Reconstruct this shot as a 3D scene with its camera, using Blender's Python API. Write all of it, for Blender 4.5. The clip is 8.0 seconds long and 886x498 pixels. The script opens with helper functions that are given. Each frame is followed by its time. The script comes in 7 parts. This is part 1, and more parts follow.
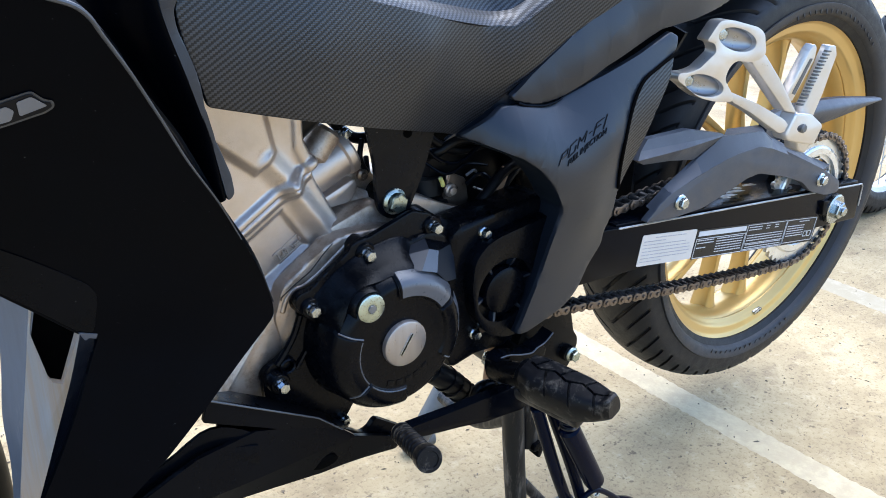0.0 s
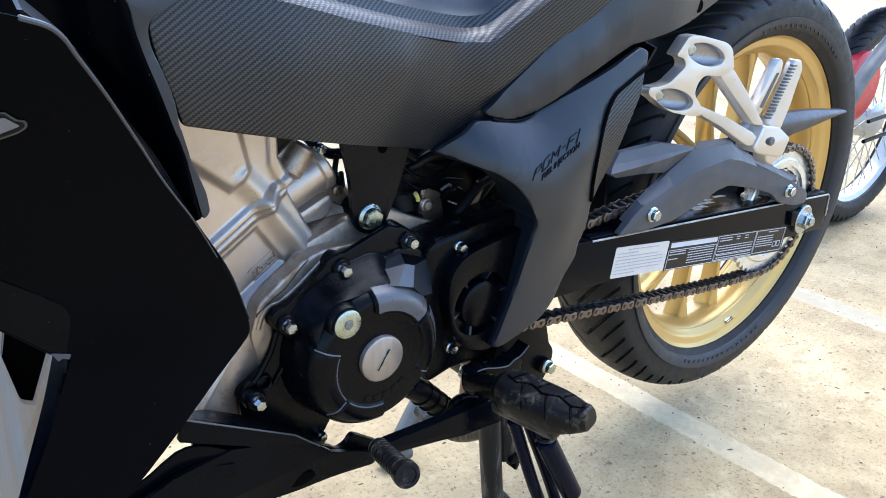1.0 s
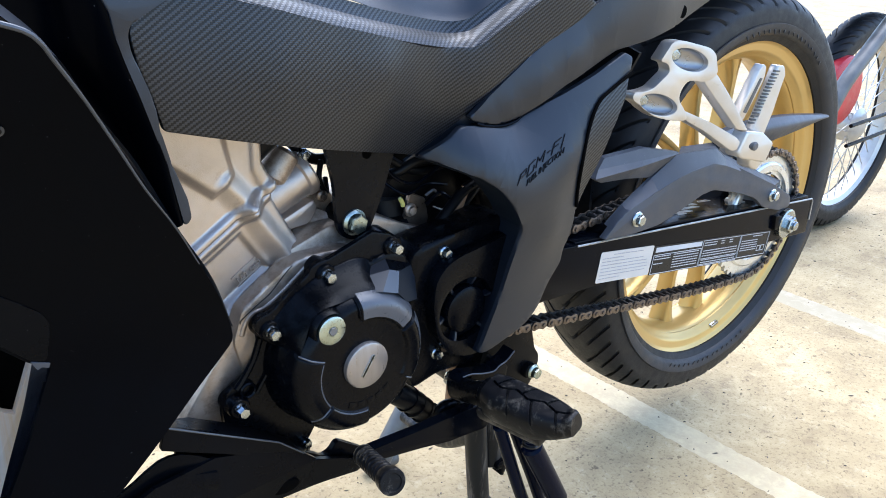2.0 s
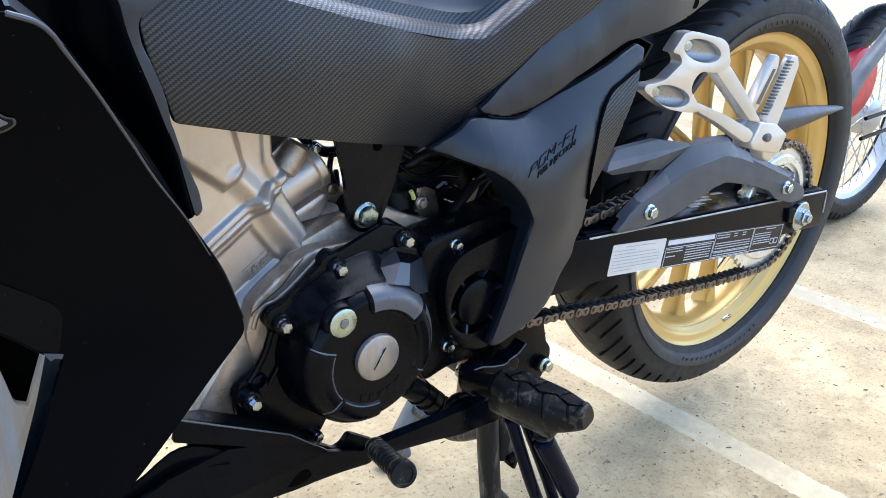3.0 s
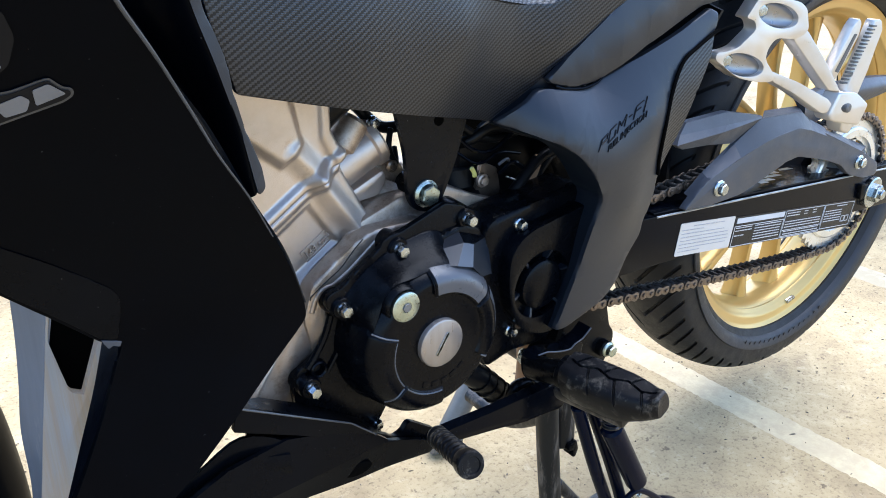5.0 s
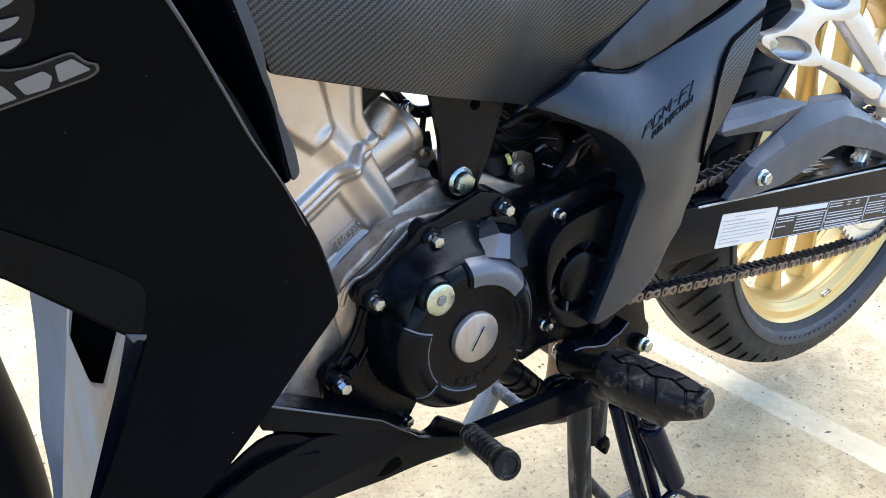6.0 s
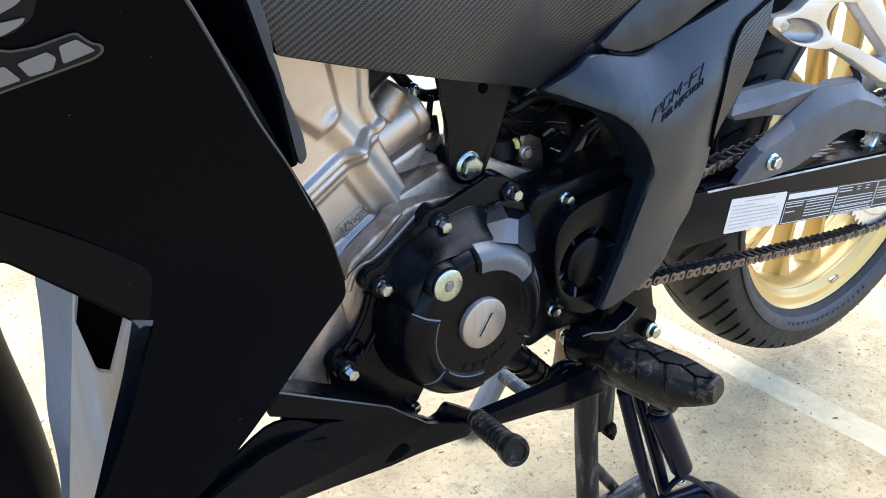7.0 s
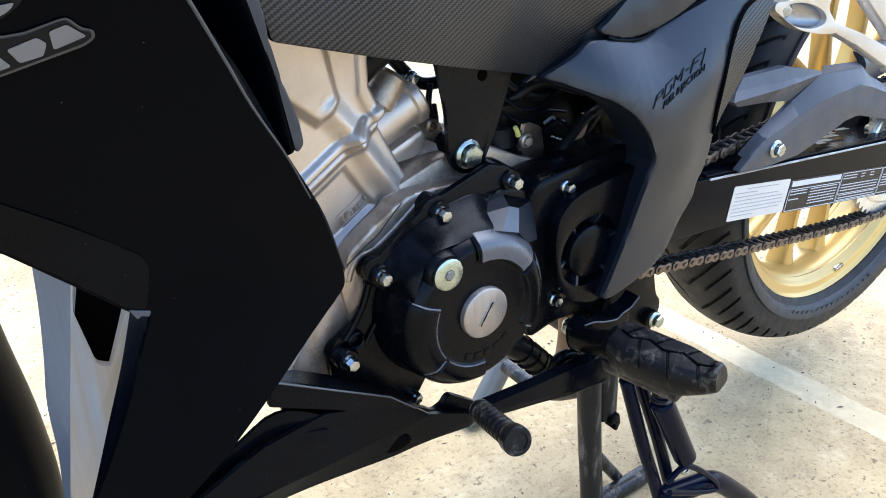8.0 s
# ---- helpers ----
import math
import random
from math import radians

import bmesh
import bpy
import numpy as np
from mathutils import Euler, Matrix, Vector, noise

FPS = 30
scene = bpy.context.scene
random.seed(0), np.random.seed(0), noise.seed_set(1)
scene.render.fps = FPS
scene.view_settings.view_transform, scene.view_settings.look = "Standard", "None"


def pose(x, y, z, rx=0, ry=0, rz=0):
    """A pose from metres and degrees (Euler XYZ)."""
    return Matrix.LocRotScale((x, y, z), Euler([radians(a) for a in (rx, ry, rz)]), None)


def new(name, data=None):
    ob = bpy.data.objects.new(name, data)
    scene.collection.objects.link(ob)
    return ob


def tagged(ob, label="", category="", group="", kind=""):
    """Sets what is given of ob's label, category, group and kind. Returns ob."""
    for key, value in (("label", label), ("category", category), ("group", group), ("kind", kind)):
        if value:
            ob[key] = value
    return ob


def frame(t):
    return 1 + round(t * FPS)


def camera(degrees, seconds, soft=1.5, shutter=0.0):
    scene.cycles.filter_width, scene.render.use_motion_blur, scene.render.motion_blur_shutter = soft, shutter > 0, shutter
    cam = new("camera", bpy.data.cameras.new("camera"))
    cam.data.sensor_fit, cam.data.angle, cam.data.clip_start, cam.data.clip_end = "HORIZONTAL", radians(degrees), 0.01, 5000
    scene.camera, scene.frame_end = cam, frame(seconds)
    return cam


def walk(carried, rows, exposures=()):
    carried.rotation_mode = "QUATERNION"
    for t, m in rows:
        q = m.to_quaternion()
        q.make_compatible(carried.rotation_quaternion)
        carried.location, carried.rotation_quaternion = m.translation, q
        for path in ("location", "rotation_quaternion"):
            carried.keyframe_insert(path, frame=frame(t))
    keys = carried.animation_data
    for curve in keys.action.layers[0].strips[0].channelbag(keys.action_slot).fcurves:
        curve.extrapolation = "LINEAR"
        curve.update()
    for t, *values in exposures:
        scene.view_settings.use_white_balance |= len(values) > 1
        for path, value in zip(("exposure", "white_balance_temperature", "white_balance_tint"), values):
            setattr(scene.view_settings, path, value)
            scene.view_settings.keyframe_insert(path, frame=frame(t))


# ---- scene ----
cam = camera(57.29, 8.0, 0.95)
PATH = [
    (0.0, -1.0120, -0.6178, 0.7279, 66.091, -2.353, -36.556),
    (0.5, -1.0156, -0.6129, 0.7305, 66.442, -2.411, -37.296),
    (1.0, -1.0141, -0.6173, 0.7316, 66.956, -2.582, -38.485),
    (1.2, -1.0124, -0.6131, 0.7316, 67.074, -2.839, -39.023),
    (2.3, -1.0111, -0.6186, 0.7322, 67.364, -2.782, -39.384),
    (2.5, -1.0118, -0.6196, 0.7310, 67.366, -2.603, -39.219),
    (3.0, -1.0106, -0.6170, 0.7287, 66.974, -2.350, -38.689),
    (3.5, -1.0099, -0.6114, 0.7258, 66.506, -2.005, -38.239),
    (4.0, -1.0088, -0.6004, 0.7207, 66.089, -1.701, -37.891),
    (4.5, -1.0107, -0.5836, 0.7161, 65.745, -1.436, -37.378),
    (4.7, -1.0121, -0.5809, 0.7155, 65.708, -1.291, -37.125),
    (5.8, -1.0110, -0.5528, 0.7004, 65.503, -0.815, -35.944),
    (6.0, -1.0097, -0.5455, 0.7002, 64.962, -0.968, -35.774),
    (6.5, -1.0097, -0.5416, 0.6981, 64.405, -0.901, -35.644),
    (7.0, -1.0095, -0.5405, 0.6969, 64.020, -0.786, -35.562),
    (7.5, -1.0075, -0.5403, 0.6946, 63.754, -0.536, -35.460),
    (8.0, -1.0058, -0.5401, 0.6925, 63.526, -0.303, -35.495),
]
walk(cam, [(t, pose(*row)) for t, *row in PATH], [(0.0, 1.45, 5600, 10), (1.0, 1.52, 5620, 10), (2.5, 1.50, 5680, 10), (4.5, 1.50, 5680, 10), (6.0, 1.76, 5680, 10), (6.5, 1.76, 5720, 10), (8.0, 1.78, 5760, 10)])

# ---- world ----
world = bpy.data.worlds.new("sky")
scene.world = world
world.use_nodes = True
wn = world.node_tree
sky = wn.nodes.new("ShaderNodeTexSky")
sky.sky_type = "NISHITA"
sky.sun_disc = False
sky.sun_elevation, sky.sun_rotation = radians(64), radians(67)
sky.air_density, sky.dust_density, sky.ozone_density = 1.0, 1.5, 1.5
bg = wn.nodes["Background"]
bg.inputs["Strength"].default_value = 0.2
wn.links.new(sky.outputs[0], bg.inputs["Color"])
sun = new("sun", bpy.data.lights.new("sun", "SUN"))
sun.data.energy, sun.data.angle, sun.data.color = 2.0, radians(70), (1.0, 0.965, 0.92)
SUN_WAY = Vector((0.38, 0.16, 0.90))
sun.matrix_world = SUN_WAY.to_track_quat("Z", "Y").to_matrix().to_4x4()
scene.view_settings.exposure = 1.45

# ---- materials ----


def nodes_of(name):
    m = bpy.data.materials.new(name)
    m.use_nodes = True
    return m, m.node_tree.nodes, m.node_tree.links, m.node_tree.nodes["Principled BSDF"]


def ramp(nodes, links, src, stops):
    r = nodes.new("ShaderNodeValToRGB")
    while len(r.color_ramp.elements) < len(stops):
        r.color_ramp.elements.new(0.5)
    for e, (p, c) in zip(r.color_ramp.elements, stops):
        e.position, e.color = p, (*c, 1)
    links.new(src, r.inputs[0])
    return r.outputs[0]


def tex_noise(nodes, links, scale, detail=4.0, rough=0.6, stretch=(1, 1, 1)):
    co = nodes.new("ShaderNodeTexCoord")
    mp = nodes.new("ShaderNodeMapping")
    mp.inputs["Scale"].default_value = stretch
    links.new(co.outputs["Object"], mp.inputs[0])
    n = nodes.new("ShaderNodeTexNoise")
    n.inputs["Scale"].default_value, n.inputs["Detail"].default_value, n.inputs["Roughness"].default_value = scale, detail, rough
    links.new(mp.outputs[0], n.inputs["Vector"])
    return n.outputs["Fac"]


def mul(c, k):
    return tuple(min(1.0, v * k) for v in c)


def surface(name, color, rough=0.5, metal=0.0, grain=300.0, bump=0.1, dist=0.0004, blotch=12.0, vary=0.25, rvary=0.12, dirt=None, dirt_amt=0.5, stretch=(1, 1, 1), spec=0.5, specks=0.0):
    """A worn surface: colour blotches, roughness blotches, fine relief, and dirt where given."""
    m, n, l, b = nodes_of(name)
    big = tex_noise(n, l, blotch, 5, 0.65, stretch)
    col = ramp(n, l, big, [(0.3, mul(color, 1 - vary)), (0.7, mul(color, 1 + vary))])
    if dirt:
        spots = tex_noise(n, l, blotch * 2.3, 8, 0.75, stretch)
        mask = ramp(n, l, spots, [(1 - dirt_amt - 0.08, (0, 0, 0)), (1 - dirt_amt + 0.12, (1, 1, 1))])
        mix = n.new("ShaderNodeMix")
        mix.data_type = "RGBA"
        l.new(mask, mix.inputs[0])
        l.new(col, mix.inputs[6])
        mix.inputs[7].default_value = (*dirt, 1)
        col = mix.outputs[2]
    if specks:
        dots = ramp(n, l, tex_noise(n, l, 520, 1, 0.4), [(0.79, (0, 0, 0)), (0.83, (specks, specks, specks))])
        dm = n.new("ShaderNodeMix")
        dm.data_type = "RGBA"
        l.new(dots, dm.inputs[0])
        l.new(col, dm.inputs[6])
        dm.inputs[7].default_value = (0.30, 0.29, 0.27, 1)
        col = dm.outputs[2]
    l.new(col, b.inputs["Base Color"])
    rn = tex_noise(n, l, blotch * 4, 6, 0.7, stretch)
    l.new(ramp(n, l, rn, [(0.3, (max(0.03, rough - rvary),) * 3), (0.7, (min(1, rough + rvary),) * 3)]), b.inputs["Roughness"])
    b.inputs["Metallic"].default_value = metal
    b.inputs["Specular IOR Level"].default_value = spec
    if bump:
        fine = tex_noise(n, l, grain, 3, 0.6, stretch)
        bp = n.new("ShaderNodeBump")
        bp.inputs["Strength"].default_value, bp.inputs["Distance"].default_value = bump, dist
        l.new(fine, bp.inputs["Height"])
        l.new(bp.outputs[0], b.inputs["Normal"])
    return m


def carbon(name):
    """Moulded twill weave on black plastic."""
    m, n, l, b = nodes_of(name)
    co = n.new("ShaderNodeTexCoord")
    sep = n.new("ShaderNodeSeparateXYZ")
    mp = n.new("ShaderNodeMapping")
    mp.inputs["Rotation"].default_value = (0, radians(4), 0)
    l.new(co.outputs["Object"], mp.inputs[0])
    l.new(mp.outputs[0], sep.inputs[0])

    def math(op, a, v=None):
        k = n.new("ShaderNodeMath")
        k.operation = op
        for i, s in enumerate((a, v)):
            if s is None:
                continue
            if isinstance(s, (int, float)):
                k.inputs[i].default_value = s
            else:
                l.new(s, k.inputs[i])
        return k.outputs[0]
    u = math("MULTIPLY", sep.outputs["X"], 1 / 0.0017)
    v = math("MULTIPLY", sep.outputs["Z"], 1 / 0.00092)
    fu, fv = math("FLOOR", u), math("FLOOR", v)
    s = math("FLOORED_MODULO", math("SUBTRACT", fu, fv), 4.0)
    over = math("LESS_THAN", s, 1.5)
    ridge_u = math("SINE", math("MULTIPLY", math("FRACT", u), 3.14159))
    ridge_v = math("SINE", math("MULTIPLY", math("FRACT", v), 3.14159))
    mixh = n.new("ShaderNodeMix")
    l.new(over, mixh.inputs[0])
    l.new(math("MULTIPLY", ridge_u, 0.45), mixh.inputs[2])
    l.new(math("ADD", ridge_v, 0.4), mixh.inputs[3])
    bp = n.new("ShaderNodeBump")
    bp.inputs["Strength"].default_value, bp.inputs["Distance"].default_value = 0.16, 0.0004
    l.new(mixh.outputs[0], bp.inputs["Height"])
    l.new(bp.outputs[0], b.inputs["Normal"])
    wear = tex_noise(n, l, 14, 5, 0.6)
    c1 = ramp(n, l, wear, [(0.3, (0.0026, 0.0030, 0.0038)), (0.7, (0.0040, 0.0045, 0.0058))])
    mixc = n.new("ShaderNodeMix")
    mixc.data_type = "RGBA"
    l.new(over, mixc.inputs[0])
    l.new(c1, mixc.inputs[6])
    mixc.inputs[7].default_value = (0.0080, 0.0110, 0.0170, 1)
    l.new(mixc.outputs[2], b.inputs["Base Color"])
    b.inputs["Roughness"].default_value = 0.38
    gl = ramp(n, l, over, [(0.0, (0.31, 0.31, 0.31)), (1.0, (0.62, 0.62, 0.62))])
    l.new(gl, b.inputs["Specular IOR Level"])
    return m


M_FAIRING = surface("matt_black_plastic", (0.0007, 0.0011, 0.0021), 0.36, spec=0.036, grain=900, bump=0.05, blotch=9, vary=0.2, rvary=0.06, dirt=(0.003, 0.0034, 0.0044), dirt_amt=0.25, specks=0.16)
M_PAN = surface("satin_belly_plastic", (0.0015, 0.0020, 0.0032), 0.30, spec=0.06, grain=900, bump=0.06, blotch=9, vary=0.25, rvary=0.08, dirt=(0.005, 0.0055, 0.007), dirt_amt=0.25, specks=0.22)
# grey of the thin lines that stand for highlights along edges
M_EDGEGLINT = surface("edge_highlight_grey", (0.034, 0.037, 0.044), 0.36, spec=0.6, grain=1200, bump=0.06, blotch=14, vary=0.15)
M_SATIN = surface("satin_black_plastic", (0.0050, 0.0080, 0.0138), 0.40, spec=0.50, grain=1200, bump=0.08, blotch=10, vary=0.12, rvary=0.02, specks=0.10)
M_GREYPLASTIC = surface("dark_grey_plastic", (0.040, 0.044, 0.054), 0.5, grain=1500, bump=0.12, blotch=14, vary=0.2, dirt=(0.09, 0.092, 0.097), dirt_amt=0.22, specks=0.25)
M_GLOSS = surface("gloss_black_paint", (0.0016, 0.0023, 0.0042), 0.2, spec=0.065, grain=500, bump=0.03, blotch=16, vary=0.2, rvary=0.08, dirt=(0.012, 0.012, 0.0125), dirt_amt=0.12, specks=0.25)
M_ENGINE = surface("satin_black_engine_paint", (0.0012, 0.0016, 0.0027), 0.27, spec=0.11, grain=1600, bump=0.10, blotch=20, vary=0.2, rvary=0.05, dirt=(0.010, 0.010, 0.011), dirt_amt=0.16, specks=0.10)
# lit tone of the engine paint: sky light put into the colour
M_ENGINE_LIT = surface("engine_paint_as_lit", (0.055, 0.058, 0.066), 0.34, spec=0.6, grain=1600, bump=0.1, blotch=30, vary=0.15)
M_CAST = surface("cast_aluminium", (0.53, 0.455, 0.39), 0.38, 0.8, grain=1100, bump=0.5, dist=0.0004, blotch=14, vary=0.22, rvary=0.1, dirt=(0.33, 0.25, 0.185), dirt_amt=0.33)
M_BRACKET = surface("polished_aluminium", (0.62, 0.58, 0.53), 0.38, 0.85, grain=1200, bump=0.15, dist=0.0003, blotch=18, vary=0.12, dirt=(0.4, 0.35, 0.28), dirt_amt=0.25)
M_ZINC = surface("zinc_plated_steel", (0.39, 0.42, 0.43), 0.24, 1.0, grain=900, bump=0.05, blotch=90, vary=0.2)
M_ZINCY = surface("yellow_zinc_steel", (0.38, 0.425, 0.37), 0.32, 1.0, grain=900, bump=0.05, blotch=90, vary=0.2)
M_CAP = surface("brushed_steel_cap", (0.33, 0.302, 0.283), 0.36, 0.8, grain=700, bump=0.12, blotch=40, vary=0.12, stretch=(3, 1, 0.4))
M_GOLD = surface("gold_wheel_paint", (0.59, 0.39, 0.125), 0.31, 0.5, grain=900, bump=0.03, blotch=9, vary=0.05, rvary=0.03, dirt=(0.38, 0.28, 0.14), dirt_amt=0.03)
M_RUBBER = surface("tyre_rubber", (0.009, 0.009, 0.0098), 0.55, spec=0.3, grain=900, bump=0.3, blotch=18, vary=0.25, dirt=(0.045, 0.042, 0.038), dirt_amt=0.28)
M_RUBBER2 = surface("black_moulded_rubber", (0.004, 0.004, 0.0048), 0.40, spec=0.16, grain=700, bump=0.2, blotch=40, vary=0.2, dirt=(0.10, 0.088, 0.070), dirt_amt=0.39)
M_FRAME = surface("black_frame_paint", (0.0019, 0.0021, 0.0027), 0.3, spec=0.09, grain=600, bump=0.08, blotch=18, vary=0.2, rvary=0.1, dirt=(0.05, 0.044, 0.038), dirt_amt=0.18, specks=0.25)
M_DIRTY = surface("dirty_black_steel", (0.0055, 0.0056, 0.006), 0.42, 0.0, grain=400, bump=0.3, blotch=18, vary=0.35, dirt=(0.15, 0.125, 0.10), dirt_amt=0.40, stretch=(2.4, 2.4, 0.35), spec=0.3)
M_STAND = surface("glossy_stand_enamel", (0.0016, 0.0032, 0.0100), 0.20, spec=0.05, grain=500, bump=0.04, blotch=16, vary=0.2, rvary=0.05, dirt=(0.02, 0.02, 0.021), dirt_amt=0.12, specks=0.15)
M_GREYSTEEL = surface("grey_painted_steel", (0.14, 0.135, 0.125), 0.45, 0.3, grain=400, bump=0.2, blotch=24, vary=0.25, dirt=(0.12, 0.11, 0.1), dirt_amt=0.35)
M_PALESTEEL = surface("pale_grey_steel", (0.34, 0.335, 0.32), 0.38, 0.5, grain=400, bump=0.2, blotch=60, vary=0.45)
M_RUST = surface("rusty_brown_steel", (0.24, 0.15, 0.09), 0.6, 0.3, grain=300, bump=0.3, blotch=30, vary=0.3)
M_CHAIN = surface("oily_chain_steel", (0.14, 0.11, 0.085), 0.35, 0.8, grain=500, bump=0.1, blotch=60, vary=0.35)
M_CHAINDARK = surface("greasy_chain_steel", (0.04, 0.036, 0.032), 0.4, 0.6, grain=500, bump=0.1, blotch=60, vary=0.35)
M_STEEL = surface("bright_sprocket_steel", (0.72, 0.73, 0.72), 0.34, 0.9, grain=500, bump=0.1, blotch=30, vary=0.15)
M_SCUFF = surface("scuffed_dark_panel", (0.135, 0.150, 0.175), 0.40, grain=500, bump=0.15, blotch=5, vary=0.35, dirt=(0.30, 0.29, 0.27), dirt_amt=0.40, stretch=(5, 5, 0.14))
M_HANGER = surface("satin_black_bracket_paint", (0.0020, 0.0027, 0.0046), 0.24, spec=0.14, grain=700, bump=0.05, blotch=18, vary=0.2, dirt=(0.03, 0.03, 0.03), dirt_amt=0.12, specks=0.3)
M_CASE = surface("oil_stained_casting", (0.42, 0.345, 0.275), 0.40, 0.75, grain=1100, bump=0.5, dist=0.0004, blotch=16, vary=0.28, rvary=0.1, dirt=(0.20, 0.145, 0.10), dirt_amt=0.45)
M_CUP = surface("darker_cast_recess", (0.30, 0.29, 0.28), 0.34, 0.8, grain=1000, bump=0.1, blotch=20, vary=0.12)
M_DUCTPALE = surface("pale_duct_panel", (0.36, 0.345, 0.32), 0.45, grain=500, bump=0.15, blotch=4, vary=0.25, dirt=(0.40, 0.29, 0.18), dirt_amt=0.50, stretch=(5, 5, 0.14))
M_BLACKVOID = surface("dark_cable_plastic", (0.0026, 0.0029, 0.0038), 0.38, spec=0.14, grain=300, bump=0.2, blotch=30, vary=0.3)
M_LABEL = surface("white_label_paper", (0.54, 0.50, 0.445), 0.4, grain=400, bump=0.03, blotch=50, vary=0.05)
M_LABELINK = surface("grey_label_print", (0.30, 0.30, 0.31), 0.5, bump=0, blotch=60, vary=0.1)
M_LABELPALE = surface("pale_label_print", (0.5, 0.5, 0.5), 0.5, bump=0, blotch=60, vary=0.1)
M_LABELDARK = surface("black_label_film", (0.008, 0.008, 0.008), 0.35, spec=0.2, bump=0, blotch=40, vary=0.1)
M_LOGO = surface("silver_badge_print", (0.13, 0.135, 0.15), 0.4, 0.3, bump=0, blotch=40, vary=0.1)
M_LOGOEDGE = surface("grey_badge_outline", (0.030, 0.031, 0.034), 0.4, bump=0, blotch=40, vary=0.1)
M_LOGODARK = surface("badge_border_print", (0.006, 0.006, 0.007), 0.4, spec=0.1, bump=0, blotch=40, vary=0.1)
# flat black that stands for the shade in holes, slots and gaps
M_RECESSBLACK = surface("recess_shade_black", (0.0012, 0.0012, 0.0012), 0.7, spec=0.02, bump=0, blotch=40, vary=0.1)
M_RED = surface("red_painted_drum", (0.45, 0.02, 0.03), 0.35, grain=300, bump=0.05, blotch=14, vary=0.2)
M_CHROME = surface("dull_chrome", (0.52, 0.50, 0.46), 0.42, 0.55, grain=200, bump=0.1, blotch=20, vary=0.15, dirt=(0.35, 0.3, 0.25), dirt_amt=0.3)
M_SIDEWALL = surface("dusty_lit_sidewall_rubber", (0.023, 0.023, 0.025), 0.55, spec=0.4, grain=900, bump=0.3, blotch=14, vary=0.25, dirt=(0.06, 0.058, 0.056), dirt_amt=0.3)
M_CARBON = carbon("carbon_weave_plastic")


def concrete(name):
    """Beige concrete: cloudy tone, brown smudges, dark flecks and fine grit."""
    m, n, l, b = nodes_of(name)

    def mixed(kind, fac, under, over):
        k = n.new("ShaderNodeMix")
        k.data_type, k.blend_type = "RGBA", kind
        if isinstance(fac, float):
            k.inputs[0].default_value = fac
        else:
            l.new(fac, k.inputs[0])
        l.new(under, k.inputs[6])
        if isinstance(over, tuple):
            k.inputs[7].default_value = over
        else:
            l.new(over, k.inputs[7])
        return k.outputs[2]
    cloud = tex_noise(n, l, 4.5, 12, 0.70)
    col = ramp(n, l, cloud, [(0.36, (0.250, 0.180, 0.087)), (0.5, (0.358, 0.266, 0.132)), (0.64, (0.455, 0.348, 0.183))])
    spots = tex_noise(n, l, 16, 13, 0.82, (0.8, 1.2, 1))
    col = mixed("MIX", ramp(n, l, spots, [(0.535, (0, 0, 0)), (0.66, (0.80, 0.80, 0.80))]), col, (0.215, 0.152, 0.080, 1))
    smudge = tex_noise(n, l, 9, 3, 0.55, (1.0, 1.5, 1))
    col = mixed("MIX", ramp(n, l, smudge, [(0.60, (0, 0, 0)), (0.72, (0.55, 0.55, 0.55))]), col, (0.190, 0.128, 0.060, 1))
    pale = tex_noise(n, l, 38, 6, 0.7)
    col = mixed("MIX", ramp(n, l, pale, [(0.56, (0, 0, 0)), (0.68, (0.45, 0.45, 0.45))]), col, (0.520, 0.420, 0.250, 1))
    fleck = tex_noise(n, l, 70, 3, 0.6, (0.8, 1.0, 1))
    col = mixed("MIX", ramp(n, l, fleck, [(0.640, (0, 0, 0)), (0.685, (0.70, 0.70, 0.70))]), col, (0.085, 0.055, 0.028, 1))
    grit = tex_noise(n, l, 160, 4, 0.7)
    col = mixed("MULTIPLY", 0.7, col, ramp(n, l, grit, [(0.34, (0.45, 0.42, 0.37)), (0.47, (1, 1, 1))]))
    l.new(col, b.inputs["Base Color"])
    b.inputs["Roughness"].default_value = 0.85
    bp = n.new("ShaderNodeBump")
    bp.inputs["Strength"].default_value, bp.inputs["Distance"].default_value = 0.5, 0.002
    l.new(grit, bp.inputs["Height"])
    l.new(bp.outputs[0], b.inputs["Normal"])
    return m


M_GROUND = concrete("worn_concrete")
M_OLDPAINT = surface("old_line_paint", (0.42, 0.35, 0.235), 0.8, grain=160, bump=0.4, dist=0.001, blotch=11, vary=0.2, dirt=(0.33, 0.27, 0.165), dirt_amt=0.6)
M_PAINT = surface("worn_line_paint", (0.515, 0.415, 0.235), 0.75, grain=160, bump=0.4, dist=0.001, blotch=14, vary=0.12, dirt=(0.42, 0.33, 0.19), dirt_amt=0.55)

# ---- building helpers ----


def part(name, bm, material, parent=None, label="", sharp=38, kind=""):
    me = bpy.data.meshes.new(name)
    bmesh.ops.recalc_face_normals(bm, faces=bm.faces)
    bm.to_mesh(me)
    bm.free()
    me.materials.append(material)
    me.shade_smooth()
    me.set_sharp_from_angle(angle=radians(sharp))
    ob = new(name, me)
    ob.parent = parent
    return tagged(ob, label, kind=kind)


def thing(name, label, category, group=""):
    return tagged(new(name), label, category, group)


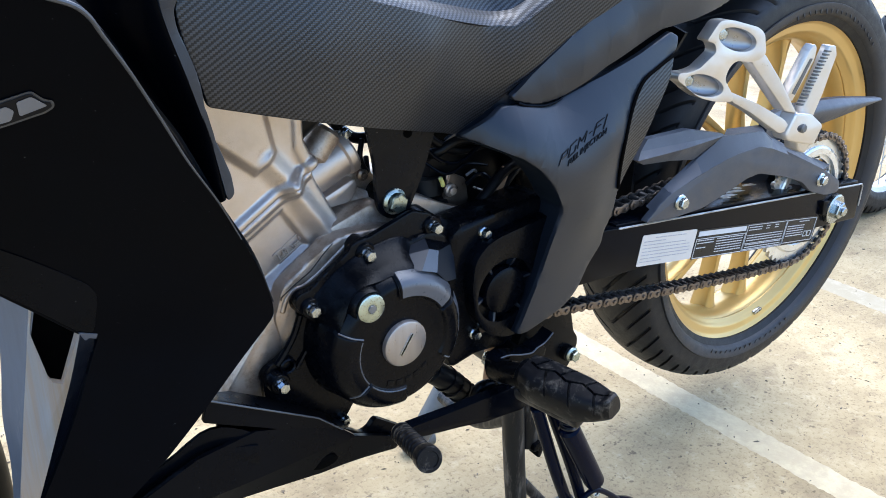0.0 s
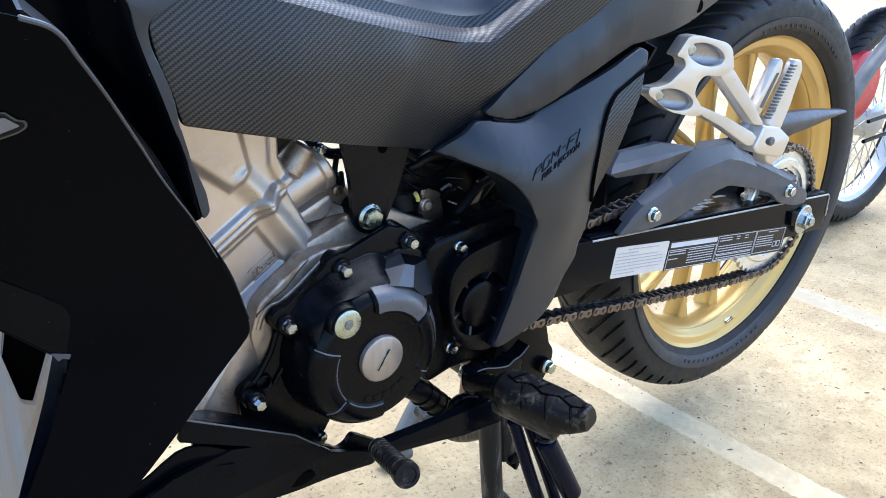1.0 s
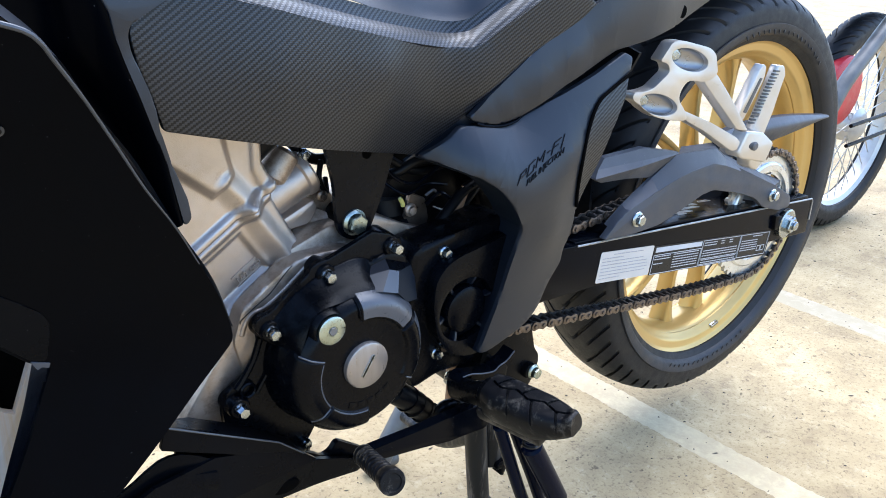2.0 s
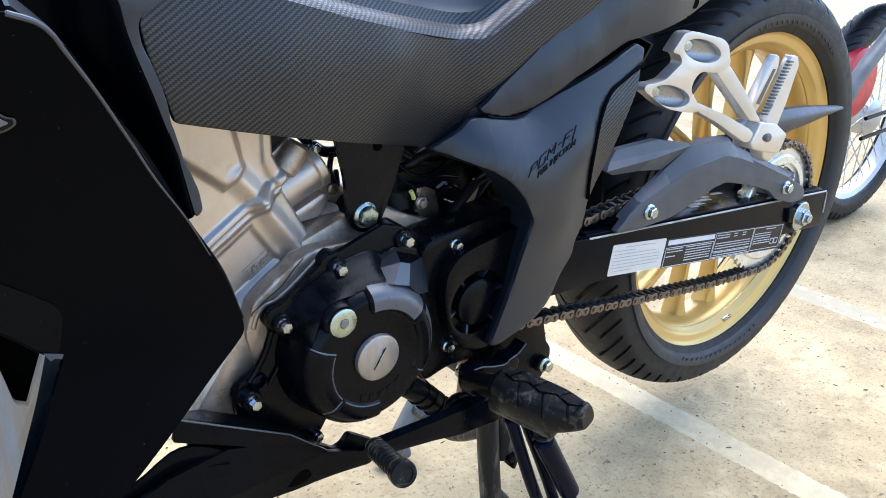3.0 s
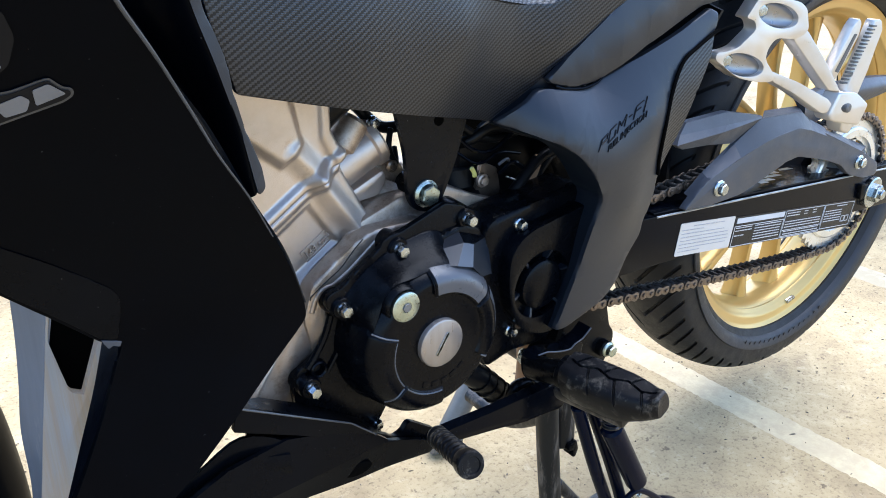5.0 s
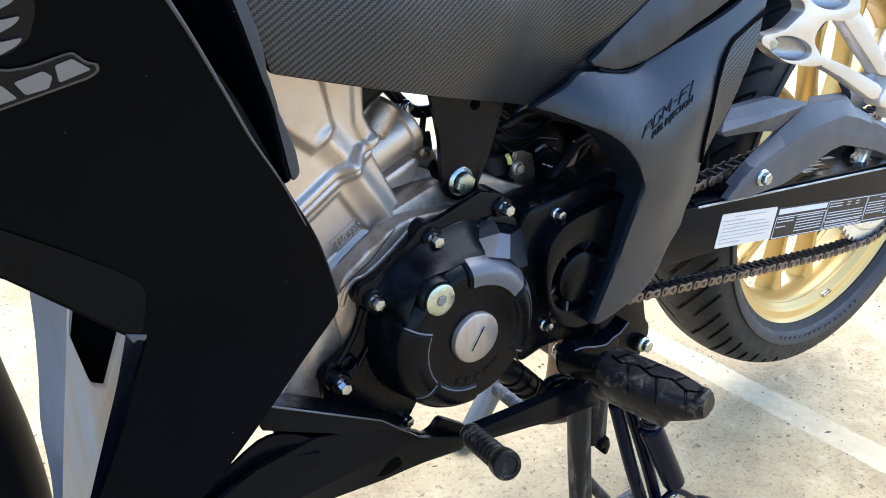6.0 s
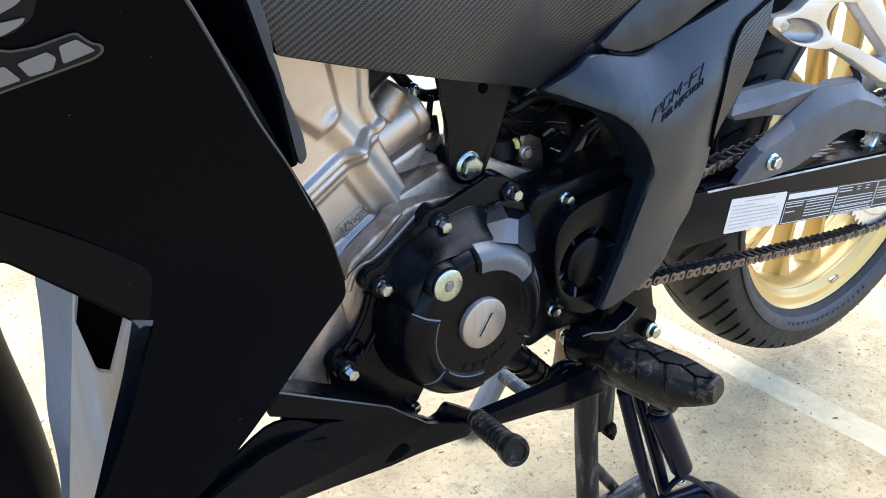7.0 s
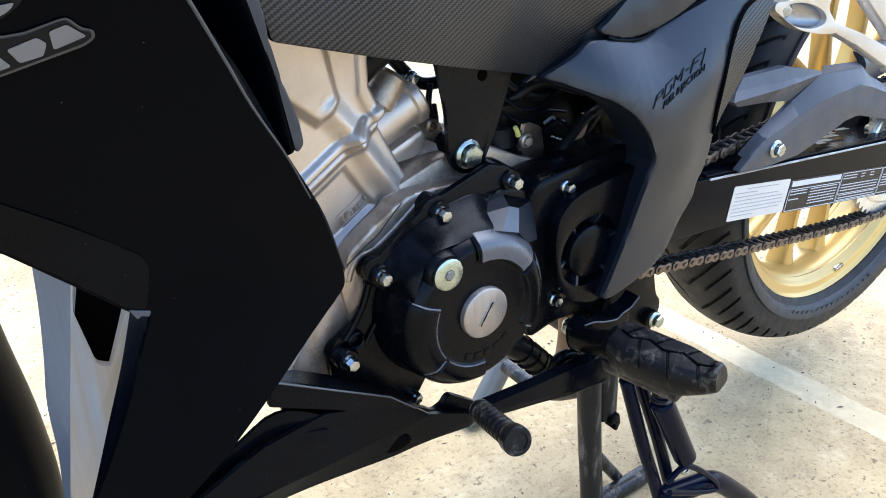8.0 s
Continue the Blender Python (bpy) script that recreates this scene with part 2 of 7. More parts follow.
def rounded(pts, r, n=4):
    """A closed outline with its corners rounded."""
    out = []
    k = len(pts)
    for i in range(k):
        p, a, c = Vector(pts[i]), Vector(pts[i - 1]), Vector(pts[(i + 1) % k])
        rr = r[i] if isinstance(r, (list, tuple)) else r
        d1, d2 = a - p, c - p
        t = min(rr, d1.length * 0.45, d2.length * 0.45)
        s, e = p + d1.normalized() * t, p + d2.normalized() * t
        for j in range(n + 1):
            u = j / n
            out.append(s * (1 - u) ** 2 + p * 2 * u * (1 - u) + e * u * u)
    return out


def plate(pts, y0, y1, bev=0.002, r=0.004, warp=None, bm=None, n=4):
    """An outline in x and z, made solid from y0 (outer face) to y1, with eased edges."""
    own = bmesh.new()
    ring = rounded(pts, r, n) if r else [Vector(p) for p in pts]
    front = [own.verts.new((p[0], y0, p[1])) for p in ring]
    f = own.faces.new(front)
    res = bmesh.ops.extrude_face_region(own, geom=[f])
    back = [v for v in res["geom"] if isinstance(v, bmesh.types.BMVert)]
    for v in back:
        v.co.y = y1
    if bev:
        fs = [fa for fa in own.faces if all(abs(v.co.y - y0) < 1e-7 for v in fa.verts)]
        es = [e for fa in fs for e in fa.edges]
        bmesh.ops.bevel(own, geom=list(set(es)), offset=bev, segments=2, affect="EDGES", profile=0.5, clamp_overlap=True)
    if warp:
        bmesh.ops.triangulate(own, faces=[fa for fa in own.faces if len(fa.verts) > 4])
        for v in own.verts:
            v.co = Vector(warp(*v.co))
    return join(bm, own)


def join(bm, own):
    if bm is None:
        return own
    me = bpy.data.meshes.new("join")
    own.to_mesh(me)
    own.free()
    bm.from_mesh(me)
    bpy.data.meshes.remove(me)
    return bm


def lathe(profile, at, segs=48, bm=None, closed=False, axis="y"):
    """A profile of (radius, along) turned about an axis along y through at."""
    own = bmesh.new()
    rings = []
    for r, y in profile:
        if r < 1e-6:
            rings.append([own.verts.new((at[0], at[1] + y, at[2]))])
        else:
            rings.append([own.verts.new((at[0] + r * math.cos(2 * math.pi * i / segs), at[1] + y, at[2] + r * math.sin(2 * math.pi * i / segs))) for i in range(segs)])
    pairs = list(zip(rings, rings[1:])) + ([(rings[-1], rings[0])] if closed else [])
    for a, b in pairs:
        for i in range(segs):
            j = (i + 1) % segs
            if len(a) == 1 and len(b) == 1:
                continue
            if len(a) == 1:
                own.faces.new((a[0], b[i], b[j]))
            elif len(b) == 1:
                own.faces.new((a[i], a[j], b[0]))
            else:
                own.faces.new((a[i], a[j], b[j], b[i]))
    return join(bm, own)


def smooth_line(pts, per=6):
    """Points on a smooth curve through pts."""
    P = [np.array(p, float) for p in pts]
    P = [2 * P[0] - P[1]] + P + [2 * P[-1] - P[-2]]
    out = []
    for i in range(1, len(P) - 2):
        for j in range(per):
            t = j / per
            out.append(0.5 * (2 * P[i] + (P[i + 1] - P[i - 1]) * t + (2 * P[i - 1] - 5 * P[i] + 4 * P[i + 1] - P[i + 2]) * t * t + (3 * P[i] - P[i - 1] - 3 * P[i + 1] + P[i + 2]) * t ** 3))
    out.append(P[-2])
    return out


def tube(pts, r, segs=12, bm=None, curved=True, per=6, taper=None):
    """A round bar along a line of points, with closed eased ends."""
    own = bmesh.new()
    line = smooth_line(pts, per) if curved and len(pts) > 2 else [np.array(p, float) for p in pts]
    rings, side = [], None
    m = len(line)
    for i, p in enumerate(line):
        d = line[min(i + 1, m - 1)] - line[max(i - 1, 0)]
        d = Vector(d).normalized()
        if side is None:
            side = d.orthogonal().normalized()
        side = (side - d * side.dot(d)).normalized()
        up = d.cross(side)
        rr = r if taper is None else r + (taper - r) * i / (m - 1)
        ends = [(0, 1.0)]
        if i == 0:
            ends = [(-0.0, 0.75), (0.25, 1.0)]
        elif i == m - 1:
            ends = [(-0.25, 1.0), (0.0, 0.75)]
        for off, k in ends:
            c = Vector(p) + d * off * rr
            rings.append([own.verts.new(c + (side * math.cos(a) + up * math.sin(a)) * rr * k) for a in (2 * math.pi * q / segs for q in range(segs))])
    for a, b in zip(rings, rings[1:]):
        for i in range(segs):
            j = (i + 1) % segs
            own.faces.new((a[i], a[j], b[j], b[i]))
    own.faces.new(rings[0][::-1])
    own.faces.new(rings[-1])
    return join(bm, own)


def sheet(rows, thick=0.003, res=(24, 12), bm=None, inward=(0, 1, 0), curved=True):
    """A curved panel through a grid of points, of that thickness."""
    own = bmesh.new()
    if curved:
        fine = [smooth_line(row, max(1, res[0] // (len(row) - 1))) for row in rows]
        cols = list(zip(*fine))
        grid = [smooth_line(c, max(1, res[1] // (len(c) - 1))) for c in cols]
    else:
        grid = [[np.array(p) for p in c] for c in zip(*rows)]
    off = np.array(inward) * thick
    a = [[own.verts.new(p) for p in c] for c in grid]
    b = [[own.verts.new(p + off) for p in c] for c in grid]
    w, h = len(a), len(a[0])
    for i in range(w - 1):
        for j in range(h - 1):
            own.faces.new((a[i][j], a[i + 1][j], a[i + 1][j + 1], a[i][j + 1]))
            own.faces.new((b[i][j], b[i][j + 1], b[i + 1][j + 1], b[i + 1][j]))
    for i in range(w - 1):
        own.faces.new((a[i][0], b[i][0], b[i + 1][0], a[i + 1][0]))
        own.faces.new((a[i][h - 1], a[i + 1][h - 1], b[i + 1][h - 1], b[i][h - 1]))
    for j in range(h - 1):
        own.faces.new((a[0][j], a[0][j + 1], b[0][j + 1], b[0][j]))
        own.faces.new((a[w - 1][j], b[w - 1][j], b[w - 1][j + 1], a[w - 1][j + 1]))
    return join(bm, own)


def box(x0, x1, y0, y1, z0, z1, bev=0.003, bm=None):
    own = bmesh.new()
    bmesh.ops.create_cube(own, size=1)
    for v in own.verts:
        v.co = Vector(((x0 + x1) / 2 + v.co.x * (x1 - x0), (y0 + y1) / 2 + v.co.y * (y1 - y0), (z0 + z1) / 2 + v.co.z * (z1 - z0)))
    if bev:
        bmesh.ops.bevel(own, geom=list(own.edges), offset=bev, segments=2, affect="EDGES", profile=0.5)
    return join(bm, own)


def turn(bm, m):
    bmesh.ops.transform(bm, matrix=m, verts=bm.verts)
    return bm


def hex_bolt(at, parent, head=0.0055, tall=0.006, flange=0.0078, material=None, way=(0, -1, 0), washer=0.0, spin=0.3, name="bolt"):
    """A flanged hexagon head with a dished top."""
    bm = lathe([(0, 0.001), (flange, 0.001), (flange, -0.0006), (flange * 0.93, -0.0016), (head * 1.0, -0.0026)], (0, 0, 0), 20)
    hx = bmesh.new()
    rings = []
    for r, y in ((head, -0.002), (head * 1.02, -tall * 0.85), (head * 0.9, -tall), (head * 0.6, -tall * 1.03), (head * 0.3, -tall * 1.04)):
        rings.append([hx.verts.new((r * math.cos(spin + math.pi / 3 * i), y, r * math.sin(spin + math.pi / 3 * i))) for i in range(6)])
    for a, b in zip(rings, rings[1:]):
        for i in range(6):
            hx.faces.new((a[i], a[(i + 1) % 6], b[(i + 1) % 6], b[i]))
    hx.faces.new(rings[-1])
    join(bm, hx)
    if washer:
        lathe([(0, 0.003), (washer, 0.003), (washer, 0.0005), (washer * 0.95, -0.0003), (0, -0.0003)], (0, 0, 0), 28, bm)
    q = Vector((0, -1, 0)).rotation_difference(Vector(way).normalized()).to_matrix().to_4x4()
    turn(bm, Matrix.Translation(at) @ q)
    return part(name, bm, material or M_ZINC, parent, sharp=25)


def text_mesh(body, size, depth=0.0004):
    cu = bpy.data.curves.new("letters", "FONT")
    cu.body, cu.size, cu.extrude = body, size, depth
    cu.align_x = "CENTER"
    cu.align_y = "CENTER"
    ob = bpy.data.objects.new("letters", cu)
    scene.collection.objects.link(ob)
    dg = bpy.context.evaluated_depsgraph_get()
    me = bpy.data.meshes.new_from_object(ob.evaluated_get(dg))
    bpy.data.objects.remove(ob)
    bm = bmesh.new()
    bm.from_mesh(me)
    bpy.data.meshes.remove(me)
    return bm


def field(pts, ease=2e-5):
    """A smooth depth y over x and z, through a few known places (x, y, z)."""
    p = np.array([(a, c) for a, b, c in pts])
    y = np.array([b for a, b, c in pts])
    k = len(pts)
    gap = np.linalg.norm(p[:, None] - p[None], axis=2)
    dist = gap ** 2 * np.log(gap + 1e-9) + ease * np.eye(k)
    lin = np.hstack([np.ones((k, 1)), p])
    w = np.linalg.solve(np.block([[dist, lin], [lin.T, np.zeros((3, 3))]]), np.concatenate([y, np.zeros(3)]))

    def depth(x, z):
        r = np.hypot(p[:, 0] - x, p[:, 1] - z)
        return float(w[:k] @ (r ** 2 * np.log(r + 1e-9)) + w[k] + w[k + 1] * x + w[k + 2] * z)
    return depth


def panel(outline, depth, thick=0.004, bev=0.002, r=0.003, step=0.012, lift=0.0, n=3):
    """A moulded panel: an outline in x and z, laid on a depth field, with eased edges."""
    bm = plate(outline, 0.0, thick, bev, r, n=n)
    bmesh.ops.triangulate(bm, faces=[f for f in bm.faces if len(f.verts) > 4])
    xs, zs = [v.co.x for v in bm.verts], [v.co.z for v in bm.verts]
    for lo, hi, axis in ((min(xs), max(xs), Vector((1, 0, 0))), (min(zs), max(zs), Vector((0, 0, 1)))):
        k = int((hi - lo) / step)
        for i in range(1, k):
            bmesh.ops.bisect_plane(bm, geom=bm.verts[:] + bm.edges[:] + bm.faces[:], plane_co=axis * (lo + (hi - lo) * i / k), plane_no=axis)
    for v in bm.verts:
        v.co.y += depth(v.co.x, v.co.z) + lift
    return bm


# ---- the ground ----
bm = bmesh.new()
bmesh.ops.create_grid(bm, x_segments=60, y_segments=60, size=1.0)
for v in bm.verts:
    fx, fy = v.co.x, v.co.y
    v.co = Vector((math.copysign(abs(fx) ** 3, fx) * 600 + fx * 3, math.copysign(abs(fy) ** 3, fy) * 600 + fy * 3, 0))
ground = part("ground", bm, M_GROUND)
tagged(ground, "pale dusty worn concrete parking ground", "ground", kind="structure")


def worn_line(x, w, y0, y1, seed, slope=-0.042, name="road_marking"):
    """A painted stripe with ragged edges, a hair above the concrete."""
    rnd = random.Random(seed)
    bm = bmesh.new()
    n = 900
    left, right = [], []
    for i in range(n + 1):
        y = y0 + (y1 - y0) * i / n
        left.append(bm.verts.new((x + slope * y - w / 2 + rnd.uniform(-0.002, 0.002), y, 0.00015)))
        right.append(bm.verts.new((x + slope * y + w / 2 + rnd.uniform(-0.002, 0.002), y, 0.00015)))
    for i in range(n):
        bm.faces.new((left[i], right[i], right[i + 1], left[i + 1]))
    ob = part(name, bm, M_PAINT)
    return tagged(ob, "narrow faded cream line painted on the concrete", "line", kind="structure")


worn_line(-0.0335, 0.054, -2.5, 3.0, 1, -0.052)
far_line = worn_line(0.583, 0.065, -2.5, 3.0, 2)
far_line.data.materials[0] = M_OLDPAINT


# grit, bark crumbs and dry leaf bits scattered on the concrete
rnd = random.Random(21)
verts, faces = [], []
for k in range(2600):
    x, y = rnd.uniform(-1.1, 1.9), rnd.uniform(-0.75, 1.3)
    a, l, w, h = rnd.uniform(0, 6.28), rnd.uniform(0.0007, 0.0034), rnd.uniform(0.0005, 0.0016), rnd.uniform(0.0006, 0.0018)
    if rnd.random() < 0.05:
        l, w = l * 2.2, w * 1.6
    ca, sa = math.cos(a), math.sin(a)
    i = len(verts)
    for px_, py_, pz_ in ((-l, 0, 0), (0, -w, 0), (l, 0, 0), (0, w, 0), (-l * 0.3, 0, h), (l * 0.4, 0, h * 0.8)):
        verts.append((x + px_ * ca - py_ * sa, y + px_ * sa + py_ * ca, 0.0008 + pz_))
    faces += [(i, i + 1, i + 4), (i + 1, i + 5, i + 4), (i + 1, i + 2, i + 5), (i + 2, i + 3, i + 5), (i + 3, i + 4, i + 5), (i + 3, i, i + 4), (i, i + 3, i + 2, i + 1)]
me = bpy.data.meshes.new("grit")
me.from_pydata(verts, [], faces)
me.materials.append(surface("brown_grit", (0.11, 0.085, 0.06), 0.85, grain=500, bump=0.2, blotch=3, vary=0.6))
tagged(new("grit", me), "scattered brown grit and dry leaf crumbs on concrete", "grit", kind="stuff")

# ---- the motorcycle ----
bike = thing("motorcycle", "matt black sport motorcycle with gold wheels on its centre stand", "motorcycle")
AX = (0.0, 0.0, 0.367)


def tyre(at, outer, half, rim_r, pitches=31):
    """A tyre with a rounded crown and slanted grooves cut into the tread."""
    prof = []
    for k in range(9):
        u = k / 8
        prof.append((rim_r - 0.006 + (outer - 0.034 - rim_r) * u, -half * (0.80 + 0.2 * math.sin(u * 1.75))))
    n = 44
    for k in range(1, n):
        a = math.pi * k / n
        prof.append((outer - 0.034 + 0.034 * math.sin(a) ** 0.8, -half * 0.985 * math.cos(a)))
    prof += [(r, -y) for r, y in prof[8::-1]]
    m = len(prof)
    # one pitch round the tread: where each row lies, and whether it is in a long or a short groove
    pitch_rows = [(0.0, ""), (0.0012, "long"), (0.0040, "long"), (0.0068, "long"), (0.0080, ""), (0.0135, ""), (0.019, ""), (0.0245, ""),
                  (0.0300, ""), (0.0311, "short"), (0.0335, "short"), (0.0359, "short"), (0.0370, ""), (0.043, ""), (0.049, ""), (0.0545, "")]
    steps = [(p * 0.060 + o, kind) for p in range(pitches) for o, kind in pitch_rows]
    bm = bmesh.new()
    rings = []
    for o, kind in steps:
        ring = []
        for k, (r, y) in enumerate(prof):
            w = abs(y) / half
            slant = 0.075 * w + math.copysign(0.016 * min(1.0, w / 0.10), y)
            a = 2 * math.pi * (o - slant) / (pitches * 0.060)
            if kind and 9 <= k < m - 9:
                lo, hi = (0.10, 0.93) if kind == "long" else (0.46, 0.97)
                r -= 0.0055 * max(0.0, min(1.0, (w - lo) / 0.10, (hi - w) / 0.05))
            ring.append(bm.verts.new((at[0] + r * math.cos(a), at[1] + y, at[2] + r * math.sin(a))))
        rings.append(ring)
    for a, b in zip(rings, rings[1:] + rings[:1]):
        for k in range(m - 1):
            bm.faces.new((a[k], b[k], b[k + 1], a[k + 1]))
        bm.faces.new((a[m - 1], b[m - 1], b[0], a[0]))
    return bm


# rear wheel
wheel = part("rear_wheel", lathe([(0.0, -0.050), (0.020, -0.050), (0.022, -0.046), (0.034, -0.040), (0.052, -0.034), (0.056, -0.026), (0.056, 0.02), (0.07, 0.03), (0.07, 0.045), (0.0, 0.045)], AX, 40), M_GOLD, bike, "gold cast hub")
rimp = [(0.2375, -0.0445), (0.2372, -0.0478), (0.2345, -0.0488), (0.2305, -0.0486), (0.2275, -0.0462), (0.2245, -0.0418), (0.2215, -0.0402), (0.2150, -0.0388), (0.2120, -0.0375), (0.2100, -0.0335), (0.2068, -0.0312), (0.2045, -0.0285), (0.2050, -0.0262), (0.2015, -0.0230), (0.1990, -0.012), (0.1965, -0.003)]
rimp += [(r, -y) for r, y in rimp[::-1]]
rimp += [(0.219, 0.03), (0.212, 0.0), (0.219, -0.03)]
part("rim", lathe(rimp, AX, 128, closed=True), M_GOLD, wheel, "gold painted cast rim", sharp=50)
part("tyre", tyre(AX, 0.2962, 0.0605, 0.233), M_RUBBER, wheel, "black rubber tyre with slanted grooves", sharp=30)
# paler than the tread: part dust, part light put into the colour
swp = [(0.2345, -0.0505), (0.2360, -0.0535), (0.2375, -0.0555), (0.2405, -0.0582), (0.2455, -0.0598), (0.2495, -0.0606), (0.2515, -0.0606), (0.2520, -0.0590)]
part("sidewall", lathe([(r, y - 0.0022) for r, y in swp], AX, 160), M_SIDEWALL, wheel, "tyre sidewall greyed for dust and light")
for k in range(6):
    for s in (-1, 1):
        mid = radians(-87 + 60 * k)
        a0, a1 = mid + s * radians(30), mid + s * radians(11)
        bm = bmesh.new()
        rings = []
        for j in range(9):
            u = j / 8
            r = 0.048 + (0.2005 - 0.048) * u
            a = a0 + (a1 - a0) * u ** 0.6
            c = Vector((AX[0] + r * math.cos(a), 0.006 + 0.004 * u, AX[2] + r * math.sin(a)))
            tan = Vector((-math.sin(a), 0, math.cos(a)))
            hw = 0.0085 - 0.003 * math.sin(u * 3.14) + (0.006 * max(0, u - 0.85) / 0.15)
            hd = 0.017 - 0.004 * math.sin(u * 3.14)
            ring = []
            for q in range(12):
                t = 2 * math.pi * q / 12
                cx, cy = math.cos(t), math.sin(t)
                ring.append(bm.verts.new(c + tan * hw * math.copysign(abs(cx) ** 0.5, cx) + Vector((0, hd * math.copysign(abs(cy) ** 0.5, cy), 0))))
            rings.append(ring)
        for a_, b_ in zip(rings, rings[1:]):
            for q in range(12):
                bm.faces.new((a_[q], a_[(q + 1) % 12], b_[(q + 1) % 12], b_[q]))
        part("spoke", bm, M_GOLD, wheel, sharp=50)
# raised sidewall writing, unreadable
rnd = random.Random(5)
mark_me = None
for base, n in ((52, 18), (247, 16)):
    for k in range(n):
        a = radians(base + k * 3.0)
        m = Matrix.Translation((AX[0] + 0.2425 * math.cos(a), -0.0615, AX[2] + 0.2425 * math.sin(a))) @ Matrix.Rotation(math.pi / 2 - a + rnd.uniform(-0.35, 0.35), 4, "Y") @ Matrix.Rotation(radians(-8), 4, "X") @ Matrix.Diagonal((rnd.uniform(0.5, 1.5), 1, rnd.uniform(0.6, 1.0), 1))
        if mark_me is None:
            ob = part("raised_mark", box(-0.0012, 0.0012, -0.0004, 0.0003, -0.0050, 0.0050, 0.0002), M_RUBBER, wheel)
            mark_me = ob.data
        else:
            ob = new("raised_mark", mark_me)
            ob.parent = wheel
        ob.matrix_basis = m
part("balance_weight", turn(box(-0.009, 0.009, -0.003, 0.003, -0.0025, 0.0025, 0.001), Matrix.Translation((0.045, -0.0375, 0.1595)) @ Matrix.Rotation(radians(-12), 4, "Y")), M_ZINC, wheel, "small bright balance weight")
# sprocket
SPY = -0.092
teeth = []
for k in range(44 * 4):
    r = 0.0915 if k % 4 in (0, 1) else 0.0865
    teeth.append((AX[0] + r * math.cos(2 * math.pi * k / 176), AX[2] + r * math.sin(2 * math.pi * k / 176)))
ring_bm = bmesh.new()
outer_f = [ring_bm.verts.new((x, SPY - 0.0025, z)) for x, z in teeth]
outer_b = [ring_bm.verts.new((x, SPY + 0.0025, z)) for x, z in teeth]
inn = [(AX[0] + 0.058 * math.cos(2 * math.pi * k / 176), AX[2] + 0.058 * math.sin(2 * math.pi * k / 176)) for k in range(176)]
inn_f = [ring_bm.verts.new((x, SPY - 0.0025, z)) for x, z in inn]
inn_b = [ring_bm.verts.new((x, SPY + 0.0025, z)) for x, z in inn]
for k in range(176):
    j = (k + 1) % 176
    ring_bm.faces.new((outer_f[k], outer_f[j], inn_f[j], inn_f[k]))
    ring_bm.faces.new((outer_b[k], inn_b[k], inn_b[j], outer_b[j]))
    ring_bm.faces.new((outer_f[k], outer_b[k], outer_b[j], outer_f[j]))
    ring_bm.faces.new((inn_f[k], inn_f[j], inn_b[j], inn_b[k]))
lathe([(0.072, -0.006), (0.0745, -0.0045), (0.0745, -0.002), (0.064, -0.002), (0.064, -0.006)], (AX[0], SPY, AX[2]), 64, ring_bm, closed=True)
for k in range(5):
    a = radians(20 + 72 * k)
    own = plate([(0.022, -0.012), (0.060, -0.016), (0.060, 0.016), (0.022, 0.012)], SPY - 0.0025, SPY + 0.0025, 0.0008, 0.003)
    join(ring_bm, turn(own, Matrix.Translation((AX[0], 0, AX[2])) @ Matrix.Rotation(-a, 4, "Y")))
lathe([(0.0, -0.010), (0.02, -0.010), (0.024, -0.009), (0.03, -0.005), (0.034, 0.0), (0.045, 0.02), (0.0, 0.02)], (AX[0], SPY, AX[2]), 32, ring_bm)
part("sprocket", ring_bm, M_STEEL, wheel, "bright steel rear sprocket", sharp=30)
# chain guard rubber damper and brake drum seen between guard and arm
part("cush_drum", lathe([(0.0, -0.066), (0.05, -0.066), (0.056, -0.062), (0.056, -0.03)], AX, 40), M_BLACKVOID, wheel, "black hub carrier")

# swingarm
ARM_F, ARM_B = -0.116, -0.105


def arm_top(x):
    return 0.386 + (0.0 - x) * 0.0775


arm_pts = [(-0.47, 0.425), (-0.30, 0.4093), (-0.10, 0.3938), (0.106, 0.3778), (0.110, 0.325), (0.0, 0.3335), (-0.10, 0.342), (-0.20, 0.353), (-0.30, 0.360), (-0.47, 0.366)]
arm = part("swingarm", plate(arm_pts, ARM_F, ARM_B, 0.0022, [0.01, 0, 0, 0.003, 0.004, 0, 0, 0, 0, 0.01], n=2), M_GLOSS, bike, "gloss black painted steel box-section swingarm")
part("top_flange", plate([(-0.40, 0.4205), (-0.10, 0.3975), (0.100, 0.382), (0.100, 0.3775), (-0.10, 0.3925), (-0.40, 0.4155)], ARM_F + 0.004, -0.062, 0.001, 0.001), M_GLOSS, arm, "glossy upper flange with pale rim")
part("arm_rim_line", tube([(-0.40, ARM_F - 0.0002, 0.4178), (-0.10, ARM_F - 0.0002, 0.3940), (0.103, ARM_F - 0.0002, 0.3782), (0.1065, ARM_F - 0.0002, 0.3745), (0.1085, ARM_F - 0.0002, 0.345)], 0.0012, 6, None, False), M_PALESTEEL, arm, "thin pale grey line along the edge")
rnd = random.Random(31)
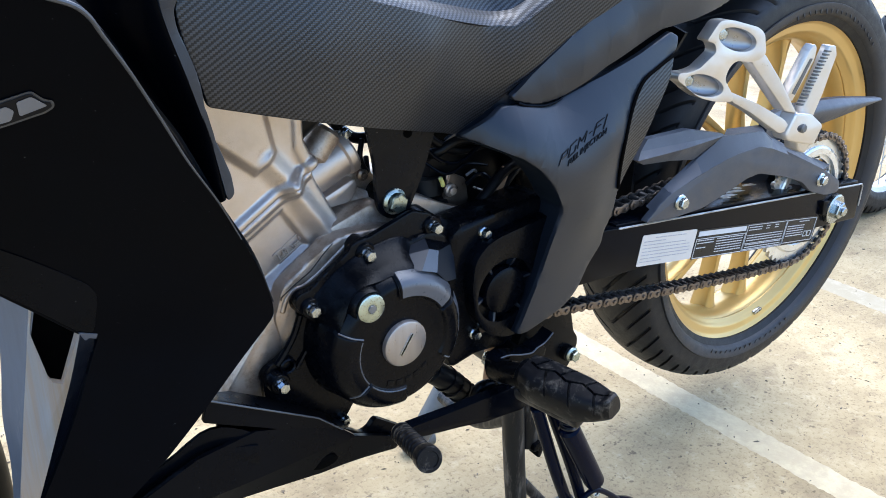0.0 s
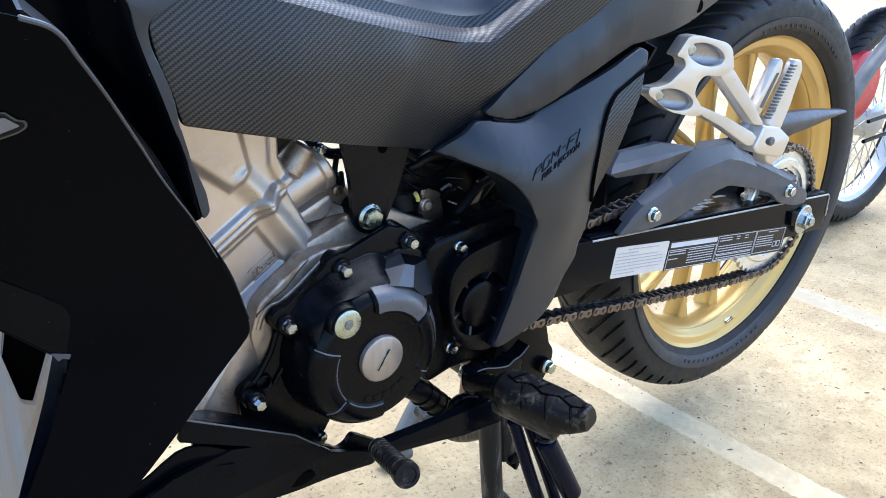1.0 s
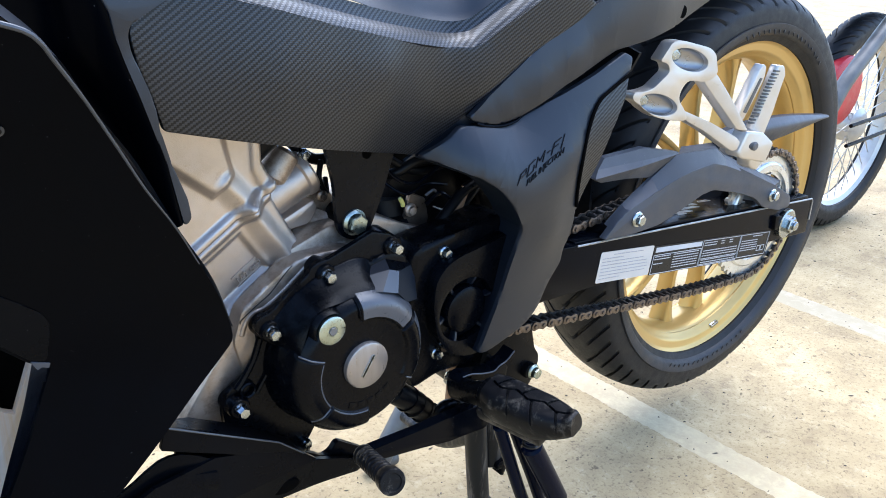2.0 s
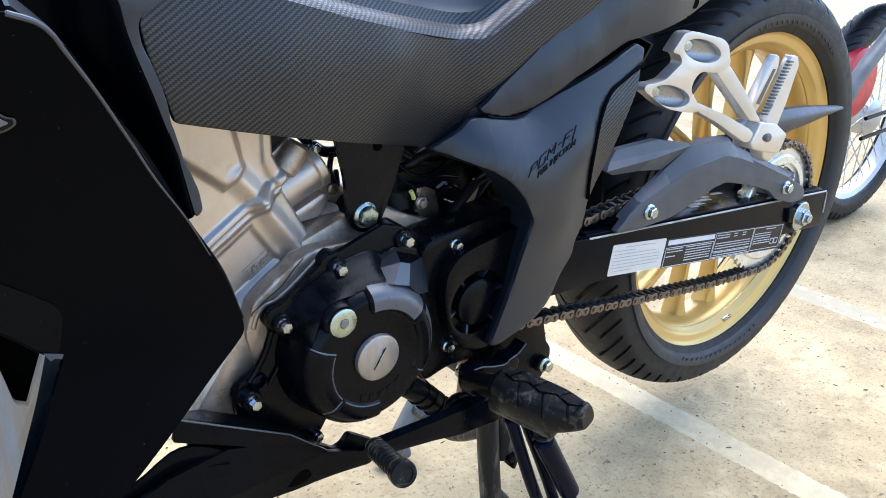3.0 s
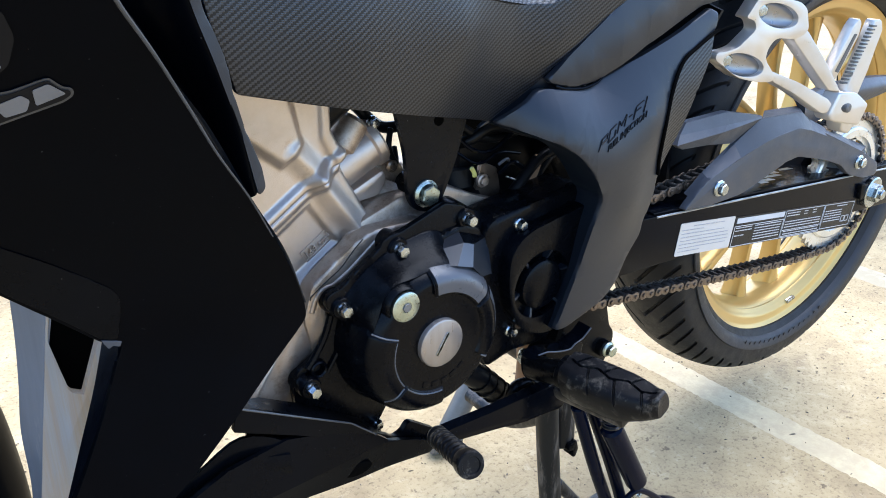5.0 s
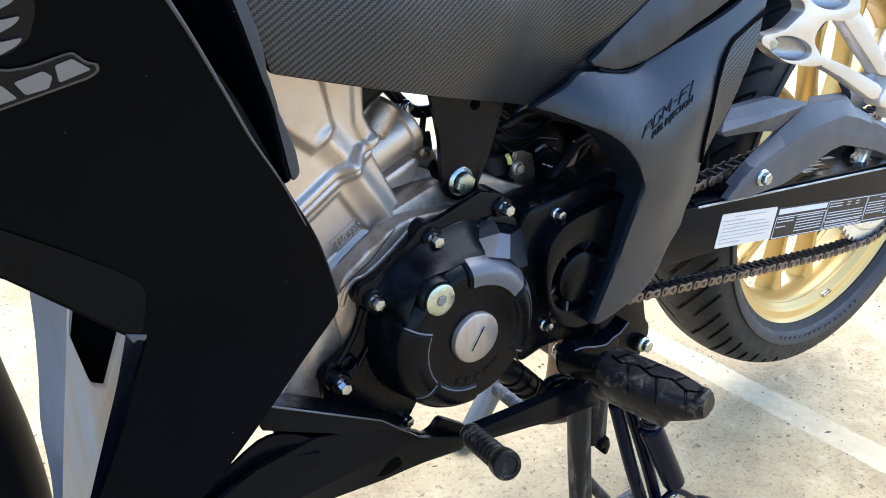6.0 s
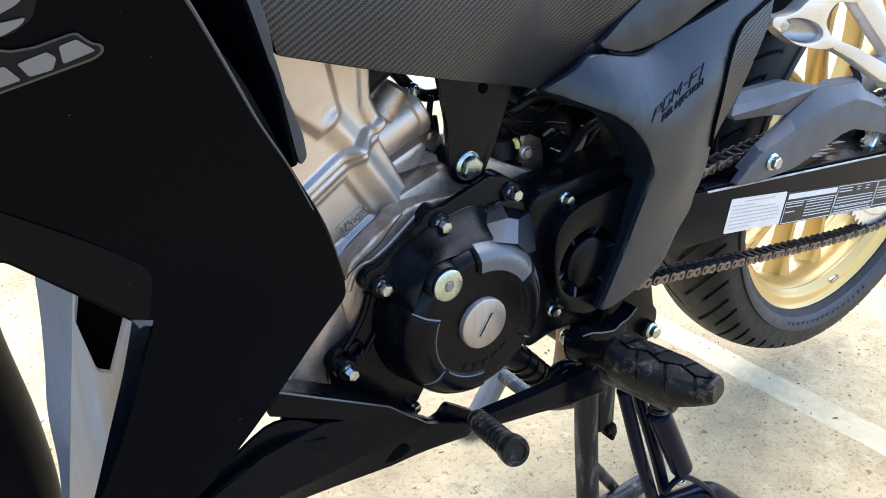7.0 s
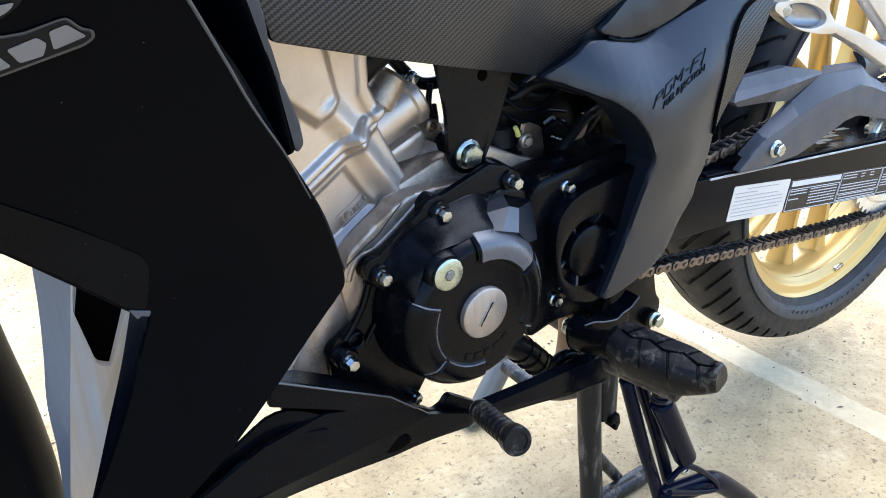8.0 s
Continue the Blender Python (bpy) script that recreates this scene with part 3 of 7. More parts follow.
for k in range(9):
    x = -0.26 + 0.155 * rnd.random() + (0.05 if k % 3 == 0 else 0.0)
    ln = rnd.uniform(0.006, 0.022)
    z = arm_top(x) + 0.0115
    part("scraped_patch", plate([(-ln, -0.0006), (ln, -0.0010), (ln * 0.7, 0.0009), (-ln * 0.8, 0.0007)], 0, 0.0005, 0, 0.0004, lambda a, b, c, x=x, z=z, k=k: (x + a, -0.108 + 0.035 * (k / 9) + c * 3, z - a * 0.0775 + b)), M_PALESTEEL, arm)
part("rear_arm_far", plate([(x, z) for x, z in arm_pts], 0.097, 0.115, 0.0022, 0), M_GLOSS, arm)
part("pivot_tube", tube([(-0.43, -0.105, 0.39), (-0.43, 0.105, 0.39)], 0.026, 20, None, False), M_FRAME, arm)
# chain adjuster and axle
part("axle_washer", lathe([(0, -0.0035), (0.0185, -0.0035), (0.0205, -0.0025), (0.0205, 0.003), (0, 0.003)], (0.034, ARM_F - 0.0035, 0.356), 40), M_ZINC, arm, "bright zinc washer", sharp=25)
nut = bmesh.new()
rings_ = [[nut.verts.new((0.034 + r * math.cos(0.25 + math.pi / 3 * i), ARM_F + y, 0.356 + r * math.sin(0.25 + math.pi / 3 * i))) for i in range(6)] for r, y in ((0.0118, -0.006), (0.0118, -0.0140), (0.0104, -0.0152), (0.0066, -0.0152))]
for a_, b_ in zip(rings_, rings_[1:]):
    for i in range(6):
        nut.faces.new((a_[i], a_[(i + 1) % 6], b_[(i + 1) % 6], b_[i]))
nut.faces.new(rings_[-1])
part("axle_nut", nut, M_ZINC, arm, "bright zinc hexagon nut", sharp=20)
part("axle_tip", lathe([(0.0, -0.0195), (0.0055, -0.0195), (0.0064, -0.0185), (0.0064, -0.010)], (0.034, ARM_F, 0.356), 18), M_ZINC, arm, sharp=25)
part("adjuster_plate", plate([(0.000, 0.373), (0.018, 0.371), (0.020, 0.350), (0.004, 0.352)], ARM_F - 0.0052, ARM_F + 0.001, 0.0012, 0.003), M_FRAME, arm)
hex_bolt((0.118, -0.106, 0.35), arm, 0.0045, 0.008, 0.005, way=(1, 0, 0), name="adjuster_bolt")


SL = math.atan2(-0.0135, 0.1)


def arm_piece(u0, u1, v0, v1, y, mat, name, parent, r=0.0008):
    """A flat printed piece on the arm: u along it from the label's corner, v down from the top."""
    def w(x, yy, z):
        c, s = math.cos(SL), math.sin(SL)
        return (-0.359 + x * c - z * s, yy, 0.4015 + x * s + z * c)
    bm = plate([(u0, -v0), (u1, -v0), (u1, -v1), (u0, -v1)], y, y + 0.0006, 0, r, w, n=2)
    return part(name, bm, mat, parent)


lab = arm_piece(0.0, 0.096, 0.0, 0.036, ARM_F - 0.0008, M_LABEL, "white_label", arm, 0.002)
lab["label"] = "white paper label with small grey print"
rnd = random.Random(3)
bars = bmesh.new()
for row in range(8):
    v = 0.0035 + row * 0.0039
    u = 0.004 if row else 0.022
    end = (0.090, 0.040, 0.078, 0.086, 0.088, 0.089, 0.085, 0.04)[row]
    if row == 0:
        end = 0.076
    while u < end:
        wd = rnd.uniform(0.003, 0.010)
        c, s = math.cos(SL), math.sin(SL)

        def w(x, yy, z):
            return (-0.359 + x * c - z * s, yy, 0.4015 + x * s + z * c)
        plate([(u, -v), (min(u + wd, end), -v), (min(u + wd, end), -v - 0.0007), (u, -v - 0.0007)], ARM_F - 0.0012, ARM_F - 0.0007, 0, 0, w, bars)
        u += wd + 0.0013
part("print", bars, M_LABELINK, lab, "rows of grey print")
dark = arm_piece(0.0975, 0.366, 0.0015, 0.0375, ARM_F - 0.0007, M_LABELDARK, "black_label", arm, 0.001)
dark["label"] = "black instruction label with pale outlines"
bars = bmesh.new()


def dash(u0, u1, v0, v1, bm):
    c, s = math.cos(SL), math.sin(SL)

    def w(x, yy, z):
        return (-0.359 + x * c - z * s, yy, 0.4015 + x * s + z * c)
    plate([(u0, -v0), (u1, -v0), (u1, -v1), (u0, -v1)], ARM_F - 0.0011, ARM_F - 0.0006, 0, 0, w, bm)


def dash_line(a, b, w0=0.0007):
    """A thin printed line from a to b."""
    (u0, v0), (u1, v1) = a, b
    if abs(u1 - u0) > abs(v1 - v0):
        dash(u0, u1, v0, v0 + w0, bars)
    else:
        dash(u0, u0 + w0, v0, v1, bars)


dash(0.101, 0.197, 0.0035, 0.0095, bars)
for u0, u1, v0, v1 in ((0.099, 0.198, 0.0125, 0.036), (0.200, 0.288, 0.003, 0.036), (0.200, 0.288, 0.027, 0.0345), (0.290, 0.362, 0.003, 0.034)):
    for p, q in (((u0, v0), (u1, v0)), ((u0, v1), (u1, v1)), ((u0, v0), (u0, v1)), ((u1, v0), (u1, v1))):
        dash_line(p, q)
for u0, u1, rows, v0 in ((0.102, 0.134, 2, 0.0145), (0.102, 0.120, 1, 0.0235), (0.140, 0.194, 6, 0.0145), (0.204, 0.232, 2, 0.006), (0.242, 0.250, 2, 0.006), (0.262, 0.270, 2, 0.006), (0.204, 0.284, 3, 0.0165), (0.204, 0.284, 2, 0.0285), (0.320, 0.345, 1, 0.006), (0.294, 0.335, 5, 0.0115)):
    for k in range(rows):
        u = u0
        v = v0 + k * 0.0033
        while u < u1:
            wd = rnd.uniform(0.0015, 0.006)
            dash(u, min(u1, u + wd), v, v + 0.0010, bars)
            u += wd + 0.0010
for u in (0.338, 0.348):
    for p, q in (((u, 0.021), (u + 0.008, 0.021)), ((u, 0.028), (u + 0.008, 0.028)), ((u, 0.021), (u, 0.028)), ((u + 0.008, 0.021), (u + 0.008, 0.028))):
        dash_line(p, q, 0.0009)
part("print", bars, M_LABELPALE, dark, "fine pale print and outlines")

# chain
PITCH = 0.0127
R_S = 0.0890


def chain_path():
    """The lower run, the wrap round the sprocket and the upper run, in steps of one pitch."""
    low = [(-0.56, 0.343), (-0.427, 0.3265), (-0.224, 0.2985), (-0.099, 0.2835), (0.0, 0.277)]
    line = [(p[0], p[1]) for p in smooth_line([(x, z) for x, z in low], 40)]
    line += [(AX[0] + R_S * math.cos(a), AX[2] + R_S * math.sin(a)) for a in np.linspace(-math.pi / 2 + 0.06, math.pi / 2 - 0.05, 160)]
    up = [(0.0, AX[2] + R_S), (-0.20, 0.446), (-0.365, 0.431), (-0.56, 0.412)]
    line += [(p[0], p[1]) for p in smooth_line([(x, z) for x, z in up], 60)]
    pts, left = [line[0]], 0.0
    for a, b in zip(line, line[1:]):
        seg = math.dist(a, b)
        while seg > 0 and left + seg >= PITCH:
            u = (PITCH - left) / seg
            a = (a[0] + (b[0] - a[0]) * u, a[1] + (b[1] - a[1]) * u)
            pts.append(a)
            seg, left = math.dist(a, b), 0.0
        left += seg
    return pts


def link_plate(y0, y1, bm, w=0.0054, waist=0.0036):
    pts = []
    for s, cx in ((1, PITCH / 2), (-1, -PITCH / 2)):
        for k in range(7):
            a = -math.pi / 2 + math.pi * k / 6
            pts.append((cx + s * w * math.cos(a), s * w * math.sin(a)))
        pts.append((0, s * waist))
    return plate(pts, y0, y1, 0.0006, 0, None, bm)


chain = part("chain", tube([(-0.52, -0.096, 0.378), (-0.52, -0.086, 0.378)], 0.026, 20, None, False), M_CHAINDARK, bike, "oily brown roller chain")
outer_bm = link_plate(-0.0088, -0.0074, None)
link_plate(0.0074, 0.0088, outer_bm)
for cx in (-PITCH / 2, PITCH / 2):
    lathe([(0, -0.0104), (0.0021, -0.0104), (0.0024, -0.0098), (0.0024, 0.0104), (0, 0.0104)], (cx, 0, 0), 10, outer_bm)
inner_bm = link_plate(-0.0070, -0.0056, None)
link_plate(0.0056, 0.0070, inner_bm)
for cx in (-PITCH / 2, PITCH / 2):
    lathe([(0.0040, -0.0056), (0.0040, 0.0056)], (cx, 0, 0), 12, inner_bm)
path_pts = chain_path()
me_o = me_i = None
for k in range(len(path_pts) - 1):
    (xa, za), (xb, zb) = path_pts[k], path_pts[k + 1]
    a = math.atan2(zb - za, xb - xa)
    m = Matrix.Translation(((xa + xb) / 2, SPY, (za + zb) / 2)) @ Matrix.Rotation(-a, 4, "Y")
    if k % 2 == 0:
        if me_o is None:
            ob = part("chain_link", outer_bm, M_CHAIN, chain, sharp=30)
            me_o = ob.data
        else:
            ob = new("chain_link", me_o)
            ob.parent = chain
    else:
        if me_i is None:
            ob = part("chain_link", inner_bm, M_CHAINDARK, chain, sharp=30)
            me_i = ob.data
        else:
            ob = new("chain_link", me_i)
            ob.parent = chain
    ob.matrix_basis = m

# chain guard with its fin
guard_pts = [(-0.364, 0.418), (-0.344, 0.435), (-0.328, 0.445), (-0.280, 0.4585), (-0.227, 0.471), (-0.177, 0.475), (-0.149, 0.467), (-0.117, 0.456), (-0.022, 0.421), (0.028, 0.398), (0.032, 0.381), (0.0, 0.382), (-0.041, 0.394), (-0.066, 0.411), (-0.106, 0.425), (-0.168, 0.440), (-0.191, 0.438), (-0.24, 0.424), (-0.268, 0.416), (-0.318, 0.415)]
guard = part("chain_guard", plate(guard_pts, -0.121, -0.113, 0.002, [0.004] + [0.008] * 19, n=3), M_GREYPLASTIC, bike, "scuffed dark grey plastic chain guard")
part("guard_facet", sheet([[(-0.352, -0.1205, 0.428), (-0.328, -0.1207, 0.4445), (-0.280, -0.1207, 0.458), (-0.227, -0.1207, 0.4705), (-0.177, -0.1207, 0.4745), (-0.149, -0.1207, 0.4665), (-0.113, -0.1207, 0.4545)],
                           [(-0.350, -0.111, 0.430), (-0.323, -0.110, 0.447), (-0.280, -0.110, 0.471), (-0.238, -0.110, 0.492), (-0.160, -0.110, 0.488), (-0.138, -0.110, 0.474), (-0.105, -0.111, 0.457)]], 0.004, curved=False), M_GREYPLASTIC, guard, "sloping upper facet of the guard", sharp=15)
part("guard_top", sheet([[(-0.238, -0.1105, 0.4915), (-0.160, -0.1105, 0.4875), (-0.138, -0.1105, 0.4735), (-0.106, -0.1105, 0.4565), (-0.018, -0.119, 0.420)],
                         [(-0.211, -0.095, 0.493), (-0.144, -0.095, 0.489), (-0.115, -0.095, 0.470), (-0.056, -0.095, 0.446), (0.042, -0.095, 0.410)]], 0.003, inward=(0, 0, -1), curved=False), M_GREYPLASTIC, guard)
part("guard_fin", sheet([[(-0.372, -0.114, 0.508), (-0.306, -0.113, 0.509), (-0.240, -0.111, 0.495)],
                         [(-0.386, -0.119, 0.499), (-0.312, -0.119, 0.498), (-0.241, -0.112, 0.494)],
                         [(-0.397, -0.126, 0.4925), (-0.322, -0.124, 0.4935), (-0.243, -0.113, 0.493)],
                         [(-0.374, -0.115, 0.482), (-0.330, -0.114, 0.479), (-0.285, -0.110, 0.472)]], 0.008, curved=False), M_GREYPLASTIC, guard, "pointed grey fin", sharp=8)
part("rear_fin", sheet([[(-0.15, -0.10, 0.499), (-0.05, -0.085, 0.500), (0.06, -0.08, 0.4955), (0.186, -0.074, 0.481)],
                        [(-0.15, -0.108, 0.485), (-0.05, -0.094, 0.4865), (0.06, -0.089, 0.484), (0.186, -0.076, 0.478)],
                        [(-0.15, -0.098, 0.455), (-0.05, -0.083, 0.461), (0.06, -0.078, 0.4665), (0.18, -0.073, 0.476)]], 0.010, (18, 8)), M_GREYPLASTIC, guard, "long tapering grey fin")
hex_bolt((-0.312, -0.122, 0.432), guard, 0.0062, 0.0075, 0.009)
hex_bolt((-0.025, -0.122, 0.408), guard, 0.0062, 0.0075, 0.009)

# passenger foot rest bracket


def bw(x, y, z):
    """The bracket's plane swings outwards towards the rear."""
    return (x, y - 0.105 - 0.75 * (x + 0.30), z)


brk = bmesh.new()


def bplate(pts, y0, y1, bev, r):
    plate(pts, y0, y1, bev, r, bw, brk)


def ellipse(cx, cz, a, b, tilt, n=16, s=0, e=None):
    t = radians(tilt)
    return [(cx + a * math.cos(q) * math.cos(t) - b * math.sin(q) * math.sin(t), cz + a * math.cos(q) * math.sin(t) + b * math.sin(q) * math.cos(t)) for q in (2 * math.pi * k / n for k in range(n))]


def ovals_cut(outline, ovals, y0, y1, bm):
    """A plate with oval openings, in the bracket's plane."""
    own = bmesh.new()
    es = []
    for loop in [rounded(outline, 0.006, 4)] + ovals:
        vs = [own.verts.new((p[0], y0, p[1])) for p in loop]
        es += [own.edges.new((vs[k], vs[(k + 1) % len(vs)])) for k in range(len(vs))]
    bmesh.ops.triangle_fill(own, use_beauty=True, edges=es)
    res = bmesh.ops.extrude_face_region(own, geom=own.faces[:])
    for v in res["geom"]:
        if isinstance(v, bmesh.types.BMVert):
            v.co.y = y1
    bmesh.ops.recalc_face_normals(own, faces=own.faces)
    bmesh.ops.bevel(own, geom=[e for e in own.edges if all(abs(v.co.y - y0) < 1e-6 for v in e.verts) and len(e.link_faces) == 2 and e.calc_face_angle(0) > 0.8], offset=0.0014, segments=2, affect="EDGES", profile=0.5, clamp_overlap=True)
    for v in own.verts:
        v.co = Vector(bw(*v.co))
    return join(bm, own)


def bowl(cx, cz, a, b, tilt):
    """A smooth oval cup that closes an opening of the bracket from behind."""
    own = bmesh.new()
    rings = []
    for k, y in ((1.04, -0.003), (0.98, 0.0005), (0.90, 0.0030), (0.75, 0.0050), (0.5, 0.0062), (0.25, 0.0066), (0.0, 0.0068)):
        rings.append([own.verts.new((cx, y, cz))] if k == 0 else [own.verts.new((x, y, z)) for x, z in ellipse(cx, cz, a * k, b * k, tilt, 36)])
    for p, q in zip(rings, rings[1:]):
        for i in range(36):
            j = (i + 1) % 36
            own.faces.new((p[i], p[j], q[0]) if len(q) == 1 else (p[i], p[j], q[j], q[i]))
    for v in own.verts:
        v.co = Vector(bw(*v.co))
    return own


CUPS = ((-0.2745, 0.6020, 0.0165, 0.0108, -24), (-0.2950, 0.5545, 0.0168, 0.0108, -20))
ovals_cut([(-0.2906, 0.6200), (-0.2814, 0.6210), (-0.2590, 0.6150), (-0.2535, 0.6092), (-0.2490, 0.5882), (-0.2575, 0.5800), (-0.2730, 0.5813), (-0.2776, 0.5724), (-0.2790, 0.5605), (-0.2715, 0.5489), (-0.2684, 0.5390), (-0.2803, 0.5377), (-0.2977, 0.5415), (-0.3086, 0.5515), (-0.3178, 0.5589), (-0.3172, 0.5662), (-0.3102, 0.5668), (-0.3012, 0.5713), (-0.2972, 0.5774), (-0.2892, 0.5893), (-0.2926, 0.5978), (-0.2989, 0.5992)], [ellipse(*c, 36) for c in CUPS], -0.006, 0.008, brk)
bplate([(-0.2497, 0.5890), (-0.2330, 0.5630), (-0.2140, 0.5301), (-0.2235, 0.5310), (-0.2590, 0.5795), (-0.2600, 0.5870)], -0.0057, 0.008, 0.003, 0.002)
bplate([(-0.2740, 0.5500), (-0.2488, 0.5385), (-0.2225, 0.5225), (-0.2150, 0.5115), (-0.2249, 0.5075), (-0.2514, 0.5280), (-0.2690, 0.5385)], -0.0055, 0.008, 0.003, 0.002)
bplate([(-0.2160, 0.5305), (-0.2026, 0.5300), (-0.1915, 0.5187), (-0.1958, 0.4966), (-0.2188, 0.5005), (-0.2215, 0.5060)], -0.009, 0.008, 0.002, 0.003)
bracket = part("passenger_bracket", brk, M_BRACKET, bike, "silver cast aluminium passenger foot rest bracket", sharp=45)
# cups in a darker aluminium than the rest of the bracket
for c in CUPS:
    part("bowl", bowl(*c), M_CUP, bracket, "darker grey recess", sharp=70)
hex_bolt(bw(-0.2830, 0.003, 0.6065), bracket, 0.006, 0.007, 0.008, way=(-0.6, -0.8, 0))
hex_bolt(bw(-0.3045, 0.003, 0.5585), bracket, 0.006, 0.007, 0.008, way=(-0.6, -0.8, 0))
part("peg_pin", tube([bw(-0.2085, -0.0115, 0.5145), bw(-0.2085, 0.0, 0.5145)], 0.0048, 14, None, False), M_GREYSTEEL, bracket, "dull grey pivot pin")
# folded-up passenger peg: two bars with a toothed strip
for pts in ([(-0.2190, 0.5360), (-0.2055, 0.5930), (-0.2025, 0.6000), (-0.2000, 0.5960), (-0.2000, 0.5850), (-0.2110, 0.5400)],
            [(-0.2030, 0.5200), (-0.1980, 0.5450), (-0.1895, 0.5990), (-0.1850, 0.5990), (-0.1825, 0.5893), (-0.1870, 0.5500), (-0.1905, 0.5250)]):
    part("folded_peg_bar", plate(pts, 0.006, 0.016, 0.0015, 0.002, bw), M_BRACKET, bracket, "silver bar of the folded foot rest")
# no cut here: a grey strip paints the slit's shade
part("peg_slit", plate([(-0.2130, 0.5480), (-0.2040, 0.5850), (-0.2022, 0.5850), (-0.2105, 0.5470)], 0.0052, 0.008, 0, 0.0006, bw), M_GREYSTEEL, bracket, "grey strip for the shade in the bar's slit")
for k in range(17):
    u = k / 16
    own = plate([(-0.0019, -0.0011), (0.0019, -0.0007), (0.0019, 0.0007), (-0.0019, 0.0011)], 0.0045, 0.0085, 0.0005, 0, lambda x, y, z, u=u: bw(x - 0.2035 + 0.0130 * u, y, z + 0.5370 + 0.0560 * u))
    part("peg_tooth", own, M_GREYSTEEL, bracket)
part("peg_base", plate([(-0.2040, 0.5250), (-0.1900, 0.5270), (-0.1879, 0.5032), (-0.1912, 0.4841), (-0.1985, 0.4870), (-0.2010, 0.5000)], 0.004, 0.020, 0.003, 0.004, bw), M_BRACKET, bracket)

# ---- bodywork ----
# tank side panel in carbon-look plastic: lower edge up to the crease, then the top lip
TANK = field([(-0.84, -0.157, 0.606), (-0.612, -0.095, 0.542), (-0.597, -0.09, 0.537), (-0.565, -0.118, 0.633), (-0.854, -0.161, 0.663), (-0.443, -0.121, 0.642), (-0.70, -0.141, 0.60), (-0.76, -0.157, 0.63), (-0.66, -0.137, 0.622), (-0.56, -0.118, 0.60), (-0.709, -0.143, 0.657), (-0.6527, -0.131, 0.6445), (-0.5886, -0.116, 0.632), (-0.8293, -0.155, 0.6873)])
tank = part("tank_panel", panel([(-0.8370, 0.6035), (-0.7450, 0.5790), (-0.6666, 0.5576), (-0.5974, 0.5375), (-0.5735, 0.5573), (-0.5519, 0.5800), (-0.5236, 0.5998), (-0.4890, 0.6221), (-0.4582, 0.6354), (-0.4200, 0.6600), (-0.4600, 0.6850), (-0.4998, 0.6641), (-0.5323, 0.6465), (-0.5532, 0.6349), (-0.5650, 0.6309), (-0.5886, 0.6318), (-0.6540, 0.6443), (-0.7090, 0.6572), (-0.7630, 0.6715), (-0.8293, 0.6893), (-0.8486, 0.6718), (-0.8540, 0.6630), (-0.8524, 0.6519)], TANK, 0.004, 0.0025, [0.003] * 12 + [0.01] * 11), M_CARBON, bike, "black moulded panel with carbon weave below the tank")


def lip(pts):
    """A strip between two lines of points."""
    return sheet([list(r) for r in pts], 0.003, (6, 40), None, (0, 0.7, -0.7))


crease = [(-0.8293, 0.6873), (-0.763, 0.672), (-0.709, 0.6577), (-0.654, 0.6446), (-0.5886, 0.6322), (-0.565, 0.6315), (-0.553, 0.635), (-0.532, 0.6465), (-0.4998, 0.664), (-0.455, 0.690)]
part("tank_shoulder", lip([[(x, TANK(x, z) - 0.0003, z - 0.001), (x + 0.0005, TANK(x, z) + 0.006, z + 0.006), (x + 0.001, TANK(x, z) + 0.014, z + 0.009), (x + 0.001, TANK(x, z) + 0.017, z + 0.018)] for x, z in crease]), M_CARBON, tank, "upturned carbon-look shoulder")
rim_line = [(-0.84, -0.138, 0.712), (-0.765, -0.128, 0.697), (-0.712, -0.119, 0.680), (-0.660, -0.112, 0.664), (-0.6035, -0.099, 0.6470), (-0.5690, -0.097, 0.6400), (-0.5480, -0.099, 0.6405), (-0.528, -0.104, 0.651), (-0.495, -0.106, 0.670), (-0.455, -0.108, 0.695)]
part("tank_cover", sheet([[(x, y + dy, z + dz) for x, y, z in rim_line] for dy, dz in ((0.0, 0.0), (0.0088, 0.0105), (0.0195, 0.0285), (0.057, 0.086), (0.187, 0.086))], 0.004, (45, 24)), M_SATIN, bike, "matt black tank cover")
# dark trim strip along the tank's rear edge, and the tail panel
TRIM = field([(-0.60, -0.086, 0.535), (-0.555, -0.108, 0.585), (-0.49, -0.113, 0.622), (-0.42, -0.112, 0.662), (-0.53, -0.112, 0.57), (-0.45, -0.116, 0.60), (-0.35, -0.114, 0.63), (-0.30, -0.105, 0.69)])
part("trim_strip", panel([(-0.606, 0.530), (-0.5735, 0.5590), (-0.5519, 0.5820), (-0.5236, 0.6015), (-0.4890, 0.6240), (-0.4582, 0.6375), (-0.4200, 0.6620), (-0.38, 0.695), (-0.30, 0.70), (-0.30, 0.66), (-0.42, 0.60), (-0.50, 0.565), (-0.55, 0.560)], TRIM, 0.004, 0.002, 0.006), M_SATIN, bike, "black trim strip beside the carbon panel")
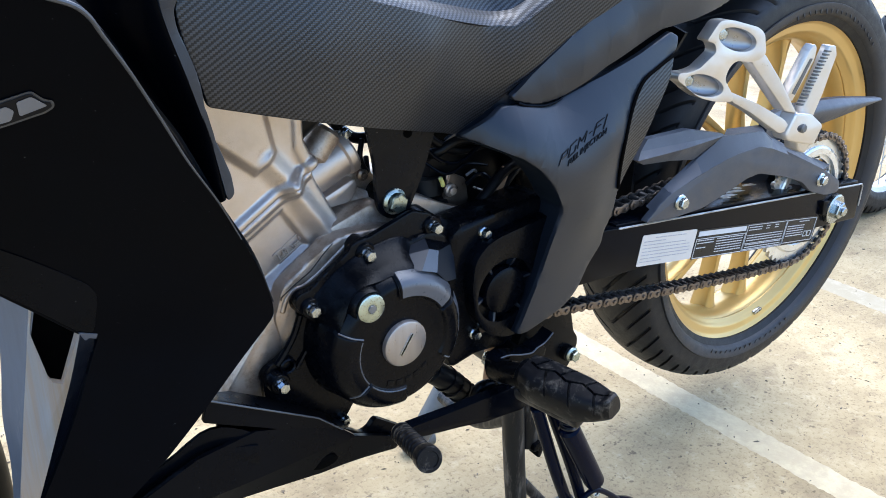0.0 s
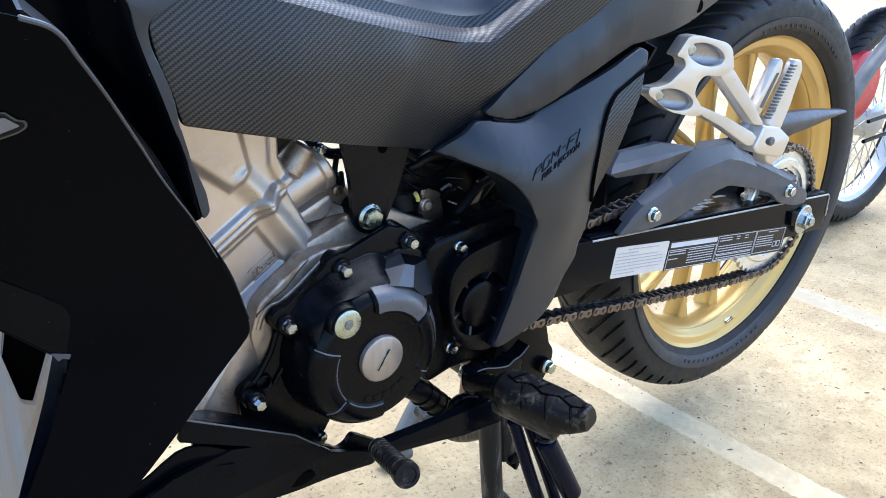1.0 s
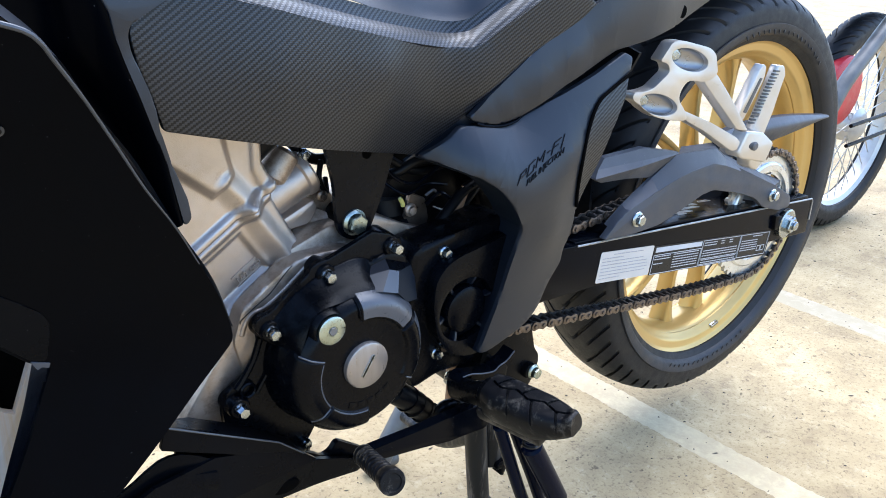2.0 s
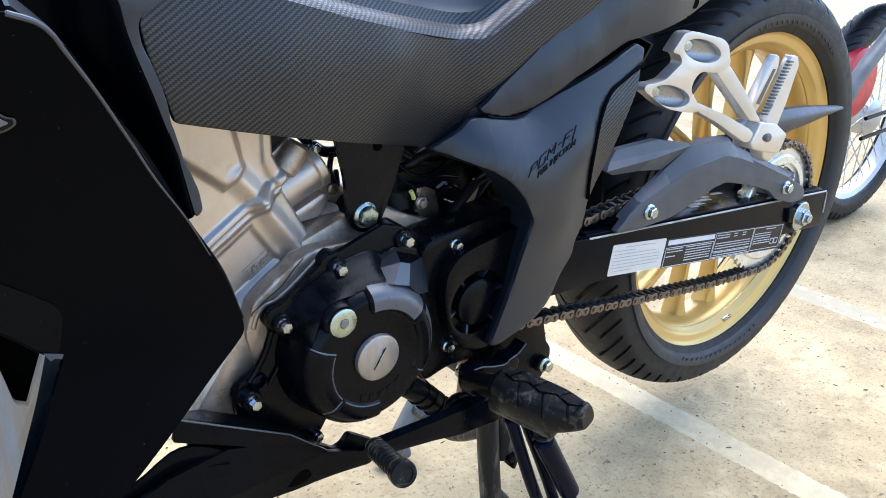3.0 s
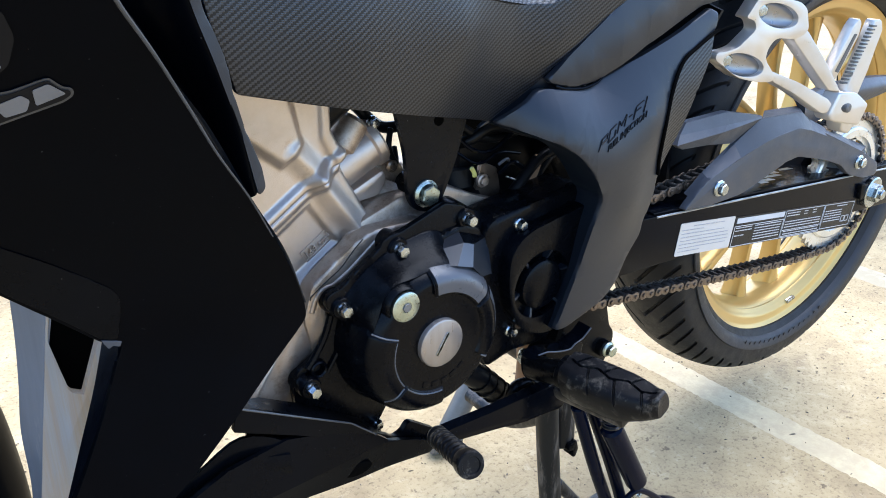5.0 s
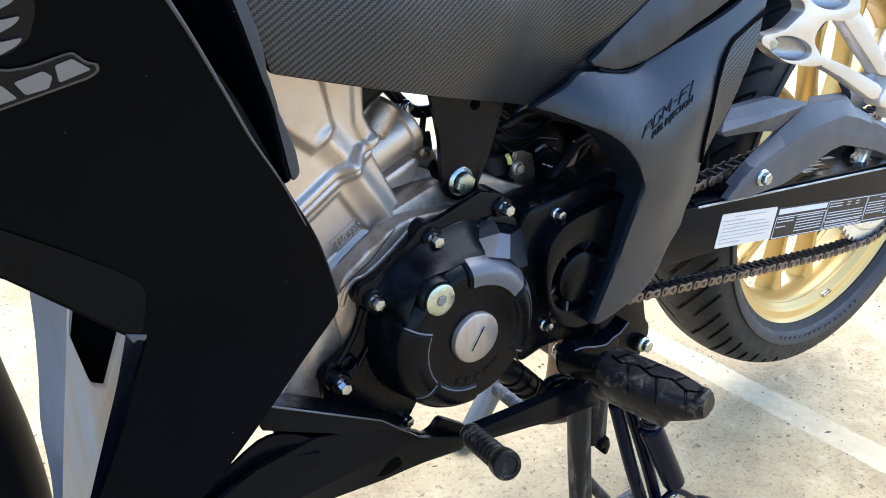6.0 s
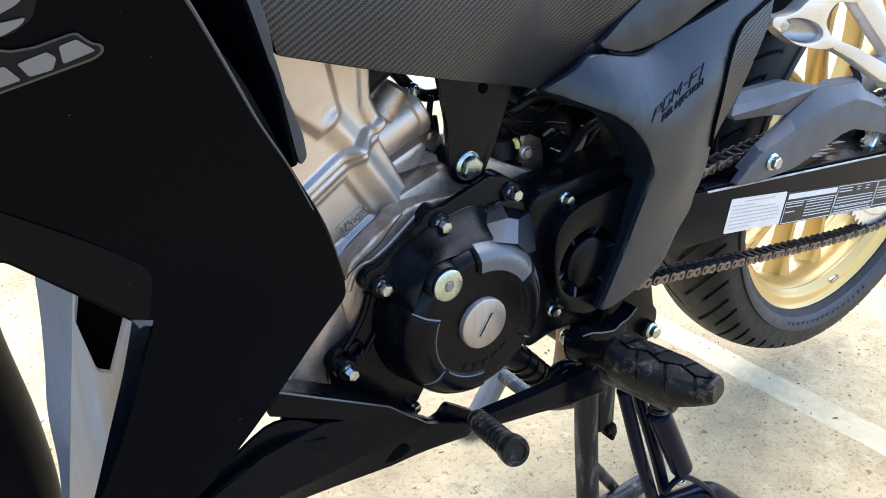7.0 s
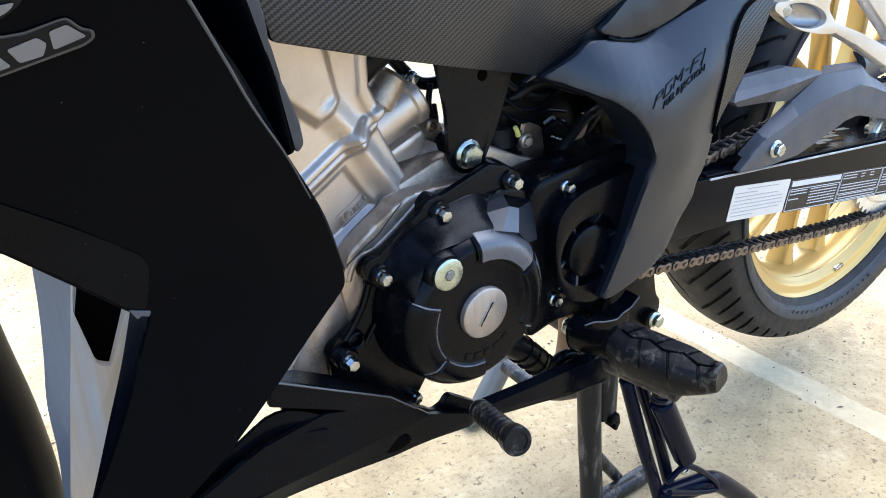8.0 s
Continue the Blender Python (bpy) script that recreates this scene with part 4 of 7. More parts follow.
TAIL = field([(-0.5606, -0.1150, 0.5723), (-0.5402, -0.1165, 0.5877), (-0.5240, -0.1180, 0.5997), (-0.4976, -0.1195, 0.6192), (-0.4647, -0.1200, 0.6365), (-0.4360, -0.1205, 0.6521), (-0.30, -0.116, 0.70), (-0.5460, -0.1205, 0.5715), (-0.5200, -0.1245, 0.5790), (-0.4850, -0.1280, 0.5960), (-0.4450, -0.1295, 0.6160), (-0.4000, -0.1290, 0.6360), (-0.32, -0.124, 0.662), (-0.5434, -0.1175, 0.5640), (-0.5248, -0.1185, 0.5624), (-0.5008, -0.1200, 0.5686), (-0.4549, -0.1225, 0.5896), (-0.4190, -0.1225, 0.6042), (-0.3870, -0.1225, 0.6168), (-0.2850, -0.1140, 0.6344), (-0.20, -0.11, 0.70), (-0.20, -0.100, 0.66)], 3e-4)
part("tail_panel", panel([(-0.5600, 0.5715), (-0.5566, 0.5680), (-0.5434, 0.5645), (-0.5248, 0.5632), (-0.5094, 0.5652), (-0.5008, 0.5690), (-0.4858, 0.5755), (-0.4549, 0.5900), (-0.4190, 0.6046), (-0.3870, 0.6172), (-0.3343, 0.6250), (-0.2850, 0.6345), (-0.208, 0.6580), (-0.10, 0.70), (-0.10, 0.76), (-0.34, 0.71), (-0.4132, 0.6650), (-0.4360, 0.6530), (-0.4647, 0.6375), (-0.4976, 0.6200), (-0.5240, 0.6005), (-0.5402, 0.5885), (-0.5534, 0.5770)], TAIL, 0.006, 0.0015, 0.003, 0.010), M_SATIN, bike, "matt black tail side panel")
part("panel_lip", tube([(-0.553, -0.117, 0.5660), (-0.5434, -0.1185, 0.5630), (-0.5248, -0.1195, 0.5612), (-0.5094, -0.1195, 0.5635), (-0.5020, -0.119, 0.5672)], 0.0013, 8), M_GLOSS, bike, "gloss black seam lip")
# black disc drawn for the shade of the fixing hole
part("tail_hole", lathe([(0, -0.0005), (0.0065, -0.0005), (0.0065, 0.004), (0, 0.004)], (-0.276, TAIL(-0.276, 0.648) + 0.0002, 0.648), 18), M_RECESSBLACK, bike, "black disc for the shade in the tail's fixing hole")

# side cover with the wording
COVER = field([(-0.597, -0.09, 0.537), (-0.508, -0.113, 0.562), (-0.367, -0.124, 0.614), (-0.433, -0.133, 0.491), (-0.515, -0.147, 0.508), (-0.508, -0.141, 0.470), (-0.44, -0.13, 0.42), (-0.535, -0.131, 0.389), (-0.575, -0.128, 0.541), (-0.46, -0.146, 0.53), (-0.545, -0.128, 0.343), (-0.47, -0.144, 0.46), (-0.40, -0.137, 0.56), (-0.555, -0.138, 0.527)], 6e-4)
cover = part("side_cover", panel([(-0.5974, 0.5370), (-0.5878, 0.5461), (-0.5672, 0.5641), (-0.5593, 0.5640), (-0.5118, 0.5612), (-0.4561, 0.5818), (-0.4134, 0.5980), (-0.3730, 0.6150), (-0.3630, 0.6105), (-0.3665, 0.5973), (-0.3964, 0.5842), (-0.4170, 0.5732), (-0.4322, 0.5517), (-0.4405, 0.5185), (-0.4350, 0.4901), (-0.4323, 0.4740), (-0.4301, 0.4562), (-0.4361, 0.4416), (-0.4405, 0.4288), (-0.4403, 0.4161), (-0.4570, 0.3984), (-0.4690, 0.3746), (-0.4844, 0.3610), (-0.5307, 0.3429), (-0.5422, 0.3426), (-0.5359, 0.3593), (-0.5232, 0.3998), (-0.5165, 0.4360), (-0.5095, 0.4680), (-0.5170, 0.4794), (-0.5270, 0.4944), (-0.5424, 0.5110), (-0.5588, 0.5222), (-0.5765, 0.5300), (-0.5880, 0.5345)], COVER, 0.005, 0.003, [0.004] * 7 + [0.003] * 2 + [0.008] * 26, 0.010), M_SATIN, bike, "matt black side cover with recessed lettering")
part("carbon_insert", panel([(-0.3665, 0.5965), (-0.3964, 0.5835), (-0.4160, 0.5725), (-0.4310, 0.5510), (-0.4395, 0.5185), (-0.4345, 0.4901), (-0.4325, 0.4690), (-0.4270, 0.4670), (-0.4080, 0.5090), (-0.3930, 0.5440), (-0.3740, 0.5730)], COVER, 0.005, 0.001, 0.003, 0.010, 0.0022), M_CARBON, cover, "carbon-look insert strip")
part("insert_border", tube([(x, COVER(x, z) - 0.0012, z) for x, z in ((-0.3664, 0.5968), (-0.3964, 0.5842), (-0.4165, 0.5730), (-0.4318, 0.5512), (-0.4402, 0.5185), (-0.4350, 0.4901), (-0.4322, 0.4735))], 0.0017, 8), M_RECESSBLACK, cover, "black groove beside the insert")
ret = [(-0.5974, 0.5370), (-0.5765, 0.5290), (-0.5588, 0.5212), (-0.5424, 0.5100), (-0.5265, 0.4930), (-0.5165, 0.4785), (-0.5095, 0.4660), (-0.5165, 0.4360), (-0.5232, 0.3998), (-0.5359, 0.3593), (-0.5422, 0.3440)]
part("front_return", sheet([[(x + 0.001, COVER(x, z) + 0.0015, z), (x + 0.004, COVER(x, z) + 0.012, z - 0.003), (x + 0.012, -0.095, z - 0.006)] for x, z in ret], 0.003, (6, 40), None, (0.8, 0.3, 0)), M_SATIN, cover, "dark front edge of the cover")
# wording: slanted strokes for the mark, letters below, darkened as recess shade
bm = bmesh.new()
rnd = random.Random(9)


def on_cover(bm_, x, z, ang, y):
    return turn(bm_, Matrix.Translation((x, y, z)) @ Matrix.Rotation(-ang, 4, "Y") @ Matrix.Rotation(radians(90), 4, "X"))


ang = math.atan2(0.0306, 0.0660)


def cover_mark(u0, v0, u1, v1, w=0.0011):
    """A stroke of the mark, u along the line of writing and v up, leaning."""
    ca, sa = math.cos(ang), math.sin(ang)
    p = []
    for u, v in ((u0, v0), (u1, v1)):
        u, v = u * 1.14 + 1.05 * v, v * 0.66
        x, z = -0.5255 + u * ca - v * sa, 0.5135 + u * sa + v * ca
        p.append((x, COVER(x, z) - 0.0004, z))
    return tube(p, w, 5, bm, False)


for u0, v0, u1, v1 in ((0, 0, 0, 0.0085), (0, 0.0085, 0.008, 0.0085), (0.008, 0.0085, 0.008, 0.0045), (0.008, 0.0045, 0.001, 0.0045), (0.0115, 0, 0.0115, 0.0085), (0.0115, 0.0085, 0.020, 0.0085), (0.0115, 0, 0.020, 0), (0.020, 0, 0.020, 0.0045), (0.0235, 0, 0.0235, 0.0085), (0.0235, 0.0085, 0.028, 0.003), (0.028, 0.003, 0.0325, 0.0085), (0.0325, 0.0085, 0.0325, 0), (0.0365, 0.0045, 0.040, 0.0045), (0.0435, -0.001, 0.0435, 0.0085), (0.0435, 0.0085, 0.052, 0.0085), (0.0435, 0.0045, 0.050, 0.0045), (0.0555, -0.002, 0.0555, 0.0095)):
    cover_mark(u0, v0, u1, v1, 0.00055)
part("mark_strokes", bm, M_BLACKVOID, cover, "slanted mark, recess shade as darker strokes", kind="stuff")
own = text_mesh("FUEL INJECTION", 0.0066, 0.0005)
turn(own, Matrix(((1.10, 0.9, 0, 0), (0, 0.8, 0, 0), (0, 0, 1, 0), (0, 0, 0, 1))))
on_cover(own, -0.4905, 0.5252, ang, 0.0)
for v in own.verts:
    v.co.y += COVER(v.co.x, v.co.z) - 0.0004
part("lettering", own, M_BLACKVOID, cover, "letters darkened for the shade of their recess")

# front fairing, its inner channel and the badge
FAIR = field([(-0.934, -0.193, 0.625), (-0.837, -0.167, 0.546), (-0.793, -0.137, 0.444), (-0.906, -0.211, 0.659), (-0.916, -0.128, 0.46), (-0.905, -0.14, 0.318), (-0.86, -0.141, 0.40), (-0.95, -0.12, 0.30), (-1.05, -0.21, 0.66), (-1.05, -0.15, 0.54), (-0.97, -0.134, 0.50)])
fairing = part("front_fairing", panel([(-0.9500, 0.6840), (-0.9300, 0.6780), (-0.9182, 0.6740), (-0.9114, 0.6680), (-0.9057, 0.6590), (-0.8915, 0.6370), (-0.8737, 0.6061), (-0.8584, 0.5788), (-0.8385, 0.5473), (-0.8206, 0.5147), (-0.8002, 0.4729), (-0.7934, 0.4506), (-0.7927, 0.4414), (-0.7980, 0.4349), (-0.8246, 0.4106), (-0.8508, 0.3863), (-0.8798, 0.3579), (-0.9087, 0.3304), (-0.9600, 0.2800), (-0.9950, 0.2600), (-0.9850, 0.2850), (-0.9580, 0.3440), (-0.9290, 0.4094), (-0.9110, 0.4560), (-0.9225, 0.4610), (-0.9550, 0.4951), (-0.9771, 0.5190), (-1.0500, 0.5400), (-1.2200, 0.5700), (-1.2200, 0.7000)], FAIR, 0.005, 0.0028, [0.012] * 8 + [0.003] * 3 + [0.008] * 5 + [0.003] * 14, 0.014), M_FAIRING, bike, "matt black front fairing panel")
part("cowl_edge", sheet([
    [(-0.912, -0.128, 0.466), (-0.914, -0.098, 0.452)],
    [(-0.915, -0.126, 0.446), (-0.919, -0.098, 0.435)],
    [(-0.922, -0.124, 0.424), (-0.927, -0.098, 0.410)],
    [(-0.934, -0.123, 0.390), (-0.940, -0.098, 0.375)],
    [(-0.949, -0.121, 0.346), (-0.957, -0.098, 0.329)],
    [(-0.975, -0.115, 0.275), (-0.981, -0.096, 0.266)],
], 0.003, (4, 36), None, (0.9, 0.2, 0)), M_GLOSS, fairing, "scuffed inner edge")
part("cowl_corner", plate([(-0.9225, 0.4630), (-0.9110, 0.4590), (-0.9125, 0.4555), (-0.9165, 0.4575), (-0.9190, 0.4560)], -0.1290, -0.122, 0.0008, 0.001), M_GREYPLASTIC, fairing, "chipped grey corner")
# lighter satin than the fairing imitates light on the turned face
part("ridge_return", sheet([
    [(-0.925, -0.203, 0.679), (-0.921, -0.170, 0.684)],
    [(-0.902, -0.199, 0.658), (-0.899, -0.165, 0.661)],
    [(-0.885, -0.188, 0.629), (-0.882, -0.155, 0.631)],
    [(-0.862, -0.177, 0.594), (-0.860, -0.145, 0.595)],
    [(-0.838, -0.166, 0.547), (-0.836, -0.136, 0.547)],
    [(-0.811, -0.150, 0.500), (-0.808, -0.122, 0.500)],
    [(-0.793, -0.138, 0.453), (-0.790, -0.113, 0.451)],
], 0.003, (4, 42), None, (-0.6, 0.6, 0)), M_SATIN, fairing)
# pale line laid along the ridge as its sky highlight
edge = [(-0.9300, 0.6780), (-0.9182, 0.6735), (-0.9114, 0.6675), (-0.9057, 0.6585), (-0.8915, 0.6365), (-0.8737, 0.6057), (-0.8584, 0.5784), (-0.8385, 0.5469), (-0.8206, 0.5143)]
part("ridge_glint", tube([(x - 0.0006, FAIR(x, z) + 0.0002, z) for x, z in edge], 0.0015, 8, taper=0.0005), M_EDGEGLINT, fairing, "pale line painted as the ridge's highlight")
spar = part("inner_spar", sheet([
    [(-0.955, -0.150, 0.715), (-0.905, -0.145, 0.700), (-0.890, -0.155, 0.702), (-0.869, -0.169, 0.690), (-0.855, -0.150, 0.690)],
    [(-0.940, -0.146, 0.684), (-0.895, -0.140, 0.680), (-0.882, -0.154, 0.678), (-0.867, -0.169, 0.675), (-0.855, -0.150, 0.672)],
    [(-0.915, -0.142, 0.655), (-0.888, -0.136, 0.652), (-0.875, -0.153, 0.650), (-0.860, -0.1690, 0.648), (-0.852, -0.150, 0.648)],
    [(-0.898, -0.138, 0.622), (-0.872, -0.132, 0.628), (-0.864, -0.152, 0.626), (-0.8535, -0.1690, 0.626), (-0.845, -0.150, 0.626)],
    [(-0.878, -0.134, 0.585), (-0.854, -0.132, 0.594), (-0.8505, -0.151, 0.592), (-0.8430, -0.1685, 0.592), (-0.835, -0.148, 0.592)],
    [(-0.862, -0.130, 0.533), (-0.8435, -0.132, 0.541), (-0.8405, -0.150, 0.541), (-0.8345, -0.1665, 0.5480), (-0.8275, -0.142, 0.548)],
], 0.005, (24, 40)), M_FAIRING, bike, "black inner fairing spar")
# rim lighter than the spar: sky reflection put into the material
part("spar_rim", panel([(-0.880, 0.698), (-0.8685, 0.679), (-0.866, 0.673), (-0.865, 0.664), (-0.860, 0.647), (-0.854, 0.628), (-0.847, 0.605), (-0.841, 0.586), (-0.8350, 0.5530), (-0.8335, 0.5470), (-0.8285, 0.5510), (-0.8300, 0.564), (-0.8382, 0.586), (-0.8438, 0.608), (-0.846, 0.624), (-0.851, 0.639), (-0.856, 0.653), (-0.857, 0.662), (-0.855, 0.667), (-0.849, 0.671), (-0.834, 0.679), (-0.790, 0.698), (-0.83, 0.715)], field([(-0.868, -0.1705, 0.679), (-0.854, -0.1700, 0.628), (-0.834, -0.168, 0.558), (-0.836, -0.167, 0.586), (-0.856, -0.1685, 0.653), (-0.834, -0.166, 0.679), (-0.79, -0.155, 0.70), (-0.87, -0.160, 0.71)]), 0.012, 0.0012, [0.004] * 9 + [0.003] * 3 + [0.004] * 11, 0.012), M_SATIN, spar, "spar rim in lighter satin for reflected sky")
part("fairing_facet", panel([(-1.060, 0.6000), (-0.9971, 0.5683), (-0.9742, 0.5489), (-0.9451, 0.5258), (-0.9140, 0.4990), (-0.9095, 0.4900), (-0.9105, 0.4780), (-0.9130, 0.4600), (-0.9220, 0.4632), (-0.9545, 0.4975), (-0.9771, 0.5212), (-1.060, 0.5450)], FAIR, 0.004, 0.0008, [0.01] * 3 + [0.004] * 5 + [0.002] * 4, 0.014, -0.0008), M_PAN, fairing, "lower facet behind a moulded crease")
# badge: wing-like shape and plain bars in place of the lettering


def on_fairing(x, z):
    """A place on the fairing's face."""
    return Vector((x, FAIR(x, z) - 0.0004, z))


def flat_on_fairing(pts, lift, mat, name, parent, label=""):
    bm = bmesh.new()
    vs = [bm.verts.new(on_fairing(x, z) + Vector((0, -lift, 0))) for x, z in pts]
    f = bm.faces.new(vs)
    res = bmesh.ops.extrude_face_region(bm, geom=[f])
    for v in res["geom"]:
        if isinstance(v, bmesh.types.BMVert):
            v.co.y += 0.002
    bmesh.ops.triangulate(bm, faces=[g for g in bm.faces if len(g.verts) > 4])
    return part(name, bm, mat, parent, label)


badge = flat_on_fairing(rounded([(-0.9850, 0.6040), (-0.9678, 0.6096), (-0.9325, 0.6199), (-0.9284, 0.6228), (-0.9287, 0.6265), (-0.9330, 0.6276), (-0.9383, 0.6326), (-0.9414, 0.6321), (-0.9539, 0.6283), (-0.9619, 0.6276), (-0.9850, 0.6330)], 0.002), 0.0006, M_LOGOEDGE, "badge", fairing, "dark-edged silver badge with a wing shape")
flat_on_fairing(rounded([(-0.9850, 0.6052), (-0.9678, 0.6108), (-0.9330, 0.6211), (-0.9298, 0.6234), (-0.9301, 0.6256), (-0.9338, 0.6264), (-0.9387, 0.6313), (-0.9412, 0.6309), (-0.9539, 0.6269), (-0.9622, 0.6262), (-0.9850, 0.6318)], 0.002), 0.0012, M_LOGODARK, "badge_field", badge)
for pts in ([(-0.9455, 0.6276), (-0.9390, 0.6299), (-0.9318, 0.6243), (-0.9378, 0.6221), (-0.9443, 0.6198)], [(-0.9609, 0.6220), (-0.9500, 0.6258), (-0.9466, 0.6230), (-0.9482, 0.6178), (-0.9570, 0.6158)], [(-0.9740, 0.6186), (-0.9654, 0.6216), (-0.9600, 0.6148), (-0.9674, 0.6128), (-0.9740, 0.6110)]):
    flat_on_fairing(rounded(pts, 0.0012), 0.0017, M_LOGO, "badge_bar", badge)
flat_on_fairing(rounded([(-0.9850, 0.6330), (-0.9620, 0.6335), (-0.9535, 0.6395), (-0.9500, 0.6520), (-0.9540, 0.6640), (-0.9850, 0.6640)], 0.003), 0.0005, M_LOGODARK, "wing_field", badge)
for dz in (0.0, 0.0085, 0.0170):
    flat_on_fairing(rounded([(-0.9850, 0.6335 + dz), (-0.9650, 0.6337 + dz), (-0.9581, 0.6373 + dz), (-0.9556, 0.6405 + dz), (-0.9640, 0.6392 + dz), (-0.9850, 0.6380 + dz)], 0.002), 0.0015, M_LOGO, "badge_wing", badge)

# scuffed inner duct panel with a dark opening, seen under the fairing
duct = part("inner_duct", sheet([
    [(-0.950, -0.030, 0.510), (-0.920, -0.0395, 0.505)],
    [(-0.952, -0.030, 0.479), (-0.927, -0.0395, 0.473)],
    [(-0.954, -0.030, 0.454), (-0.932, -0.0395, 0.445)],
    [(-0.956, -0.030, 0.427), (-0.937, -0.0395, 0.424)],
    [(-0.960, -0.030, 0.392), (-0.944, -0.0395, 0.395)],
    [(-0.965, -0.030, 0.356), (-0.951, -0.0395, 0.359)],
    [(-0.966, -0.030, 0.315), (-0.959, -0.0395, 0.318)],
    [(-0.969, -0.030, 0.283), (-0.964, -0.0395, 0.289)],
    [(-0.975, -0.030, 0.225), (-0.974, -0.0395, 0.230)],
], 0.003, (6, 40), None, (0.2, 1.0, 0)), M_SCUFF, bike, "scuffed blue-grey inner duct panel with a dark opening")
part("duct_lip", plate([(-0.932, 0.452), (-0.938, 0.424), (-0.931, 0.383), (-0.929, 0.379), (-0.922, 0.375), (-0.907, 0.413), (-0.900, 0.444), (-0.892, 0.444), (-0.899, 0.411), (-0.911, 0.371), (-0.945, 0.278), (-0.964, 0.230), (-0.974, 0.230), (-0.965, 0.289), (-0.952, 0.359), (-0.945, 0.395), (-0.9395, 0.424), (-0.934, 0.452)], -0.0400, -0.0320, 0.001, 0.001, n=2), M_DUCTPALE, duct, "pale brown-stained lip")
# black sheet behind the lip paints the opening's darkness
part("duct_back", plate([(-0.950, 0.470), (-0.880, 0.470), (-0.888, 0.360), (-0.930, 0.345), (-0.950, 0.400)], -0.0240, -0.0200, 0.001, 0.002), M_RECESSBLACK, duct, "black sheet for the shade in the opening")
# front wheel behind the fairing
FW = (-1.278, 0.0, 0.288)
fwheel = part("front_wheel", lathe([(0.0, -0.05), (0.03, -0.05), (0.036, -0.03), (0.036, 0.03), (0.0, 0.03)], FW, 32), M_GOLD, bike, "gold cast hub")
part("tyre", tyre(FW, 0.289, 0.045, 0.233), M_RUBBER, fwheel, "black rubber front tyre")
part("rim", lathe([(r, y * 0.75) for r, y in rimp], FW, 96, closed=True), M_GOLD, fwheel, "gold painted rim")
for k in range(5):
    a = radians(10 + 72 * k)
    own = box(0.03, 0.2, -0.012, 0.012, -0.008, 0.008, 0.003)
    part("spoke", turn(own, Matrix.Translation(FW) @ Matrix.Rotation(-a, 4, "Y")), M_GOLD, fwheel)
part("front_mudguard", sheet([
    [(-1.06, -0.075, 0.60), (-1.02, -0.05, 0.60), (-0.995, 0.0, 0.60), (-1.02, 0.05, 0.60)],
    [(-1.06, -0.075, 0.50), (-1.01, -0.05, 0.50), (-0.984, 0.0, 0.50), (-1.01, 0.05, 0.50)],
    [(-1.06, -0.072, 0.41), (-1.005, -0.048, 0.41), (-0.977, 0.0, 0.409), (-1.005, 0.05, 0.41)],
    [(-1.06, -0.068, 0.33), (-0.998, -0.045, 0.33), (-0.968, 0.0, 0.33), (-0.998, 0.045, 0.33)],
    [(-1.06, -0.065, 0.25), (-0.996, -0.04, 0.25), (-0.967, 0.0, 0.25), (-0.996, 0.04, 0.25)],
    [(-1.06, -0.055, 0.16), (-1.01, -0.035, 0.16), (-0.985, 0.0, 0.16), (-1.01, 0.035, 0.16)],
], 0.004, (24, 30), None, (-1, 0, 0)), M_FAIRING, bike, "black front mudguard")
for s in (-1, 1):
    part("fork_leg", tube([(-1.278, 0.075 * s, 0.288), (-1.10, 0.075 * s, 0.78)], 0.022, 16, None, False), M_FRAME, bike)

# belly pan
belly = part("belly_pan", sheet([
    [(-0.93, -0.085, 0.385), (-0.811, -0.085, 0.354), (-0.779, -0.083, 0.335), (-0.7225, -0.080, 0.296), (-0.699, -0.081, 0.274)],
    [(-0.93, -0.124, 0.405), (-0.8406, -0.124, 0.3790), (-0.797, -0.1175, 0.3502), (-0.745, -0.1075, 0.3160), (-0.7186, -0.1025, 0.2905)],
], 0.004, (1, 1), None, (0, 0.3, -1), False), M_PAN, bike, "matt black belly pan")
part("pan_strip", panel([(-0.8430, 0.3800), (-0.797, 0.3504), (-0.745, 0.3161), (-0.7186, 0.2906), (-0.772, 0.3170), (-0.797, 0.3330), (-0.848, 0.3620)], field([(-0.8406, -0.125, 0.3793), (-0.797, -0.118, 0.3504), (-0.745, -0.108, 0.3161), (-0.7186, -0.103, 0.2906), (-0.797, -0.118, 0.333), (-0.848, -0.125, 0.362)]), 0.004, 0.0012, 0.002), M_PAN, belly, "upper edge strip")
part("pan_face", sheet([
    [(-0.905, -0.134, 0.318), (-0.855, -0.127, 0.3330), (-0.805, -0.119, 0.3330), (-0.772, -0.113, 0.3200), (-0.7186, -0.103, 0.2906), (-0.7064, -0.103, 0.2795)],
    [(-0.95, -0.139, 0.300), (-0.875, -0.132, 0.2975), (-0.8181, -0.125, 0.2921), (-0.7654, -0.115, 0.2854), (-0.7300, -0.108, 0.2825), (-0.7075, -0.1045, 0.2785)],
], 0.004, (1, 1), None, (0, 1, 0), False), M_PAN, belly, "upper slanted face")
